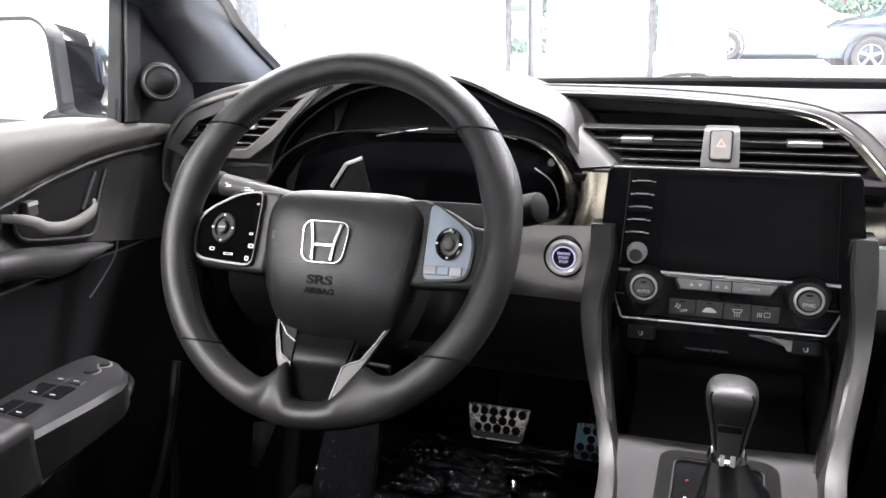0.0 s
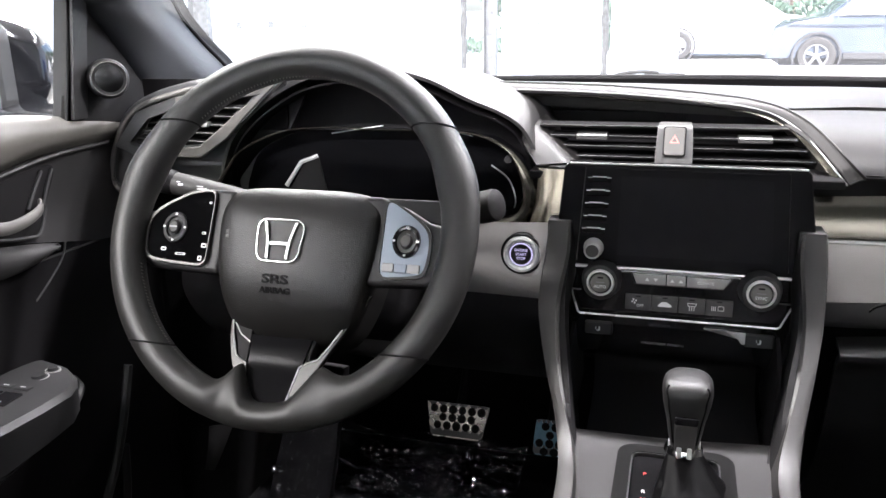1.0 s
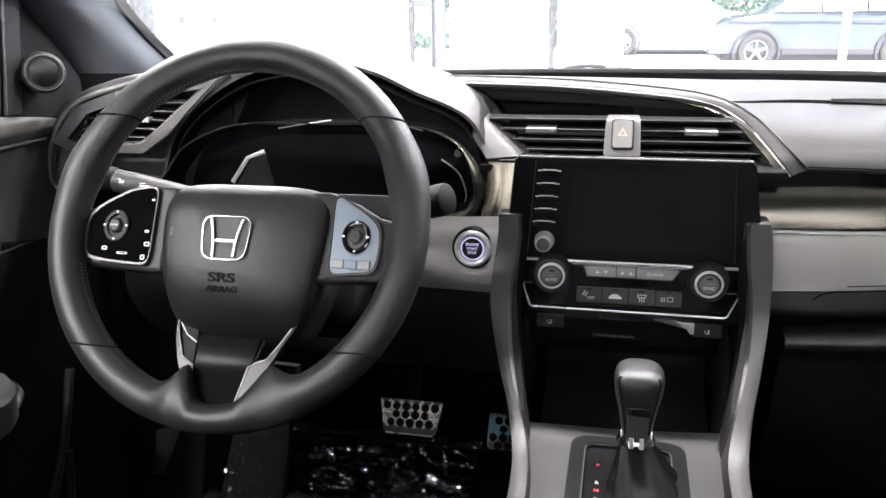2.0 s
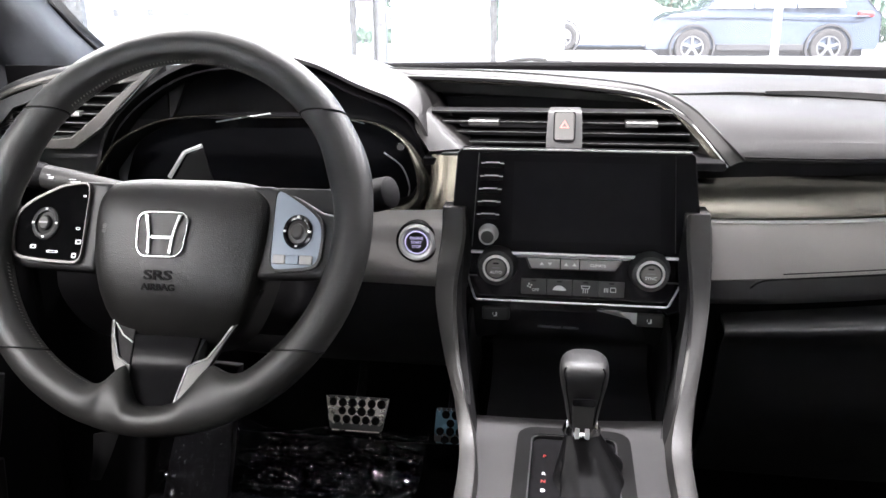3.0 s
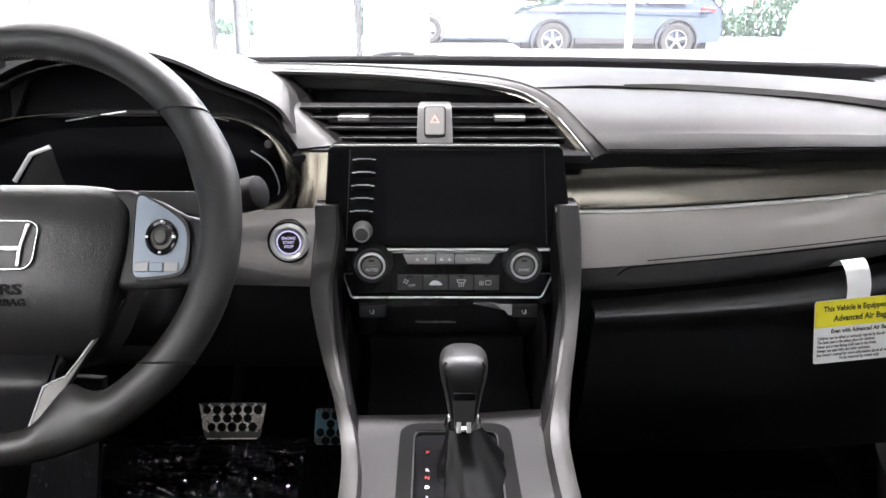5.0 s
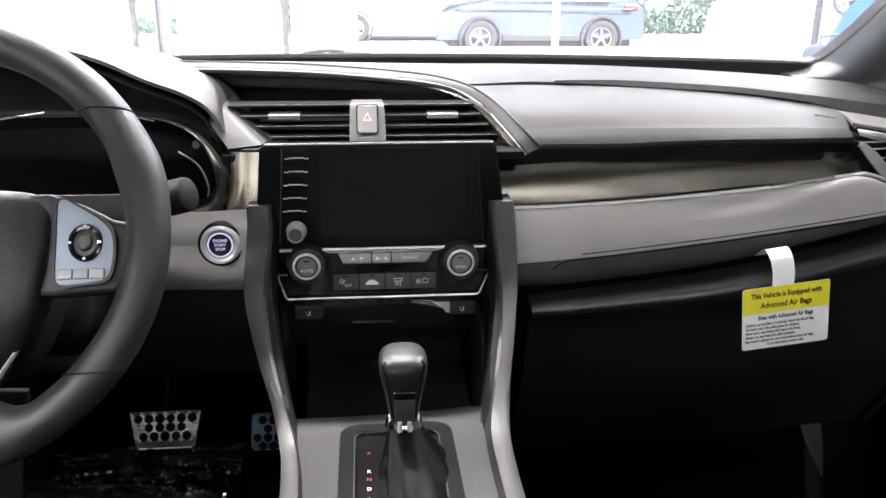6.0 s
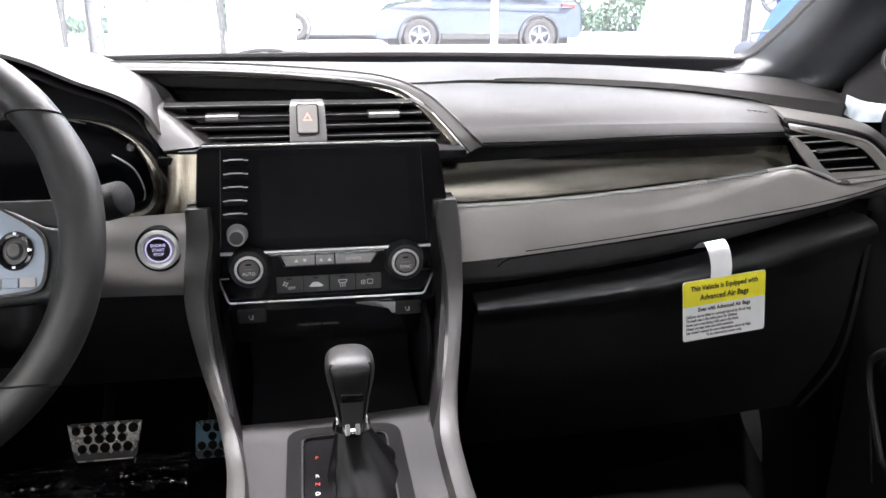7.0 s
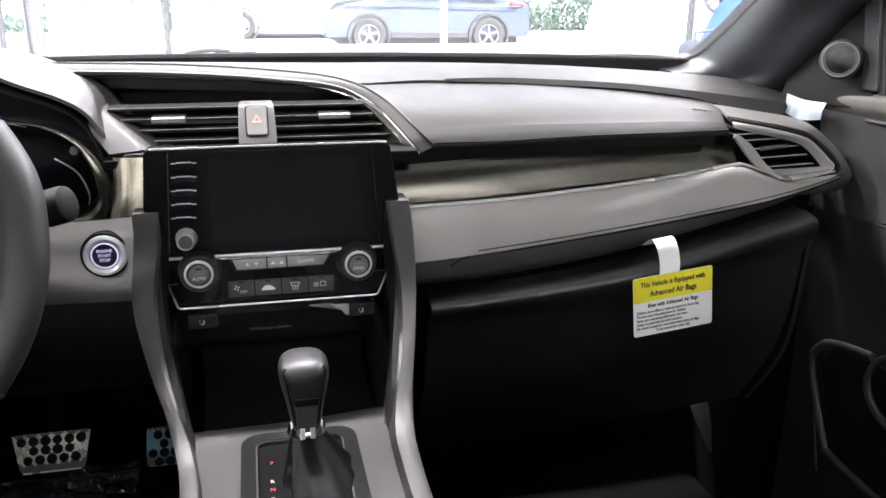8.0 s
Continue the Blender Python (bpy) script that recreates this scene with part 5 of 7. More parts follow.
def boot_ring(z, k):
    out = []
    for i in range(48):
        a = 2 * math.pi * i / 48
        fold = 1 + k * (abs(math.sin(a * 4.5 + 0.6 + z * 60)) - 0.5) * 0.20 + k * 0.02 * math.sin(a * 11 + z * 200)
        rx, ry = np.interp(z, [0.668, 0.680, 0.695], [0.033, 0.024, 0.0140]), np.interp(z, [0.668, 0.680, 0.695], [0.070, 0.034, 0.0135])
        out.append((GX + 0.010 * (0.695 - z) / 0.027 + rx * fold * math.cos(a), -0.181 - 0.045 * (0.695 - z) / 0.027 + ry * fold * math.sin(a), z))
    return out


part("boot", loft([boot_ring(z, (0.697 - z) / 0.028) for z in np.linspace(0.668, 0.696, 9)]), BOOT, gl, "creased black leather boot")
part("collar", lathe([(0, 0.0), (0.0165, 0.0), (0.0178, 0.005), (0.0165, 0.0085), (0.0140, 0.013), (0.0, 0.013)], Matrix.Translation((GX, -0.180, 0.688)), 30), CHROME, gl, "chrome collar")
for a in (-0.012, -0.0045, 0.0045, 0.012):
    part("claw", box(GX + a - 0.0022, GX + a + 0.0022, -0.2000 + 90 * a * a, -0.1935 + 90 * a * a, 0.690, 0.7045, 0.0012), DIALRING, gl)


def knob_ring(z):
    w = np.interp(z, [0.700, 0.712, 0.730, 0.748, 0.760, 0.768, 0.773, 0.7752, 0.7763, 0.7767], [0.0120, 0.0140, 0.0165, 0.0200, 0.0213, 0.0205, 0.0172, 0.0125, 0.007, 0.0008])
    d = np.interp(z, [0.700, 0.712, 0.730, 0.748, 0.760, 0.768, 0.773, 0.7752, 0.7763, 0.7767], [0.014, 0.016, 0.0195, 0.024, 0.026, 0.025, 0.021, 0.0155, 0.009, 0.001])
    cy = -0.180 + (z - 0.70) * 0.10
    out = []
    for i in range(36):
        a = 2 * math.pi * i / 36
        c, s = math.cos(a), math.sin(a)
        e = 0.72
        out.append((GX + 1.05 * w * math.copysign(abs(c) ** e, c), cy + d * math.copysign(abs(s) ** e, s), z))
    return out


kn = part("knob", loft([[(a, b, 0.70 + (c - 0.70) * 0.85) for a, b, c in knob_ring(z)] for z in np.concatenate((np.linspace(0.700, 0.766, 16), [0.769, 0.7715, 0.7735, 0.7750, 0.7758, 0.7764, 0.7767]))]), KNOBSKIN, gl, "black leather knob", sharp=60)
part("front_inlay", prism([(-0.0085, -0.019), (0.0085, -0.019), (0.0098, 0.012), (-0.0098, 0.012)], 0.003, facing(GX, -0.1960, 0.718, -8), 0.001), BUTTON, kn, "dark grey inlay")
part("release_button", prism(rounded(0.020, 0.008, 0.002), 0.003, facing(GX, -0.2010, 0.7335, -8), 0.0008), PIANO, kn)
def on_knob(z, deg):
    """A point on the knob's skin at a height, turned by deg from its rear face."""
    ring = knob_ring(z)
    x, y, _ = ring[round(deg / 10) % 36]
    cy = -0.180 + (z - 0.70) * 0.10
    return (GX + (x - GX) * 1.01, cy + (y - cy) * 1.01, 0.7003 + (z - 0.70) * 0.85)


for s in (-1, 1):
    seam = spline([on_knob(z, 270 + s * d) for z, d in ((0.706, 40), (0.722, 40), (0.736, 40), (0.748, 40), (0.758, 40), (0.766, 50), (0.771, 50))], 30)
    part("seam", tube(seam, 0.0008, 6, up=(0, 1, 0)), VOID, kn)

# ---- start button ----
sb = thing("start_button", (-0.173, -0.01, 0.80), "round engine start button with a bright silver ring, glowing softly", "start button")
SB = facing(-0.1710, -0.004, 0.8165, 4) @ Matrix.Diagonal((0.86, 0.86, 1, 1))
part("bezel", lathe([(0.0240, 0.0045), (0.0262, 0.0060), (0.0276, 0.0045), (0.0280, -0.003), (0.0240, -0.003)], SB, 56), LOWER, sb, "black outer ring")
part("ring", lathe([(0.0165, 0.004), (0.0175, 0.0085), (0.0205, 0.010), (0.0235, 0.0085), (0.0245, 0.004), (0.0245, -0.004), (0.0165, -0.004)], SB, 56), DIALRING, sb, "bright silver ring")
part("cap", lathe([(0, 0.0075), (0.014, 0.0072), (0.0158, 0.006), (0.0163, 0.0), (0, 0)], SB, 48), DARK, sb, "dark round button")
part("light_ring", lathe([(0.0138, 0.0074), (0.0142, 0.0079), (0.0152, 0.0075), (0.0155, 0.0064)], SB, 48), RING_GLOW, sb, "pale violet light ring")
for txt, dz in (("ENGINE", 0.0055), ("START", 0.0), ("STOP", -0.0055)):
    part("lettering", lettering(txt, 0.0049, SB @ Matrix.Translation((0, dz, 0.0076))), RING_GLOW, sb)

# ---- steering wheel ----
WX, WY, WZ = -0.353, -0.22, 0.887
WM = facing(WX, WY, WZ, 28)
sw = thing("steering_wheel", (WX, WY, WZ), "black leather three-spoke steering wheel with silver trim", "steering wheel")


RM = Matrix.Translation((0.0015, 0, 0.0033)) @ WM


def at_n(n):
    return WM @ Matrix.Translation((0, 0, n))


def rim_pt(a, r=0.166, n=0.0):
    return RM @ Vector((r * math.cos(radians(a)), r * math.sin(radians(a)), n))


# the leather runs up beside the lower spoke and is thin under it
LOW_A = (251, 253.5, 255.6, 256.6, 257.8, 259.5, 261.5, 264.7, 266.6, 269.4, 275.5, 280.5, 282.7, 285.7, 289.3, 292.2, 294.6, 296.8, 300, 304)
LOW_R = (0, 0.003, 0.010, 0.018, 0.024, 0.021, 0.0135, 0.001, -0.005, -0.0075, -0.007, -0.005, -0.001, 0.006, 0.0135, 0.018, 0.0185, 0.012, 0.004, 0)
rows = []
for k in range(480):
    a = 360 * k / 480
    thumb = sum(math.exp(-((a - c) / 9) ** 2) for c in (18, 162)) * 0.0035
    low = sum(float(np.interp(a + e, LOW_A, LOW_R)) for e in (-0.8, 0, 0.8)) / 3
    ring = []
    for q in range(20):
        b = 2 * math.pi * q / 20
        rr, in_ = 0.0165 + thumb * 0.6, (1 - math.cos(b)) / 2
        r = 0.166 + rr * math.cos(b) - low * in_
        ring.append(RM @ Vector((r * math.cos(radians(a)), r * math.sin(radians(a)), rr * 0.98 * math.sin(b) * (1 - 12 * max(0, low) * in_) - 0.25 * max(0, low) * in_)))
    rows.append(ring)
part("rim", loft(rows, True, False, True), LEATH, sw, "black leather rim", sharp=70)
for a in (143, 37.5, 224, 321):
    pts = []
    for q in range(20):
        b = 2 * math.pi * q / 20
        r = 0.0166
        q = math.asin(0.166 * math.sin(radians(a)) / (0.166 + r * math.cos(b)))
        q = q if math.cos(radians(a)) > 0 else math.pi - q
        pts.append(RM @ Vector(((0.166 + r * math.cos(b)) * math.cos(q), (0.166 + r * math.cos(b)) * math.sin(q), r * math.sin(b))))
    part("seam", tube(pts, 0.0009, 5, True, up=(0.3, 0.8, 0.5)), VOID, sw)
thread = []
for a in list(np.arange(45, 136, 1.3)) + list(np.arange(196, 254, 1.3)) + list(np.arange(288, 345, 1.3)):
    thread.append(tube([rim_pt(a, 0.1502, 0.004), rim_pt(a + 0.75, 0.1502, -0.002)], 0.0006, 5, up=(0.3, 0.8, 0.5)))
part("stitching", join(*thread), STITCH, sw, "grey stitches along the inner edge", kind="stuff")

half = [(0.0, 0.0465), (0.020, 0.0465), (0.042, 0.046), (0.062, 0.043), (0.0725, 0.036), (0.077, 0.024), (0.0775, 0.006), (0.0755, -0.018), (0.0715, -0.042), (0.066, -0.063), (0.057, -0.083), (0.042, -0.096), (0.020, -0.101), (0.0, -0.102)]
outline = half + [(-x, y) for x, y in half[-2:0:-1]]
outline = [(1.03 * x * (1.045 if x > 0 and y < 0.03 else 1), 1.03 * y) for x, y in outline]
HM = WM @ Matrix.Translation((0.0085, 0, 0))  # the cover is shifted sideways to fit the camera's view
outline = spline(outline, 72, True)
HUB_S = [(1.0, -0.060), (1.0, -0.020), (0.992, -0.010), (0.972, -0.0035), (0.94, 0.0), (0.86, 0.0035), (0.72, 0.0065), (0.5, 0.0090), (0.3, 0.0102), (0.05, 0.0107)]


def hub_drop(y):
    """The cover bends away towards its top and towards its foot."""
    return -4.6 * max(0.0, -(y + 0.026)) ** 2 - 4.0 * max(0.0, y) ** 2


def hub_n(u, v):
    """Height of the airbag cover over the wheel's plane."""
    a = math.atan2(v + 0.024, u)
    rim = min(outline, key=lambda p: abs(math.atan2(math.sin(math.atan2(p[1] + 0.024, p[0]) - a), math.cos(math.atan2(p[1] + 0.024, p[0]) - a))))
    q = math.hypot(u, v + 0.024) / math.hypot(rim[0], rim[1] + 0.024)
    pts = HUB_S[:1:-1]
    return float(np.interp(q, [p[0] for p in pts], [p[1] for p in pts])) + hub_drop(v)


def on_hub(u, v, lift=0.0):
    """A frame on the cover's surface, its z along the surface's normal."""
    slope = math.degrees(math.atan((hub_n(u, v + 0.006) - hub_n(u, v - 0.006)) / 0.012))
    return HM @ Matrix.Translation((u, v, hub_n(u, v) + lift)) @ pose(0, 0, 0, slope, 0, 0)


rows = []
for k, n in HUB_S:
    row = []
    for p in outline:
        u, v = p[0] * k, -0.024 + (p[1] + 0.024) * k
        row.append(HM @ Vector((u, v, n + (hub_drop(v) if n > -0.05 else 0))))
    rows.append(row)
hub = part("airbag_cover", loft(rows), HUB, sw, "black grained airbag cover", sharp=50)
part("lettering", lettering("SRS", 0.0115, on_hub(-0.0065, -0.0445, 0.0004) @ Matrix.Diagonal((1.5, 1, 1, 1)), 0.0005, bold=0.0003), VOID, hub)
part("lettering", lettering("AIRBAG", 0.0078, on_hub(-0.0065, -0.0545, 0.0005) @ Matrix.Diagonal((1.12, 1, 1, 1)), 0.0005, bold=0.0002), VOID, hub)
part("edge_mark", moved(join(box(-0.0015, 0.0015, -0.004, 0.004, 0, 0.0006, 0), box(-0.003, 0.003, -0.0005, 0.0005, 0, 0.0006, 0)), on_hub(-0.064, -0.004)), SHADEMARK, hub)
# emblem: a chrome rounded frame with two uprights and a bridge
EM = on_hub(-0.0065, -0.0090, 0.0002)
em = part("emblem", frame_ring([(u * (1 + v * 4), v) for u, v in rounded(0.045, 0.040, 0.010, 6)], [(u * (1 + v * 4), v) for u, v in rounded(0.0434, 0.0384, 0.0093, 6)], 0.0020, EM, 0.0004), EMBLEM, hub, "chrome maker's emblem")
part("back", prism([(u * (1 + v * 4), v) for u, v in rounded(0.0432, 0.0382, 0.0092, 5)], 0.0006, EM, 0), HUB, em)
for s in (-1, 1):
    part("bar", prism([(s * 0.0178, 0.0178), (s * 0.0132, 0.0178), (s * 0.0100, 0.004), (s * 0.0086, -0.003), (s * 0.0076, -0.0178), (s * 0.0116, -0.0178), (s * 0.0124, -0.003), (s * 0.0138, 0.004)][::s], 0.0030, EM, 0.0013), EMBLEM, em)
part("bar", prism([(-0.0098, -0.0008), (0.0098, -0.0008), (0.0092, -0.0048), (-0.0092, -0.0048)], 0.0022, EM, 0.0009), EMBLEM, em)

# side spokes
for s in (-1, 1):
    body = [(0.060, 0.041), (0.088, 0.0415), (0.116, 0.031), (0.138, 0.019), (0.154, 0.016), (0.1565, -0.008), (0.153, -0.032), (0.140, -0.0385), (0.100, -0.0405), (0.066, -0.0415)]
    part("spoke", prism([(s * u, v) for u, v in body][::s], 0.021, at_n(-0.027), 0.005, 3), DARK, sw, "black spoke")
    ring = [(0.066, 0.0415), (0.098, 0.0365), (0.124, 0.0225), (0.1365, 0.011), (0.1390, -0.004), (0.1370, -0.026), (0.131, -0.0325), (0.104, -0.0350), (0.066, -0.0362)]
    inner = [(0.0665, 0.0395), (0.0975, 0.0345), (0.1220, 0.0210), (0.1342, 0.0100), (0.1366, -0.004), (0.1346, -0.0250), (0.1292, -0.0302), (0.104, -0.0327), (0.0665, -0.0340)]
    wide = 1.07 if s < 0 else 1.025
    root = 0.0125 if s < 0 else 0.0295
    body = [(u * wide if u > 0.09 else u, v) for u, v in body]
    ring, inner = ([(u * wide if u > 0.09 else u + root, v if u > 0.09 else v * (1.0 if v < 0 else 0.975)) for u, v in w if s < 0 or not 0.09 < u < 0.105] for w in (ring, inner))
    part("switch_frame", frame_ring(soften([(s * u, v) for u, v in ring][::s], 0.010), soften([(s * u, v) for u, v in inner][::s], 0.009), 0.004, at_n(-0.0055), 0.0006), SATIN if s < 0 else ARMGREY, sw, "silver switch frame")
    pad = part("switch_pad", prism(soften([(s * u, v) for u, v in inner][::s], 0.009), 0.003, at_n(-0.0055), 0.0004), PADBLACK if s < 0 else BLUEGREY, sw, "gloss black switch pad" if s < 0 else "silver-blue switch pad")
    m = at_n(-0.0026) @ Matrix.Translation((-0.1165 if s < 0 else 0.1185, 0.000, 0))
    part("ring", lathe([(0.0105, 0.0), (0.0108, 0.0026), (0.0128, 0.0030), (0.0148, 0.0022), (0.0152, 0.0)], m @ Matrix.Diagonal((0.86, 1.0, 1, 1)), 40), PIANO if s > 0 else DARK, pad, "round control ring")
    part("dial", lathe([(0, 0.0050), (0.0050, 0.0048), (0.0066, 0.0036), (0.0072, 0.0015), (0.0105, 0.0005), (0.0105, 0)], m @ Matrix.Diagonal((0.86, 1.0, 1, 1)), 36), SATIN if s > 0 else DARK, pad, "round control")
    for a in (0, 90, 180, 270):
        part("mark", moved(box(-0.0011, 0.0011, -0.0009, 0.0009, 0, 0.0004, 0), m @ Matrix.Translation((0.0112 * math.cos(radians(a)), 0.0128 * math.sin(radians(a)), 0.0027))), MARK, pad)
    if s < 0:
        part("mark", moved(box(-0.004, 0.004, -0.0008, 0.0008, 0, 0.0004, 0), m @ Matrix.Translation((0, 0, 0.0050))), MARK2, pad)
        for u, v, w, h in ((-0.126, -0.0215, 0.0055, 0.0035), (-0.107, -0.0255, 0.011, 0.0022), (-0.0855, -0.0285, 0.004, 0.0045), (-0.083, -0.016, 0.0055, 0.004), (-0.085, -0.004, 0.004, 0.0025), (-0.083, 0.026, 0.003, 0.002)):
            part("mark", frame_ring(rounded(w, h, 0.0008, 3, u, v), rounded(w * 0.62, h * 0.45, 0.0004, 3, u, v), 0.0004, at_n(-0.0024), 0), MARK, pad)
    else:
        for u0, u1, mt in ((0.0985, 0.1095, KEYGREY), (0.1102, 0.1215, BLUEGREY), (0.1222, 0.1335, KEYGREY)):
            part("key", moved(box(u0, u1, -0.0285, -0.0205, 0, 0.0025, 0.0008), at_n(-0.0030)), mt, pad)
# lower spoke: gloss black middle between two silver blades, leaning back towards the cover
SPOKE = WM @ Matrix.Translation((0, -0.125, -0.012)) @ pose(0, 0, 0, -8, 0, 0) @ Matrix.Translation((0, 0.125, 0))
part("lower_spoke", prism([(-0.046, -0.075), (0.046, -0.075), (0.036, -0.105), (0.034, -0.135), (0.030, -0.158), (-0.020, -0.158), (-0.024, -0.135), (-0.036, -0.105)], 0.016, SPOKE @ Matrix.Translation((0, 0, -0.019)), 0.004, 2), DARK, sw, "black lower spoke")
def inlay_row(v, u0, u1):
    n = -0.0005 + 0.0050 * ((v + 0.106) / 0.050) ** 2 + 2.2 * max(0.0, v + 0.125) ** 2
    return [SPOKE @ Vector((u0 + (u1 - u0) * k / 4, v, n)) for k in range(5)]


part("spoke_inlay", patch([inlay_row(-0.160, -0.0160, 0.0214), inlay_row(-0.140, -0.0198, 0.0255), inlay_row(-0.1215, -0.0232, 0.0296), inlay_row(-0.104, -0.0236, 0.0335), inlay_row(-0.094, -0.0240, 0.0360)], 8, 20, 0.004), INLAY, sw, "curved gloss black inlay")
part("spoke_cheek", prism([(-0.0465, -0.078), (-0.0248, -0.088), (-0.0240, -0.1210), (-0.0345, -0.1145)], 0.005, SPOKE @ Matrix.Translation((0, 0, -0.0034)), 0.0010), LOWER, sw, "narrow black cheek beside the inlay")
part("inlay_edge", tube([SPOKE @ Vector((u, v, 0.0022)) for u, v in ((-0.0440, -0.084), (-0.0350, -0.0950), (-0.0244, -0.1012))], 0.0007, 6, up=(0.2, 1, 0.4)), RINGSIL, sw, "thin bright line")
for s in (-1, 1):
    inside = [(0.0217, -0.160), (0.0299, -0.1199), (0.0360, -0.1160), (0.0461, -0.1118), (0.0540, -0.1000), (0.0690, -0.0740), (0.0835, -0.0489)] if s > 0 else [(-0.0164, -0.160), (-0.0236, -0.1215), (-0.0350, -0.1145), (-0.0425, -0.0960), (-0.0458, -0.0822)]
    outside = [(0.0868, -0.0480), (0.0600, -0.0965), (0.0450, -0.1270), (0.0290, -0.160)] if s > 0 else [(-0.0482, -0.0822), (-0.0455, -0.1000), (-0.0400, -0.1180), (-0.0300, -0.1400), (-0.0220, -0.160)]
    part("blade", prism((inside + outside)[::-s], 0.006, SPOKE @ Matrix.Translation((0, 0, -0.0025)), 0.0012), BLADE, sw, "dark satin blade")
    part("blade_edge", tube([SPOKE @ Vector((u, v, 0.0034)) for u, v in inside], 0.0008, 6, up=(0.2, 1, 0.4)), RINGSIL, sw)
    # shift paddle behind the spoke
    pd = part("shift_paddle", prism([(s * u, v) for u, v in [(0.075, 0.050), (0.132, 0.050), (0.146, 0.044), (0.148, 0.034), (0.138, 0.026), (0.075, 0.036)]][::s], 0.004, at_n(-0.050), 0.001), DARK, sw, "dark shift paddle")
    part("mark", moved(join(box(-0.003, 0.003, -0.0007, 0.0007, 0, 0.0004, 0), box(-0.0007, 0.0007, -0.003, 0.003, 0, 0.0004, 0)) if s > 0 else box(-0.003, 0.003, -0.0007, 0.0007, 0, 0.0004, 0), at_n(-0.0458) @ Matrix.Translation((s * 0.137, 0.037, 0))), MARK, pd)
part("column_boss", loft([[WM @ Vector((x * k, y * k - 0.01, n)) for x, y in circle(0.06, 28)] for k, n in ((1.0, -0.06), (0.95, -0.08), (0.8, -0.09))]), DARK, sw)

# steering column cover and levers
cv = thing("steering_column", (-0.353, -0.08, 0.72), "black plastic steering column cover", "steering column")
rows = []
for k in range(8):
    v = k / 7
    n = -0.085 - 0.17 * v
    rows.append([WM @ Vector((x * (1 + 0.1 * v), y * (1 + 0.15 * v) - 0.012, n)) for x, y in [(u, w) for u, w in rounded(0.13, 0.105, 0.03, 6)]])
part("cover", loft(rows), LOWER, cv, "black column cover")


def lever(name, label, pts, r0, r1, cap, marks):
    d = thing(name, pts[0], label, "lever")
    p = spline(pts, 24)
    part("stalk", sweep(p, lambda s: circle(r0 + (r1 - r0) * min(1, s * 1.4), 20, (r0 + (r1 - r0) * min(1, s * 1.4)) * 0.95)), BUTTON, d, "dark grey stalk")
    a, b = Vector(tuple(p[-2])), Vector(tuple(p[-1]))
    q = (b - a).normalized().to_track_quat("Z", "Y").to_matrix().to_4x4()
    part("end_cap", lathe([(0, 0.010), (cap * 0.75, 0.0095), (cap * 0.95, 0.0075), (cap, 0.004), (cap, -0.014), (cap * 0.9, -0.017), (0, -0.017)], Matrix.Translation(b) @ q, 36), LOWER, d, "grey end cap")
    for k, (f, w) in enumerate(marks):
        c = Vector(tuple(p[int(f * 23)]))
        part("mark", moved(join(box(-w / 2, w / 2, -0.0012, 0.0012, 0, 0.0004, 0), box(-w / 3, w / 5, 0.0022, 0.0032, 0, 0.0004, 0)), Matrix.Translation(c + Vector((0, -r1 * 0.93, r1 * 0.28))) @ facing(0, 0, 0, 16)), MARK, d)


lever("turn_signal_lever", "dark grey turn signal lever with pale symbols", [(-0.42, -0.075, 0.872), (-0.48, -0.075, 0.883), (-0.53, -0.08, 0.892), (-0.575, -0.085, 0.901)], 0.007, 0.0135, 0.0145, [(0.62, 0.016), (0.8, 0.012)])
lever("wiper_lever", "dark grey wiper lever with a round end and a pale symbol", [(-0.285, -0.05, 0.862), (-0.24, -0.055, 0.872), (-0.215, -0.062, 0.879), (-0.192, -0.070, 0.886)], 0.007, 0.0135, 0.0170, [(0.72, 0.012)])


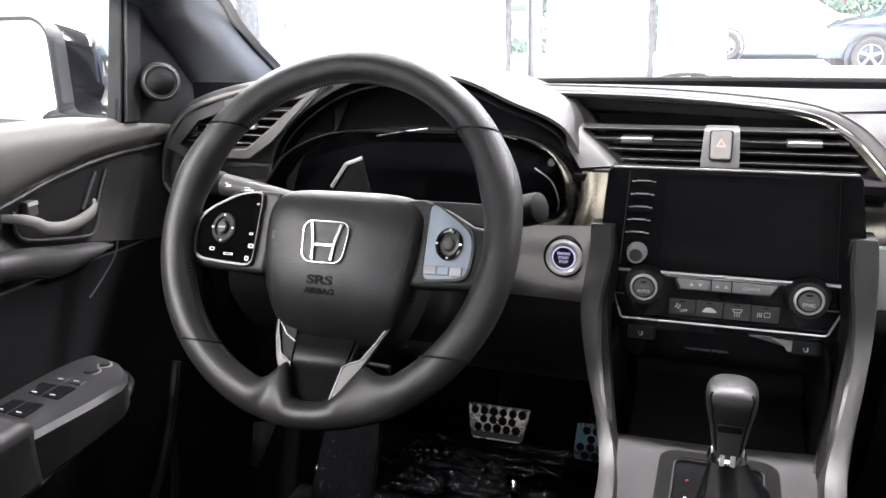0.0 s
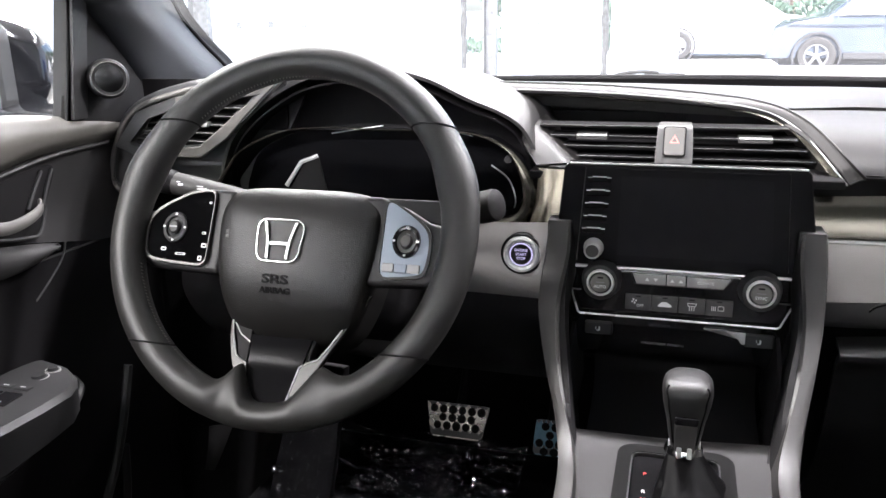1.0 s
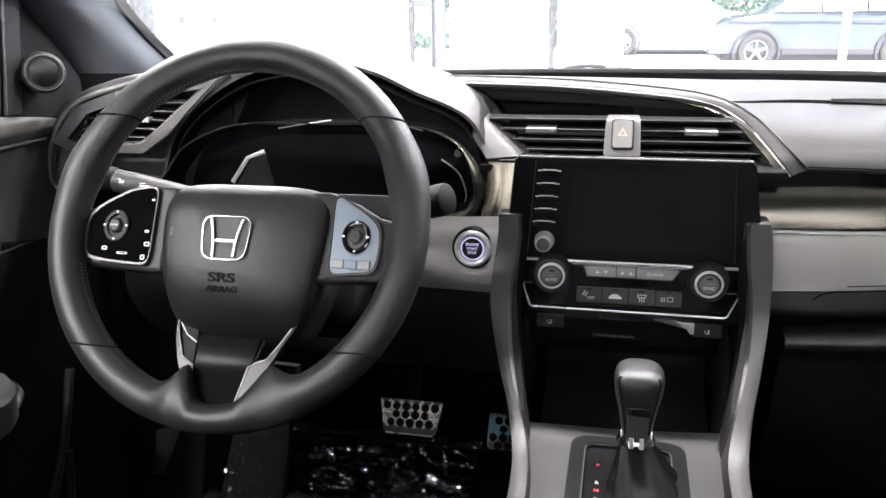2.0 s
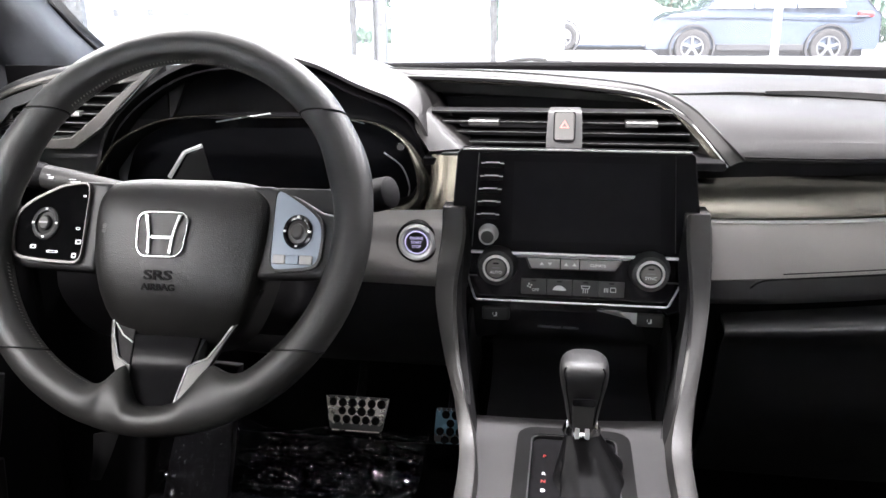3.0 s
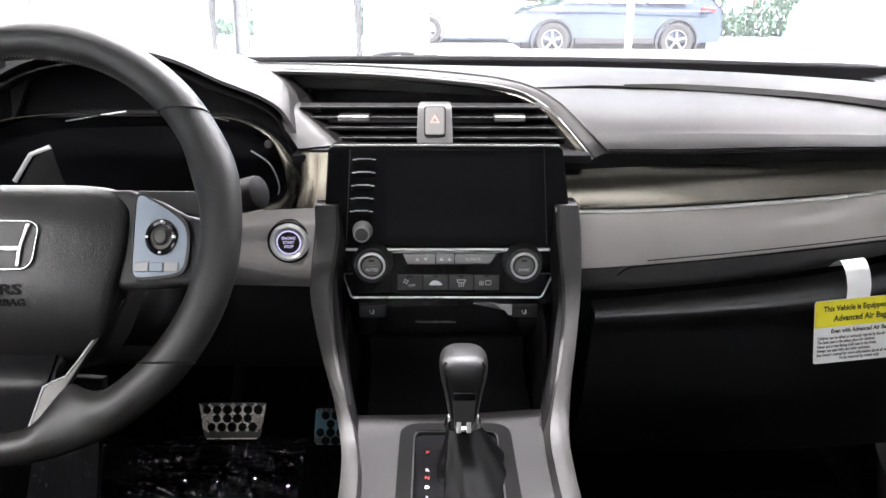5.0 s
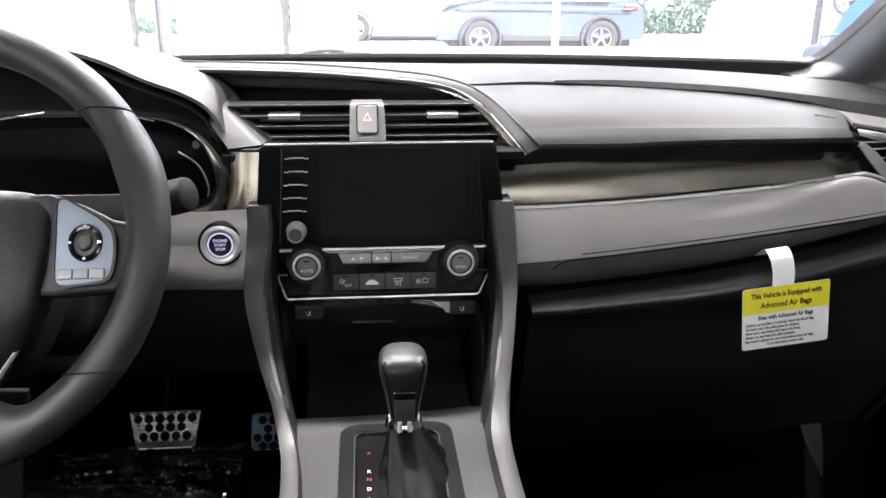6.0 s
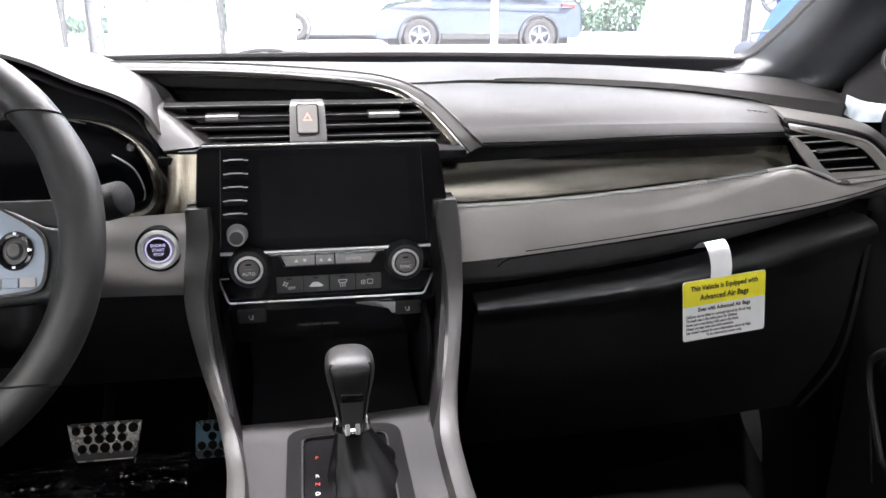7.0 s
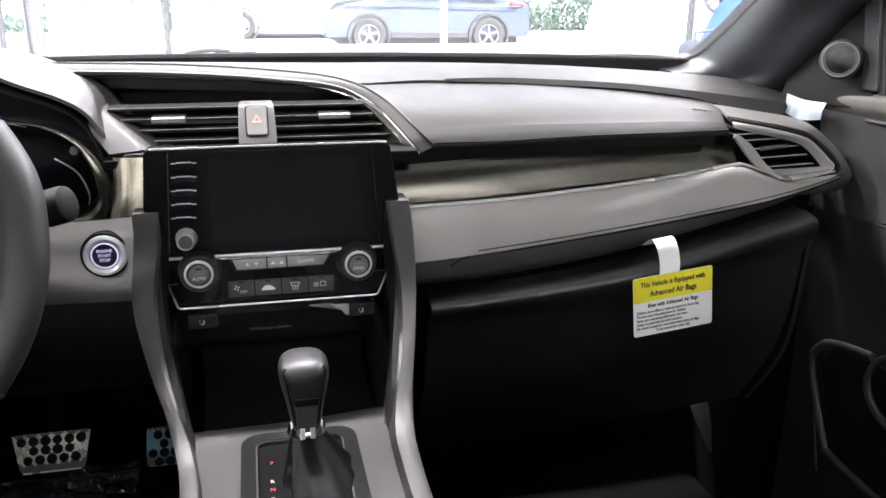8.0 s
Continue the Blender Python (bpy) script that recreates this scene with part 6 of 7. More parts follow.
# ---- pedals ----
def pedal(name, label, top, bottom, z0, z1, y, lean, mat, rows_n, group):
    """A metal pedal plate with black discs for its honeycomb of dark holes, on its arm; top, bottom: x ranges of its
    edges.
    """
    cx, cz = (top[0] + top[1]) / 2, (z0 + z1) / 2
    w, h = top[1] - top[0], z1 - z0
    m = facing(cx, y, cz, lean)
    d = thing(name, (cx, y, z0), label, "pedal", group)
    a, b = w / 2, (bottom[1] - bottom[0]) / 2
    edge = soften([(-a, h / 2), (-b, -h / 2), (b, -h / 2), (a, h / 2)], 0.008, 5)
    part("back_plate", prism(edge, 0.003, m @ Matrix.Translation((0, 0, -0.005)), 0.0006), RUBBER, d, "black rubber backing")
    part("foot_line", tube([m @ Vector((u, -h / 2 + 0.001, 0.0)) for u in (-b + 0.004, 0, b - 0.004)], 0.0011, 6), mat, d, "thin steel lower edge")
    # steel web with a scalloped upper and lower edge, over the backing
    low = -h / 2 + 0.010
    web = []
    for k in range(37):
        u = -a + 0.001 + (2 * a - 0.002) * k / 36
        web.append((u, h / 2 - 0.006 * abs(math.sin(math.pi * k / 6))))
    for k in range(37):
        u = (b + (a - b) * 0.25) * (1 - 2 * k / 36)
        web.append((u, low + 0.006 * abs(math.sin(math.pi * k / 6 + 1.57))))
    part("plate", prism(web, 0.0022, m @ Matrix.Translation((0, 0, -0.0018)), 0.0004, 1), mat, d, "metal plate, its holes drawn by black discs")
    step = 0.0158
    for j in range(rows_n):
        v = h / 2 - 0.0105 - j * step * 0.82
        half_w = a + (b - a) * (h / 2 - v) / h
        n = int((2 * half_w - 0.002) / step) - (j % 2)
        for i in range(n):
            u = (i - (n - 1) / 2) * step
            r = 0.0069 + 0.0004 * ((i * 7 + j * 3) % 3 - 1)
            part("hole_disc", lathe([(0, 0.0012), (r * 0.7, 0.0011), (r * 0.95, 0.0009), (r, 0.0003), (r, -0.001), (0, -0.001)], m @ Matrix.Translation((u, v, 0)), 14), HOLEBLACK, d)
    part("arm", tube([m @ Vector((0, 0, -0.006)), m @ Vector((0, 0.05, -0.03)), m @ Vector((0, 0.16, -0.05)), m @ Vector((0, 0.27, -0.055))], 0.008, 8), VOID, d)


pedal("brake_pedal", "wide drilled steel brake pedal", (-0.378, -0.272), (-0.370, -0.286), 0.417, 0.472, 0.26, 25, STEEL, 3, "pedals")
BLUEFILM = material("steel_under_blue_film", (0.007, 0.038, 0.056), 0.35, metal=0.4, tone=0.2, tone_scale=40)
pedal("accelerator_pedal", "drilled accelerator pedal under blue protective film", (-0.198, -0.150), (-0.201, -0.150), 0.407, 0.462, 0.26, 25, BLUEFILM, 4, "pedals")
lone("foot_rest", patch([[(-0.655, 0.19, 0.235), (-0.600, 0.185, 0.235), (-0.540, 0.19, 0.235)], [(-0.650, 0.27, 0.36), (-0.595, 0.265, 0.36), (-0.545, 0.27, 0.36)], [(-0.640, 0.325, 0.462), (-0.595, 0.322, 0.466), (-0.552, 0.325, 0.464)], [(-0.640, 0.36, 0.470), (-0.595, 0.36, 0.474), (-0.552, 0.36, 0.472)]], 8, 16, 0.02), LOWER, (-0.60, 0.3, 0.235), "black foot rest beside the pedals", "foot rest")


def wrap_pt(u, v):
    """Film drawn round the foot rest, with long creases."""
    x, y, z = -0.665 + 0.135 * u, 0.165 + 0.15 * v, 0.235 + 0.215 * v
    k = 0.010 * abs(noise.noise((x * 60, v * 5, 1.0))) + 0.006 * abs(noise.noise((x * 40 + v * 9, v * 22, 4.0))) + 0.012 * (1 - (2 * u - 1) ** 4)
    return (x + 0.006 * noise.noise((x * 30, v * 9, 6)), y - k, z + k * 0.6)


lone("foot_rest_film", shell(wrap_pt, 44, 70, 0.0006), PLASTIC, (-0.60, 0.2, 0.235), "creased clear plastic film wrapped over the foot rest", "plastic film", sharp=9)


def film_pt(u, v):
    x, y = -0.66 + 0.42 * u, -0.05 + 0.50 * v
    z = 0.262 + 0.10 * max(0, v - 0.55) ** 1.2
    fold = abs(noise.noise((x * 16 + y * 9, y * 48, 2.0)))
    z += 0.016 * noise.noise((x * 9, y * 14, 0.3)) + 0.014 * (1 - fold) ** 6 + 0.010 * abs(noise.noise((x * 46 - y * 18, y * 150 + x * 20, 5.0)))
    return (x + 0.012 * noise.noise((x * 30, y * 30, 9)), y, z)


lone("floor_mat_film", shell(film_pt, 120, 190, 0.0006), PLASTIC, (-0.45, 0.2, 0.25), "crumpled clear plastic film over the driver's floor mat", "plastic film", sharp=9)
lone("floor_mat", box(-0.66, -0.16, -0.35, 0.36, 0.221, 0.232, 0.004), CARPET, (-0.45, 0, 0.221), "black carpet floor mat", "floor mat")

# ---- doors ----
def front_door(s, label):
    X = s * 0.735
    d = thing("front_door", (X, -0.35, 0.22), label, "car door", "front doors")
    fore = 0.12 if s < 0 else 0.20
    part("upper_panel", patch([
        [(s * 0.738, -0.95, 0.832), (s * 0.738, -0.50, 0.847), (s * 0.738, -0.25, 0.897), (s * 0.737, -0.12, 0.922), (s * 0.738, -0.02, 0.926), (s * 0.746, fore, 0.922)],
        [(s * 0.722, -0.95, 0.862), (s * 0.722, -0.50, 0.876), (s * 0.722, -0.25, 0.916), (s * 0.723, -0.12, 0.936), (s * 0.728, -0.02, 0.938), (s * 0.738, fore, 0.932)],
        [(s * 0.722, -0.95, 0.950), (s * 0.722, -0.50, 0.956), (s * 0.722, -0.25, 0.962), (s * 0.724, -0.12, 0.960), (s * 0.729, -0.02, 0.954), (s * 0.740, fore, 0.945)],
        [(s * 0.748, -0.95, 0.977), (s * 0.748, -0.50, 0.981), (s * 0.748, -0.25, 0.981), (s * 0.748, -0.12, 0.976), (s * 0.750, -0.02, 0.963), (s * 0.752, fore, 0.950)],
        [(s * 0.80, -0.95, 0.965), (s * 0.80, -0.50, 0.968), (s * 0.80, -0.25, 0.968), (s * 0.80, -0.12, 0.965), (s * 0.80, -0.02, 0.955), (s * 0.80, fore, 0.95)],
    ], 50, 24, -0.008 * s), DOORTOP, d, "soft grained upper door panel")
    part("middle_panel", patch([
        [(s * 0.742, -0.95, 0.880), (s * 0.742, -0.50, 0.866), (s * 0.742, -0.20, 0.840), (s * 0.742, 0.0, 0.797), (s * 0.748, fore + 0.02, 0.78)],
        [(s * 0.748, -0.95, 0.86), (s * 0.748, -0.50, 0.858), (s * 0.748, -0.20, 0.868), (s * 0.745, 0.0, 0.86), (s * 0.750, fore + 0.02, 0.86)],
        [(s * 0.739, -0.95, 0.832), (s * 0.739, -0.50, 0.848), (s * 0.739, -0.25, 0.898), (s * 0.739, -0.02, 0.927), (s * 0.748, fore + 0.02, 0.922)],
    ], 30, 10, -0.008 * s), DOORSKIN, d, "dark door panel")
    part("trim_line", tube(spline([(s * 0.735, -0.95, 0.828), (s * 0.735, -0.50, 0.843), (s * 0.735, -0.238, 0.895), (s * 0.735, -0.157, 0.912), (s * 0.735, -0.064, 0.922), (s * 0.739, 0.036, 0.921)], 40), 0.0028, 8), DOORSKIN, d)
    pad_top = [(-0.95, 0.885), (-0.50, 0.872), (-0.248, 0.848), (-0.160, 0.832), (-0.110, 0.822), (-0.088, 0.815)]
    pad_low = [(-0.95, 0.820), (-0.50, 0.818), (-0.255, 0.814), (-0.181, 0.797), (-0.136, 0.800), (-0.092, 0.812)]
    blend = lambda k, x: [(s * (x + (0.739 - x) * max(0, (q + 0.10) / 0.03) if q > -0.10 else x), q * (1 - k) + q2 * k, z * (1 - k) + z2 * k) for (q, z), (q2, z2) in zip(pad_low, pad_top)]
    part("arm_pad", patch([blend(0, 0.742), blend(0.15, 0.728), blend(0.5, 0.722), blend(0.85, 0.726), blend(1, 0.740)], 40, 14, -0.006 * s), DOORSKIN, d, "padded leatherette insert")
    part("piping", tube(spline([(s * 0.7310, q, z + 0.004) for q, z in pad_low[:-1]], 40), 0.0012, 6), DOORSKIN, d)
    part("seam_edge", tube(spline([(s * 0.741, -0.066, 0.812), (s * 0.742, -0.074, 0.793), (s * 0.743, -0.099, 0.771), (s * 0.744, -0.124, 0.753)], 16), 0.0012, 6), DOORSKIN, d)
    # driver's copy takes the blacker material for the shade on that side
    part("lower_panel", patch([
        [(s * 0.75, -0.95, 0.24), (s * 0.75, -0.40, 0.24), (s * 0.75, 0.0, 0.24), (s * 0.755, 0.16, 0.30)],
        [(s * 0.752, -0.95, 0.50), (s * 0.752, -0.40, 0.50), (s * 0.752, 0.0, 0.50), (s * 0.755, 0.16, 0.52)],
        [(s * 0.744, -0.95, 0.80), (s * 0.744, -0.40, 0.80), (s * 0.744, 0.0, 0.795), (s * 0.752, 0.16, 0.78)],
    ], 30, 14, -0.008 * s), VOID if s < 0 else DOORSKIN, d, "lower door panel, darkened on the driver's side for shade")
    part("outer_skin", patch([[(s * 0.86, -0.98, 0.20), (s * 0.86, 0.16, 0.20)], [(s * 0.885, -0.98, 0.60), (s * 0.885, 0.16, 0.60)], [(s * 0.835, -0.98, 0.955), (s * 0.835, 0.16, 0.945)]], 8, 12, -0.004 * s), PAINT, d, "black painted outer skin")
    # small triangular corner panel with its loudspeaker
    sail = [(-0.045, 0.955), (0.150, 0.935), (0.160, 0.960), (0.100, 1.030), (0.055, 1.080), (0.035, 1.115), (0.03, 1.20), (0.012, 1.20)] if s < 0 else [(0.022, 0.935), (0.205, 0.925), (0.200, 0.955), (0.150, 1.02), (0.080, 1.08), (0.05, 1.14), (0.045, 1.20), (0.040, 1.20)]
    mm = Matrix(((0, 0, -s, s * 0.742), (1, 0, 0, 0), (0, 1, 0, 0), (0, 0, 0, 1)))
    part("corner_panel", prism(sail if s < 0 else sail[::-1], 0.010, mm, 0.003), LOWER, d, "dark triangular corner panel")
    near = 0.0 if s < 0 else 0.048
    part("window_bar", prism([(q + near, z) for q, z in ((-0.0445, 0.955), (-0.0335, 0.955), (0.020, 1.20), (0.009, 1.20))], 0.02, Matrix(((0, 0, -s, s * 0.752), (1, 0, 0, 0), (0, 1, 0, 0), (0, 0, 0, 1))), 0.001), RUBBER, d, "black window edge bar")
    part("corner_facing", prism([(q + near, z) for q, z in ((-0.036, 0.960), (-0.011, 0.960), (0.021, 1.13), (-0.004, 1.13))], 0.006, Matrix(((0, 0, -s, s * 0.732), (1, 0, 0, 0), (0, 1, 0, 0), (0, 0, 0, 1))), 0.001), DARK, d)
    ty, tz = (0.008, 1.007) if s < 0 else (0.055, 0.995)
    tm = look((s * 0.703, ty, tz), (0.05 * s, -0.62, 1.05)) @ pose(0, 0, 0, 0, 180, 0) @ Matrix.Diagonal((0.74, 0.74, 0.8, 1))
    tw = part("tweeter", lathe([(0, -0.045), (0.030, -0.045), (0.034, -0.012), (0.0335, 0.0), (0.031, 0.006), (0.0285, 0.0075), (0.0, 0.0065)], tm, 44), DARK, d, "round tweeter housing")
    part("ring", lathe([(0.0272, 0.0068), (0.0275, 0.0084), (0.0283, 0.0086), (0.0288, 0.0075)], tm, 44), BEZEL, tw, "thin silver ring")
    part("grille", lathe([(0, 0.0135), (0.006, 0.0131), (0.012, 0.0117), (0.018, 0.0094), (0.023, 0.0072), (0.0255, 0.0064), (0.0255, 0.006), (0, 0.006)], tm, 44), DOME, tw, "black domed grille")
    # side window glass
    g = part("window_pane", shell(lambda u, v: (s * (0.775 - 0.13 * v - 0.02 * v * v), -0.040 + 0.072 * v - 0.84 * u, 0.965 + 0.26 * v), 6, 6, 0.004), GLASS, d, "clear side window")
    g.visible_shadow = False
    return d


ld = front_door(-1, "driver's door with a black panel, inner handle and window switches")
rd = front_door(1, "passenger's door with a black panel and map pocket")

# inner handle on the driver's door
# closed black piece proud of the panel, dark for the recess's shade
CUP = [(-0.221, 0.887), (-0.222, 0.865), (-0.210, 0.852), (-0.171, 0.842), (-0.129, 0.834), (-0.108, 0.835), (-0.094, 0.863), (-0.071, 0.908), (-0.112, 0.911), (-0.157, 0.904), (-0.198, 0.897)]
cup_rows = [[(-0.7375, y, z) for y, z in CUP], [(-0.7400, -0.155 + (y + 0.155) * 0.97, 0.872 + (z - 0.872) * 0.95) for y, z in CUP], [(-0.7470, -0.150 + (y + 0.155) * 0.80, 0.874 + (z - 0.872) * 0.70) for y, z in CUP]]
part("handle_cup_plate", loft([spline(w, 60, True) for w in cup_rows]), LOWER, ld, "flat black piece for the shaded handle cup")
part("handle_edge", tube(spline([(-0.7365, y, z) for y, z in CUP[:7]], 40), 0.0022, 8), LOWDOOR, ld)
part("door_handle", sweep(spline([(-0.738, -0.236, 0.883), (-0.724, -0.224, 0.880), (-0.719, -0.210, 0.873), (-0.716, -0.197, 0.864), (-0.715, -0.172, 0.859), (-0.716, -0.142, 0.862), (-0.720, -0.120, 0.868), (-0.730, -0.108, 0.874)], 40), lambda t: circle(0.0026 + 0.0022 * math.sin(math.pi * t), 12, 0.0045 + 0.0030 * math.sin(math.pi * t))), BEZEL, ld, "satin grey inner door handle")
lk = part("lock_knob", box(-0.740, -0.728, -0.209, -0.194, 0.878, 0.895, 0.002), BUTTON, ld, "small grey lock lever")
part("lock_edge", box(-0.7275, -0.7265, -0.2085, -0.1945, 0.890, 0.8945, 0.0003, 1), RINGSIL, lk)
for a, b in (((-0.093, 0.907), (-0.122, 0.867)), ((-0.076, 0.907), (-0.098, 0.867))):
    part("handle_fin", tube([(-0.7355, a[0], a[1]), (-0.7355, (a[0] + b[0]) / 2 - 0.001, (a[1] + b[1]) / 2), (-0.7355, b[0], b[1])], 0.0022, 8), LOWDOOR, ld)

# armrest with window switches
AR = part("armrest", loft([[(x, y, z) for x, z in [(-0.742, zb), (xi, zb), (xi + 0.002, zt - 0.006), (xi - 0.004, zt), (-0.742, zt + 0.004)]] for y, xi, zt, zb in
    [(-0.95, -0.660, 0.665, 0.60), (-0.45, -0.660, 0.675, 0.612), (-0.33, -0.657, 0.681, 0.627), (-0.245, -0.643, 0.684, 0.640), (-0.204, -0.642, 0.684, 0.645), (-0.180, -0.653, 0.683, 0.648), (-0.160, -0.671, 0.681, 0.651), (-0.146, -0.690, 0.679, 0.653), (-0.138, -0.706, 0.677, 0.655), (-0.133, -0.728, 0.675, 0.658)]], True, True), DARK, ld, "dark armrest")
bevel_z = lambda y: float(np.interp(y, [-0.45, -0.32, -0.22, -0.165], [0.675, 0.681, 0.684, 0.680]))
for y0, y1, x0, x1, up in ((-0.297, -0.268, -0.737, -0.713, 0), (-0.297, -0.268, -0.711, -0.688, 0), (-0.255, -0.227, -0.732, -0.708, 0), (-0.255, -0.227, -0.706, -0.682, 0), (-0.220, -0.209, -0.726, -0.707, 1), (-0.220, -0.209, -0.703, -0.684, 1)):
    z = bevel_z((y0 + y1) / 2)
    slope = math.degrees(math.atan2(bevel_z(y1) - bevel_z(y0), y1 - y0))
    cell = part("window_switch", moved(box(-(x1 - x0) / 2, (x1 - x0) / 2, -(y1 - y0) / 2, (y1 - y0) / 2, -0.004, 0.003, 0.0015), Matrix.Translation(((x0 + x1) / 2, (y0 + y1) / 2, z + 0.001)) @ pose(0, 0, 0, slope, 0, 0)), DARK if up else PIANO, AR, "window switch")
    part("mark", moved(box(-0.0035, 0.0035, -0.0006, 0.0006, 0, 0.0004, 0), Matrix.Translation(((x0 + x1) / 2, (y0 + y1) / 2 - 0.009 * (1 - up), z + 0.0042)) @ pose(0, 0, 0, slope, 0, 0)), MARK, cell)
for y, r in ((-0.184, 0.0105), (-0.161, 0.0075)):
    part("mirror_control", lathe([(0, 0.006), (r * 0.7, 0.006), (r * 0.8, 0.003), (r, 0.002), (r, -0.003), (0, -0.003)], Matrix.Translation((-0.701, y, bevel_z(y) + 0.001)), 24), DARK, AR, "round mirror control")
    part("control_ring", lathe([(r, 0.0018), (r, 0.003), (r + 0.0014, 0.003), (r + 0.0014, 0.001)], Matrix.Translation((-0.701, y, bevel_z(y) + 0.001)), 24), KEYGREY, AR)
part("grab_edge", tube(spline([(-0.712, -0.120, 0.652), (-0.688, -0.138, 0.646), (-0.668, -0.200, 0.638), (-0.660, -0.300, 0.626), (-0.655, -0.45, 0.612), (-0.650, -0.95, 0.59)], 40), 0.005, 8), DOORSKIN, ld)
part("armrest_pad", box(-0.742, -0.651, -0.95, -0.312, 0.615, 0.698, 0.014, 4), DOORSKIN, ld, "padded leatherette armrest end")
# sill and kick trim below the door
part("lower_pocket_edge", tube(spline([(-0.735, -0.02, 0.50), (-0.736, -0.03, 0.42), (-0.738, -0.06, 0.34), (-0.738, -0.12, 0.29)], 16), 0.006, 8, up=(0, 1, 0)), DARK, ld)

# passenger's door: pocket, pull and tape
part("map_pocket", sweep(spline([(0.735, -0.05, 0.632), (0.735, 0.012, 0.622), (0.735, 0.045, 0.605), (0.735, 0.055, 0.57), (0.735, 0.012, 0.478), (0.735, -0.01, 0.462), (0.735, -0.12, 0.452), (0.735, -0.30, 0.445)], 50), circle(0.0055, 10), up=(1, 0, 0)), DOORSKIN, rd, "rounded rim of the map pocket")
part("pocket_back", prism([(-0.30, 0.45), (0.0, 0.47), (0.05, 0.57), (0.03, 0.615), (-0.30, 0.63)], 0.004, Matrix(((0, 0, -1, 0.7485), (1, 0, 0, 0), (0, 1, 0, 0), (0, 0, 0, 1))), 0.001), VOID, rd)
part("speaker_ring", sweep([(0.738, -0.10 + 0.055 * math.cos(a), 0.60 + 0.045 * math.sin(a)) for a in np.linspace(0, 2 * math.pi, 32, False)], circle(0.0055, 8), True, (1, 0, 0)), DOORSKIN, rd, "round loudspeaker ring")
part("seam_line", tube([(0.741, 0.060, 0.56), (0.741, 0.020, 0.420)], 0.0015, 6), BEZEL, rd)
lone("tape_strip", patch([[(0.716, 0.168, 0.912), (0.712, 0.13, 0.908), (0.714, 0.09, 0.914)], [(0.718, 0.172, 0.924), (0.712, 0.13, 0.922), (0.715, 0.09, 0.926)], [(0.721, 0.176, 0.938), (0.716, 0.13, 0.935), (0.720, 0.09, 0.936)]], 12, 8, 0.0006), material("pale_tape", (0.24, 0.27, 0.30), 0.25, tone=0.3, tone_scale=40), (0.716, 0.13, 0.92), "pale protective tape stuck on the passenger's door", "tape")

# passenger's footwell: pale sliver stands in for the lit patch on the kick trim
lone("kick_patch", patch([[(0.690, 0.30, 0.405), (0.712, 0.30, 0.404), (0.730, 0.30, 0.398)], [(0.705, 0.29, 0.360), (0.724, 0.29, 0.355), (0.738, 0.29, 0.350)], [(0.726, 0.285, 0.318), (0.735, 0.285, 0.314), (0.742, 0.285, 0.312)], [(0.744, 0.285, 0.288), (0.745, 0.285, 0.287), (0.746, 0.285, 0.286)]], 8, 14, 0.004), KEYDARK, (0.72, 0.3, 0.275), "paler sliver for the lit patch in the passenger's footwell", "kick trim")
# driver's sliver stands for a paler patch, placed to fit the camera's view
lone("kick_patch", patch([[(-0.674, 0.100, 0.474), (-0.652, 0.095, 0.482), (-0.635, 0.100, 0.480)], [(-0.680, 0.100, 0.436), (-0.664, 0.095, 0.442), (-0.655, 0.100, 0.440)], [(-0.690, 0.100, 0.397), (-0.682, 0.098, 0.399), (-0.675, 0.100, 0.399)]], 8, 10, 0.004), DOORSKIN, (-0.70, 0.10, 0.34), "paler sliver fitted to the view in the driver's footwell", "kick trim")
lone("door_frame_seal", sweep(spline([(-0.700, -0.033, 0.633), (-0.700, -0.048, 0.588), (-0.700, -0.065, 0.546), (-0.700, -0.092, 0.498), (-0.70, -0.16, 0.40), (-0.70, -0.24, 0.24)], 30), circle(0.006, 8), up=(0, 1, 0)), DARK, (-0.70, -0.1, 0.24), "black rubber seal down the driver's door frame", "door seal", kind="structure")

# ---- warning tag on the glove box ----
tg = thing("warning_tag", (0.453, -0.035, 0.688), "yellow and white airbag warning tag hanging on a white strap", "tag")
TM = Matrix.Translation((0.4535, -0.0345, 0.7255)) @ Euler((radians(90), radians(-6.3), 0)).to_matrix().to_4x4()
part("card", prism(rounded(0.1015, 0.075, 0.003, 4), 0.0006, TM, 0), WHITE, tg, "white card")
part("yellow_field", prism([(-0.0505, 0.006), (0.0505, 0.006), (0.0505, 0.0345), (0.0478, 0.0372), (-0.0478, 0.0372), (-0.0505, 0.0345)], 0.0004, TM @ Matrix.Translation((0, 0, 0.0007)), 0), YELLOW, tg, "yellow upper field")
for txt, size, v, z in (("This Vehicle is Equipped with", 0.0087, 0.0275, 0.0012), ("Advanced Air Bags", 0.0098, 0.0155, 0.0012), ("Even with Advanced Air Bags", 0.0068, 0.0005, 0.0008)):
    part("lettering", lettering(txt, size, TM @ Matrix.Translation((0, v, z)) @ Matrix.Diagonal((0.80, 1, 1, 1)), 0.0001, bold=0.00022), INK, tg)
for k, txt in enumerate(("Children can be killed or seriously injured by the air bag.", "The back seat is the safest place for children.", "Never put a rear-facing child seat in the front.", "Always use seat belts and child restraints.", "See owner's manual for more information about air bags.", "To be removed by owner only.")):
    v, wide = -0.0072 - 0.0050 * k, k < 5
    part("lettering", lettering(txt, 0.0050, TM @ Matrix.Translation((-0.047 if wide else 0, v, 0.0007)) @ Matrix.Diagonal((0.70, 1, 1, 1)), 0.0001, "LEFT" if wide else "CENTER", bold=0.00012), INK, tg)
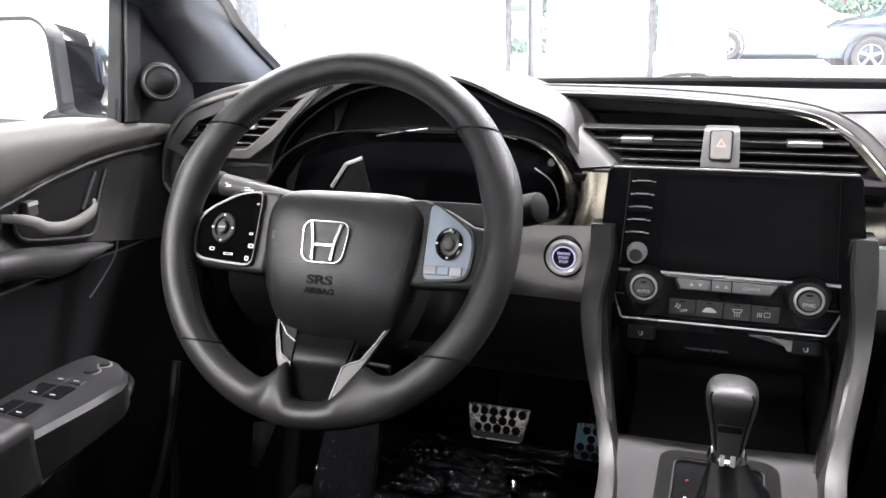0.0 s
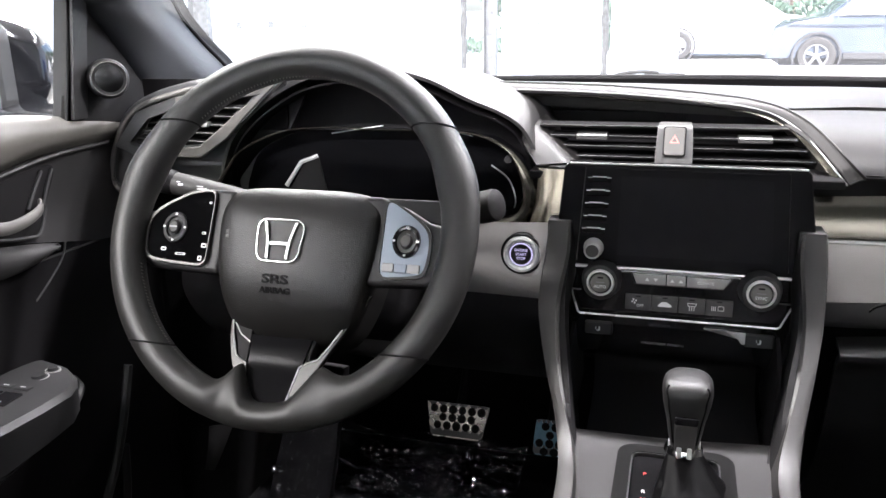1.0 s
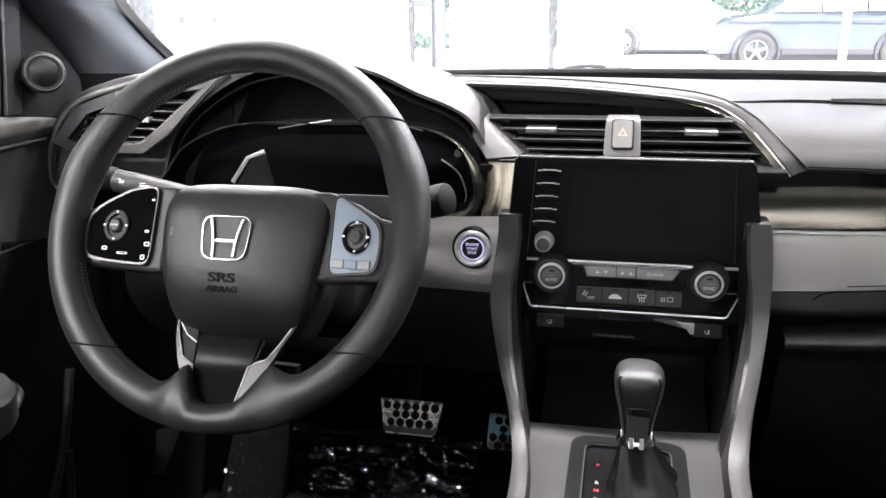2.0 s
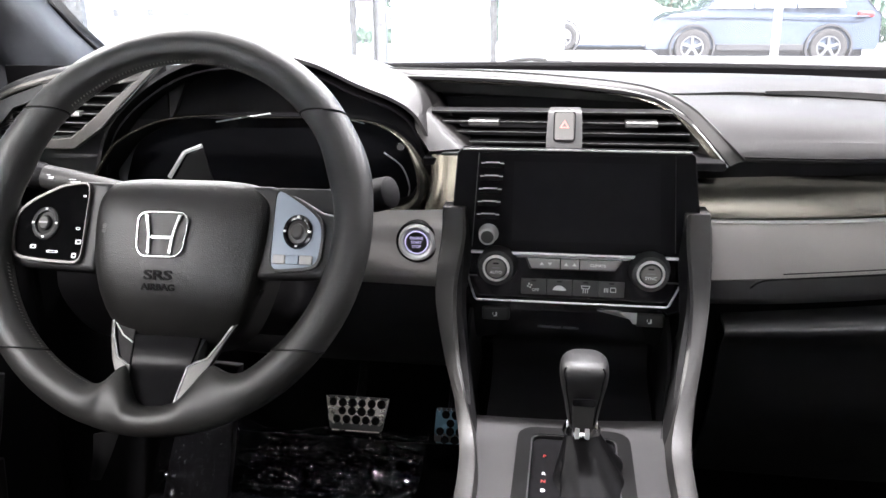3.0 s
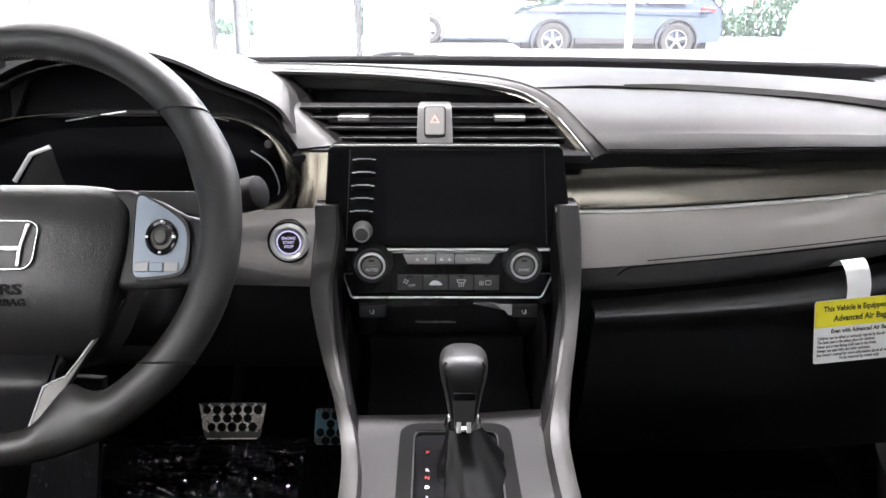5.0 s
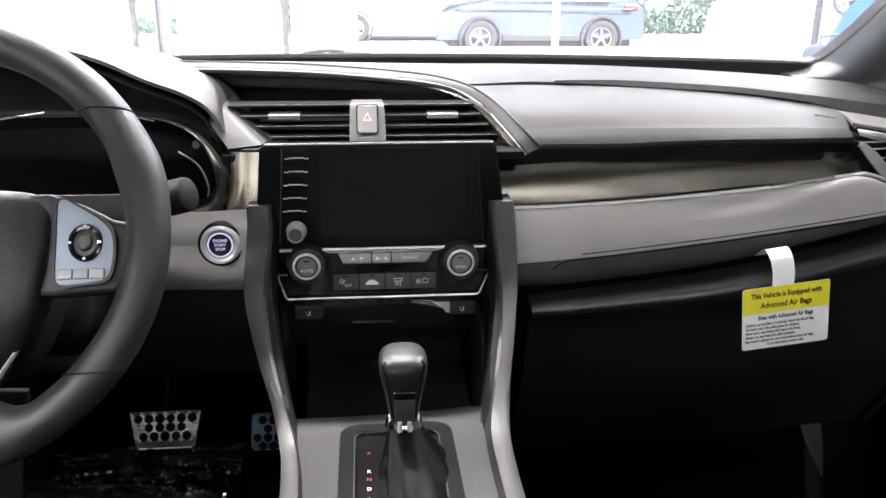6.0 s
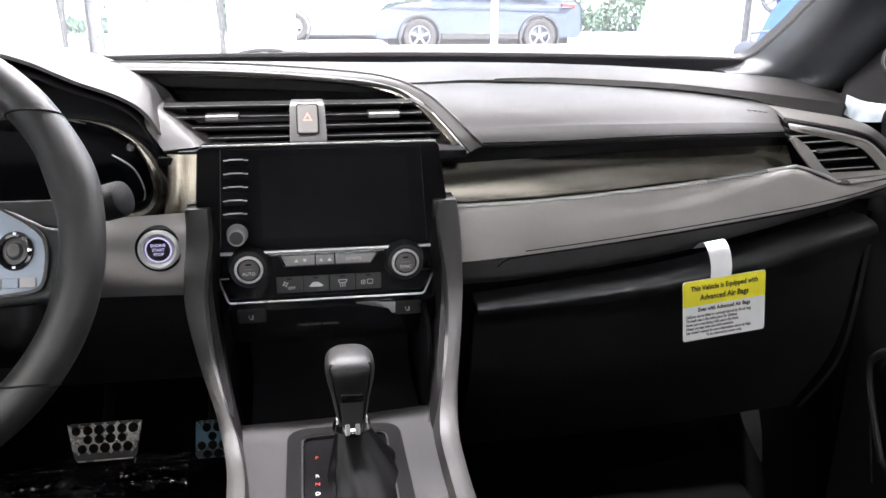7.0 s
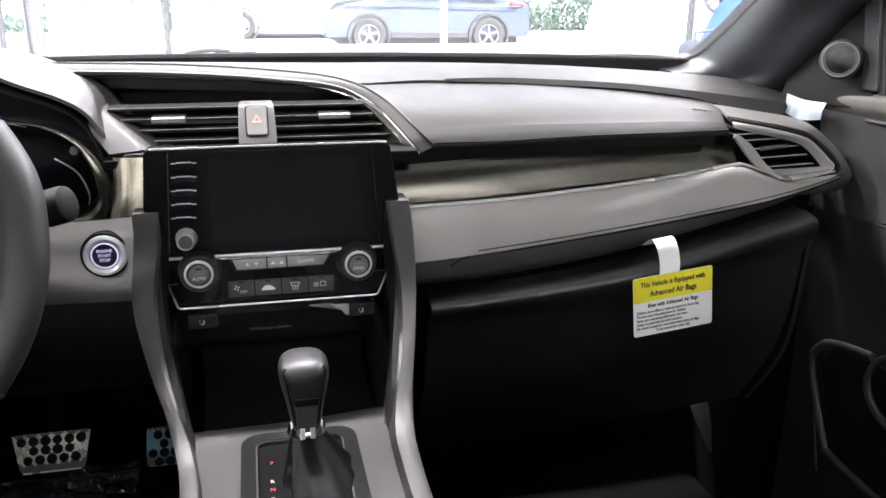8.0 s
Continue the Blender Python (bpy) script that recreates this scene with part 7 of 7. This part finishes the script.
part("strap", patch([[(0.433, -0.0350, 0.758), (0.4575, -0.0350, 0.7605)], [(0.431, -0.0362, 0.775), (0.4565, -0.0360, 0.777)], [(0.427, -0.0330, 0.793), (0.4525, -0.0330, 0.796)], [(0.4255, -0.0200, 0.8000), (0.451, -0.0195, 0.8030)], [(0.4255, 0.0, 0.786), (0.451, 0.0, 0.789)]], 4, 20, 0.0005), WHITE, tg, "white strap")

# ---- mirror outside the driver's window ----
mr = thing("door_mirror", (-0.98, 0.16, 0.93), "black door mirror with a bright glass", "door mirror")
def mirror_ring(y, x_in, x_out, z0, z1, r):
    """A rounded outline across the mirror's housing; its upper edge falls towards the car."""
    cx, cz = (x_in + x_out) / 2, (z0 + z1) / 2
    return [(cx + u, y, cz + v) for u, v in rounded(x_in - x_out, z1 - z0, r, 7)]


shell_rows = [mirror_ring(0.196, -1.066, -1.298, 0.926, 1.087, 0.032), mirror_ring(0.192, -1.058, -1.306, 0.917, 1.094, 0.038), mirror_ring(0.200, -1.055, -1.312, 0.912, 1.096, 0.042), mirror_ring(0.228, -1.058, -1.318, 0.908, 1.090, 0.045),
              mirror_ring(0.262, -1.042, -1.315, 0.912, 1.081, 0.048), mirror_ring(0.300, -1.038, -1.300, 0.925, 1.068, 0.052), mirror_ring(0.335, -1.060, -1.270, 0.945, 1.045, 0.045), mirror_ring(0.352, -1.110, -1.230, 0.970, 1.020, 0.024)]
part("shell", loft(shell_rows[3:]), PAINT, mr, "glossy black shell", sharp=60)
part("rim", loft(shell_rows[:4], True, False), LOWDOOR, mr, "dark grey rim round the mirror glass", sharp=60)
part("mirror_glass", prism(rounded(0.234, 0.163, 0.032, 7), 0.003, facing(-1.182, 0.201, 1.0065, 0), 0), MIRROR, mr, "silvered mirror glass")
part("foot", loft([[(-0.775 - 0.30 * v, 0.235 + 0.05 * math.cos(a) * (1 + v * 0.3), 0.925 + 0.016 * math.sin(a) + 0.006 * v) for a in np.linspace(0, 2 * math.pi, 20, False)] for v in np.linspace(0, 1, 8)]), PAINT, mr, "glossy black mirror foot")


# ---- the yard outside ----
TYRE = material("tyre_rubber", (0.022, 0.022, 0.023), 0.8, grain=0.3, scale=80)
ALLOY = material("alloy_wheel", (0.20, 0.205, 0.215), 0.4, metal=0.8, tone=0.05)
# pale base colour stands in for sky glare on the car windows
GLAREGLASS = material("car_glass_whitened", (0.72, 0.76, 0.78), 0.08, metal=0.7)
ARCH = material("grey_arch_plastic", (0.02, 0.021, 0.024), 0.6, tone=0.1)
TAIL = material("red_lens", (0.5, 0.03, 0.03), 0.2)


def car(name, label, x, y, paint, length=4.6, h=1.68, turn=0.0, flip=1, sill=None):
    """A parked car seen from its side; flip=1: its nose points to -x."""
    gz = YARD
    d = thing(name, (x, y, gz), label, "car", "parked cars")
    L = length
    m = Matrix.Translation((x, y, gz)) @ pose(0, 0, 0, 0, 0, turn) @ Matrix.Diagonal((flip, 1, 1, 1))
    prof = [(-0.50, 0.30), (-0.50, 0.62), (-0.475, 0.86), (-0.40, 0.98), (-0.27, 1.06), (-0.15, h - 0.12), (-0.05, h), (0.22, h), (0.38, h - 0.10), (0.455, 1.12), (0.495, 0.95), (0.50, 0.45), (0.485, 0.30)]
    rows = []
    for wy, k in ((-0.90, 0.96), (-0.92, 1.0), (-0.80, 1.0), (0.80, 1.0), (0.92, 1.0), (0.90, 0.96)):
        row = []
        for u, z in prof:
            inset = 1 - 0.22 * max(0, z - 1.0) / (h - 1.0)
            row.append(m @ Vector((u * L * (0.99 if abs(wy) > 0.89 else 1), wy * inset, 0.3 + (z - 0.3) * k)))
        rows.append(row)
    bm = loft(rows)
    part("body", bevel(bm, 0.03, 2, 25), paint, d, "painted car body")
    part("underbody", moved(box(-0.44 * L, 0.44 * L, -0.80, 0.80, 0.16, 0.34, 0.03), m), sill or ARCH, d, "underbody")
    for s in (-1, 1):
        for u0, u1, u2, u3 in ((-0.235, -0.045, -0.045, -0.135), (-0.035, 0.135, 0.135, -0.035), (0.145, 0.34, 0.30, 0.145)):
            g = [(u0 * L, 1.08), (u1 * L, 1.08), (u2 * L, h - 0.14), (u3 * L, h - 0.14)]
            bm = bmesh.new()
            vs = [bm.verts.new(m @ Vector((u, s * (0.932 * (1 - 0.22 * (z - 1.0) / (h - 1.0)) + 0.006), z))) for u, z in g]
            vb = [bm.verts.new(v.co + m.to_3x3() @ Vector((0, -s * 0.02, 0))) for v in vs]
            bm.faces.new(vs)
            for i in range(4):
                bm.faces.new((vs[i], vs[(i + 1) % 4], vb[(i + 1) % 4], vb[i]))
            part("window", bm, GLAREGLASS, d, "car window whitened for sky glare")
        part("sill_trim", moved(box(-0.19 * L, 0.18 * L, s * 0.93 - 0.02, s * 0.93 + 0.02, 0.28, 0.40, 0.01), m), sill or ARCH, d)
        part("side_crease", moved(box(-0.42 * L, 0.44 * L, s * 0.925 - 0.012, s * 0.925 + 0.012, 0.90, 0.925, 0.005), m), paint, d)
        part("tail_light", moved(box(0.395 * L, 0.462 * L, s * 0.82 - 0.08, s * 0.82 + 0.10, 0.90, 1.00, 0.03), m), TAIL, d, "red tail light")
        for wx in (-0.295, 0.285):
            wm = m @ Matrix.Translation((wx * L, s * 0.835, 0.34)) @ pose(0, 0, 0, -90 * s, 0, 0)
            part("wheel_arch", lathe([(0.40, 0.02), (0.40, 0.135), (0.44, 0.135), (0.44, 0.02)], wm, 30), ARCH, d, "dark wheel arch")
            w = part("wheel", lathe([(0.22, 0.02), (0.22, 0.115), (0.25, 0.13), (0.32, 0.125), (0.345, 0.10), (0.345, -0.08), (0.22, -0.08)], wm, 36), TYRE, d, "black tyre")
            part("rim", lathe([(0.0, 0.10), (0.05, 0.10), (0.06, 0.085), (0.0, 0.085)], wm, 20), ALLOY, w)
            part("rim_ring", lathe([(0.19, 0.06), (0.195, 0.118), (0.22, 0.120), (0.225, 0.06)], wm, 32), ALLOY, w)
            part("disc", lathe([(0, 0.03), (0.20, 0.03), (0.20, 0.02), (0, 0.02)], wm, 24), ARCH, w)
            for q in range(5):
                part("spoke", moved(box(0.04, 0.20, -0.028, 0.028, 0.075, 0.105, 0.008, 1), wm @ pose(0, 0, 0, 0, 0, q * 72 + 18)), ALLOY, w)
    return d


GREY_PAINT = material("blue_grey_paint", (0.044, 0.058, 0.084), 0.20, coat=1.0, tone=0.08, tone_scale=3)
WHITE_PAINT = material("white_paint", (0.8, 0.8, 0.8), 0.25, coat=0.6)
car("parked_suv", "blue-grey sport utility car parked in the sunny yard", 3.66, 17.05, GREY_PAINT, 4.38, 1.60, 0, 1)
car("parked_car", "white car parked in the sunny yard", 1.05, 21.5, WHITE_PAINT, 4.4, 1.50, 0, -1, WHITE_PAINT)
car("parked_car", "white car parked nose towards the garage in the yard", 7.7, 14.6, WHITE_PAINT, 4.3, 1.45, 62, 1, WHITE_PAINT)

def leafy(name, color):
    """Thin leaves: part of the light passes through them."""
    m = material(name, color, 0.6, tone=0.3, tone_scale=1.2)
    n, l = m.node_tree.nodes, m.node_tree.links
    tr, mix = n.new("ShaderNodeBsdfTranslucent"), n.new("ShaderNodeMixShader")
    tr.inputs["Color"].default_value = (color[0] * 1.6, color[1] * 1.5, color[2] * 1.4, 1)
    mix.inputs["Fac"].default_value = 0.35
    l.new(n["Principled BSDF"].outputs["BSDF"], mix.inputs[1])
    l.new(tr.outputs["BSDF"], mix.inputs[2])
    l.new(mix.outputs["Shader"], n["Material Output"].inputs["Surface"])
    return m


LEAF = leafy("sunlit_leaves", (0.070, 0.120, 0.085))
BARK = material("bark", (0.16, 0.12, 0.09), 0.9, grain=0.6, scale=30, tone=0.2)


def tree(x, y, h, r, seed):
    rnd = random.Random(seed)
    g = YARD
    t = thing("tree", (x, y, g), "leafy green tree beyond the yard", "tree", "trees")
    part("trunk", sweep(spline([(x, y, g), (x + rnd.uniform(-.1, .1), y, g + h * 0.3), (x + rnd.uniform(-.2, .2), y, g + h * 0.75)], 10), lambda s: circle(0.16 * (1 - 0.7 * s), 8), up=(0, 1, 0)), BARK, t)
    for k in range(5):
        a = rnd.uniform(0, 6.28)
        part("limb", sweep([(x, y, g + h * (0.3 + 0.07 * k)), (x + r * 0.4 * math.cos(a), y + r * 0.4 * math.sin(a), g + h * (0.5 + 0.06 * k)), (x + r * 0.75 * math.cos(a), y + r * 0.75 * math.sin(a), g + h * (0.62 + 0.06 * k))], lambda s: circle(0.06 * (1 - 0.7 * s), 6)), BARK, t)
    n = 2200
    verts, faces = [], []
    for i in range(n):
        c = rnd.choice(range(9))
        cc = Vector((math.cos(c * 2.4) * r * 0.55, math.sin(c * 2.4) * r * 0.55, h * (0.42 + 0.055 * c)))
        p = Vector((x, y, g)) + cc + Vector((rnd.gauss(0, r * 0.26), rnd.gauss(0, r * 0.26), rnd.gauss(0, h * 0.09)))
        e = Euler((rnd.uniform(0, 6), rnd.uniform(0, 6), rnd.uniform(0, 6))).to_matrix()
        s = rnd.uniform(0.10, 0.22)
        b = len(verts)
        for q in ((-s, 0, 0), (0, -s * 0.5, 0.02), (s, 0, 0), (0, s * 0.5, 0.02)):
            verts.append(p + e @ Vector(q))
        faces.append((b, b + 1, b + 2, b + 3))
    me = bpy.data.meshes.new("crown")
    me.from_pydata([tuple(v) for v in verts], [], faces)
    me.materials.append(LEAF)
    ob = new("crown", me)
    me.transform(Matrix.Translation(-BASE[t]))
    ob.parent = t
    tagged(ob, "many small green leaves", kind="stuff")


for i, (tx, ty, th, tr_) in enumerate([(-5.0, 33, 6.5, 2.4), (0.6, 34, 6, 2.2), (3.8, 33, 5.6, 2.0), (7.0, 35, 6.5, 2.6), (10.5, 34, 6, 2.2), (14.0, 36, 7, 2.8), (18.5, 34, 6.0, 2.4)]):
    tree(tx, ty, th, tr_, i + 1)


def hedge(x0, x1, y, top, n, seed):
    """A loose hedge of many small leaves, thicker in some places than in others."""
    rnd = random.Random(seed)
    verts, faces = [], []
    while len(faces) < n:
        x, v = rnd.uniform(x0, x1), rnd.random()
        if noise.noise((x * 0.7, v * 2.2, seed)) + 0.45 < v * 0.9:
            continue
        p = Vector((x, y + rnd.gauss(0, 0.5), YARD + v * top))
        e = Euler((rnd.uniform(0, 6), rnd.uniform(0, 6), rnd.uniform(0, 6))).to_matrix()
        s = rnd.uniform(0.07, 0.16)
        b = len(verts)
        for q in ((-s, 0, 0), (0, -s * 0.5, 0.02), (s, 0, 0), (0, s * 0.5, 0.02)):
            verts.append(tuple(p + e @ Vector(q) - Vector((0, y, YARD))))
        faces.append((b, b + 1, b + 2, b + 3))
    me = bpy.data.meshes.new("hedge")
    me.from_pydata(verts, [], faces)
    me.materials.append(LEAF)
    ob = new("hedge", me)
    ob.location = (0, y, YARD)
    return tagged(ob, "loose sunlit green hedge along the yard's far side", "hedge", kind="stuff")


hedge(-7, 27, 24.5, 2.7, 15000, 3)
for px_ in (7.1, 7.76):
    lone("lamp_post", tube([(px_, 22.3, YARD), (px_, 22.3, 6.5)], 0.06, 10, up=(0, 1, 0)), WALLPAINT, (px_, 22.3, YARD), "slim white post in the yard", "post", "yard posts")

# ---- blue ride-on machine inside the doorway ----
BLUE = material("blue_cover", (0.012, 0.06, 0.26), 0.45, grain=0.2, scale=60, tone=0.15)
MACH = material("dark_machine_plastic", (0.03, 0.033, 0.04), 0.5, tone=0.15)
rm = thing("ride_on_sweeper", (3.75, 5.1, FLOOR), "blue ride-on floor sweeper with a grey steering wheel", "sweeper")
part("base", bevel(box(3.20, 4.6, 4.7, 5.05, FLOOR, 0.70, 0.08, 3), 0.01, 1), MACH, rm, "dark lower body")
part("blue_body", bevel(prism([(3.36, 0.62), (4.6, 0.62), (4.6, 1.20), (3.62, 1.06), (3.50, 0.93)], 0.3, Matrix(((1, 0, 0, 0), (0, 0, -1, 5.05), (0, 1, 0, 0), (0, 0, 0, 1))), 0.04, 3), 0.004, 1), BLUE, rm, "bright blue body")
swm = Matrix.Translation((3.57, 5.05, 1.015)) @ pose(0, 0, 0, 65, 0, -25)
part("steering_wheel", sweep([swm @ Vector((0.125 * math.cos(a), 0.125 * math.sin(a), 0)) for a in np.linspace(0, 6.2832, 30, False)], circle(0.016, 8), True), MACH, rm, "grey steering wheel")
for a in (90, 210, 330):
    part("wheel_spoke", tube([swm @ Vector((0, 0, 0)), swm @ Vector((0.12 * math.cos(radians(a)), 0.12 * math.sin(radians(a)), 0))], 0.012, 6), STEELPOST, rm)
part("column", tube([swm @ Vector((0, 0, 0)), (3.62, 5.12, 0.8)], 0.025, 8), MACH, rm)
part("rail", tube([(3.28, 4.9, 0.69), (3.28, 4.9, 0.76), (3.48, 4.9, 0.78), (3.50, 4.9, 0.69)], 0.012, 6), STEELPOST, rm)
for wx in (3.4, 4.3):
    part("wheel", lathe([(0, 0.06), (0.10, 0.06), (0.15, 0.05), (0.16, 0.03), (0.16, -0.05), (0, -0.05)], Matrix.Translation((wx, 4.68, FLOOR + 0.16)) @ pose(0, 0, 0, 90, 0, 0), 24), RUBBER, rm)
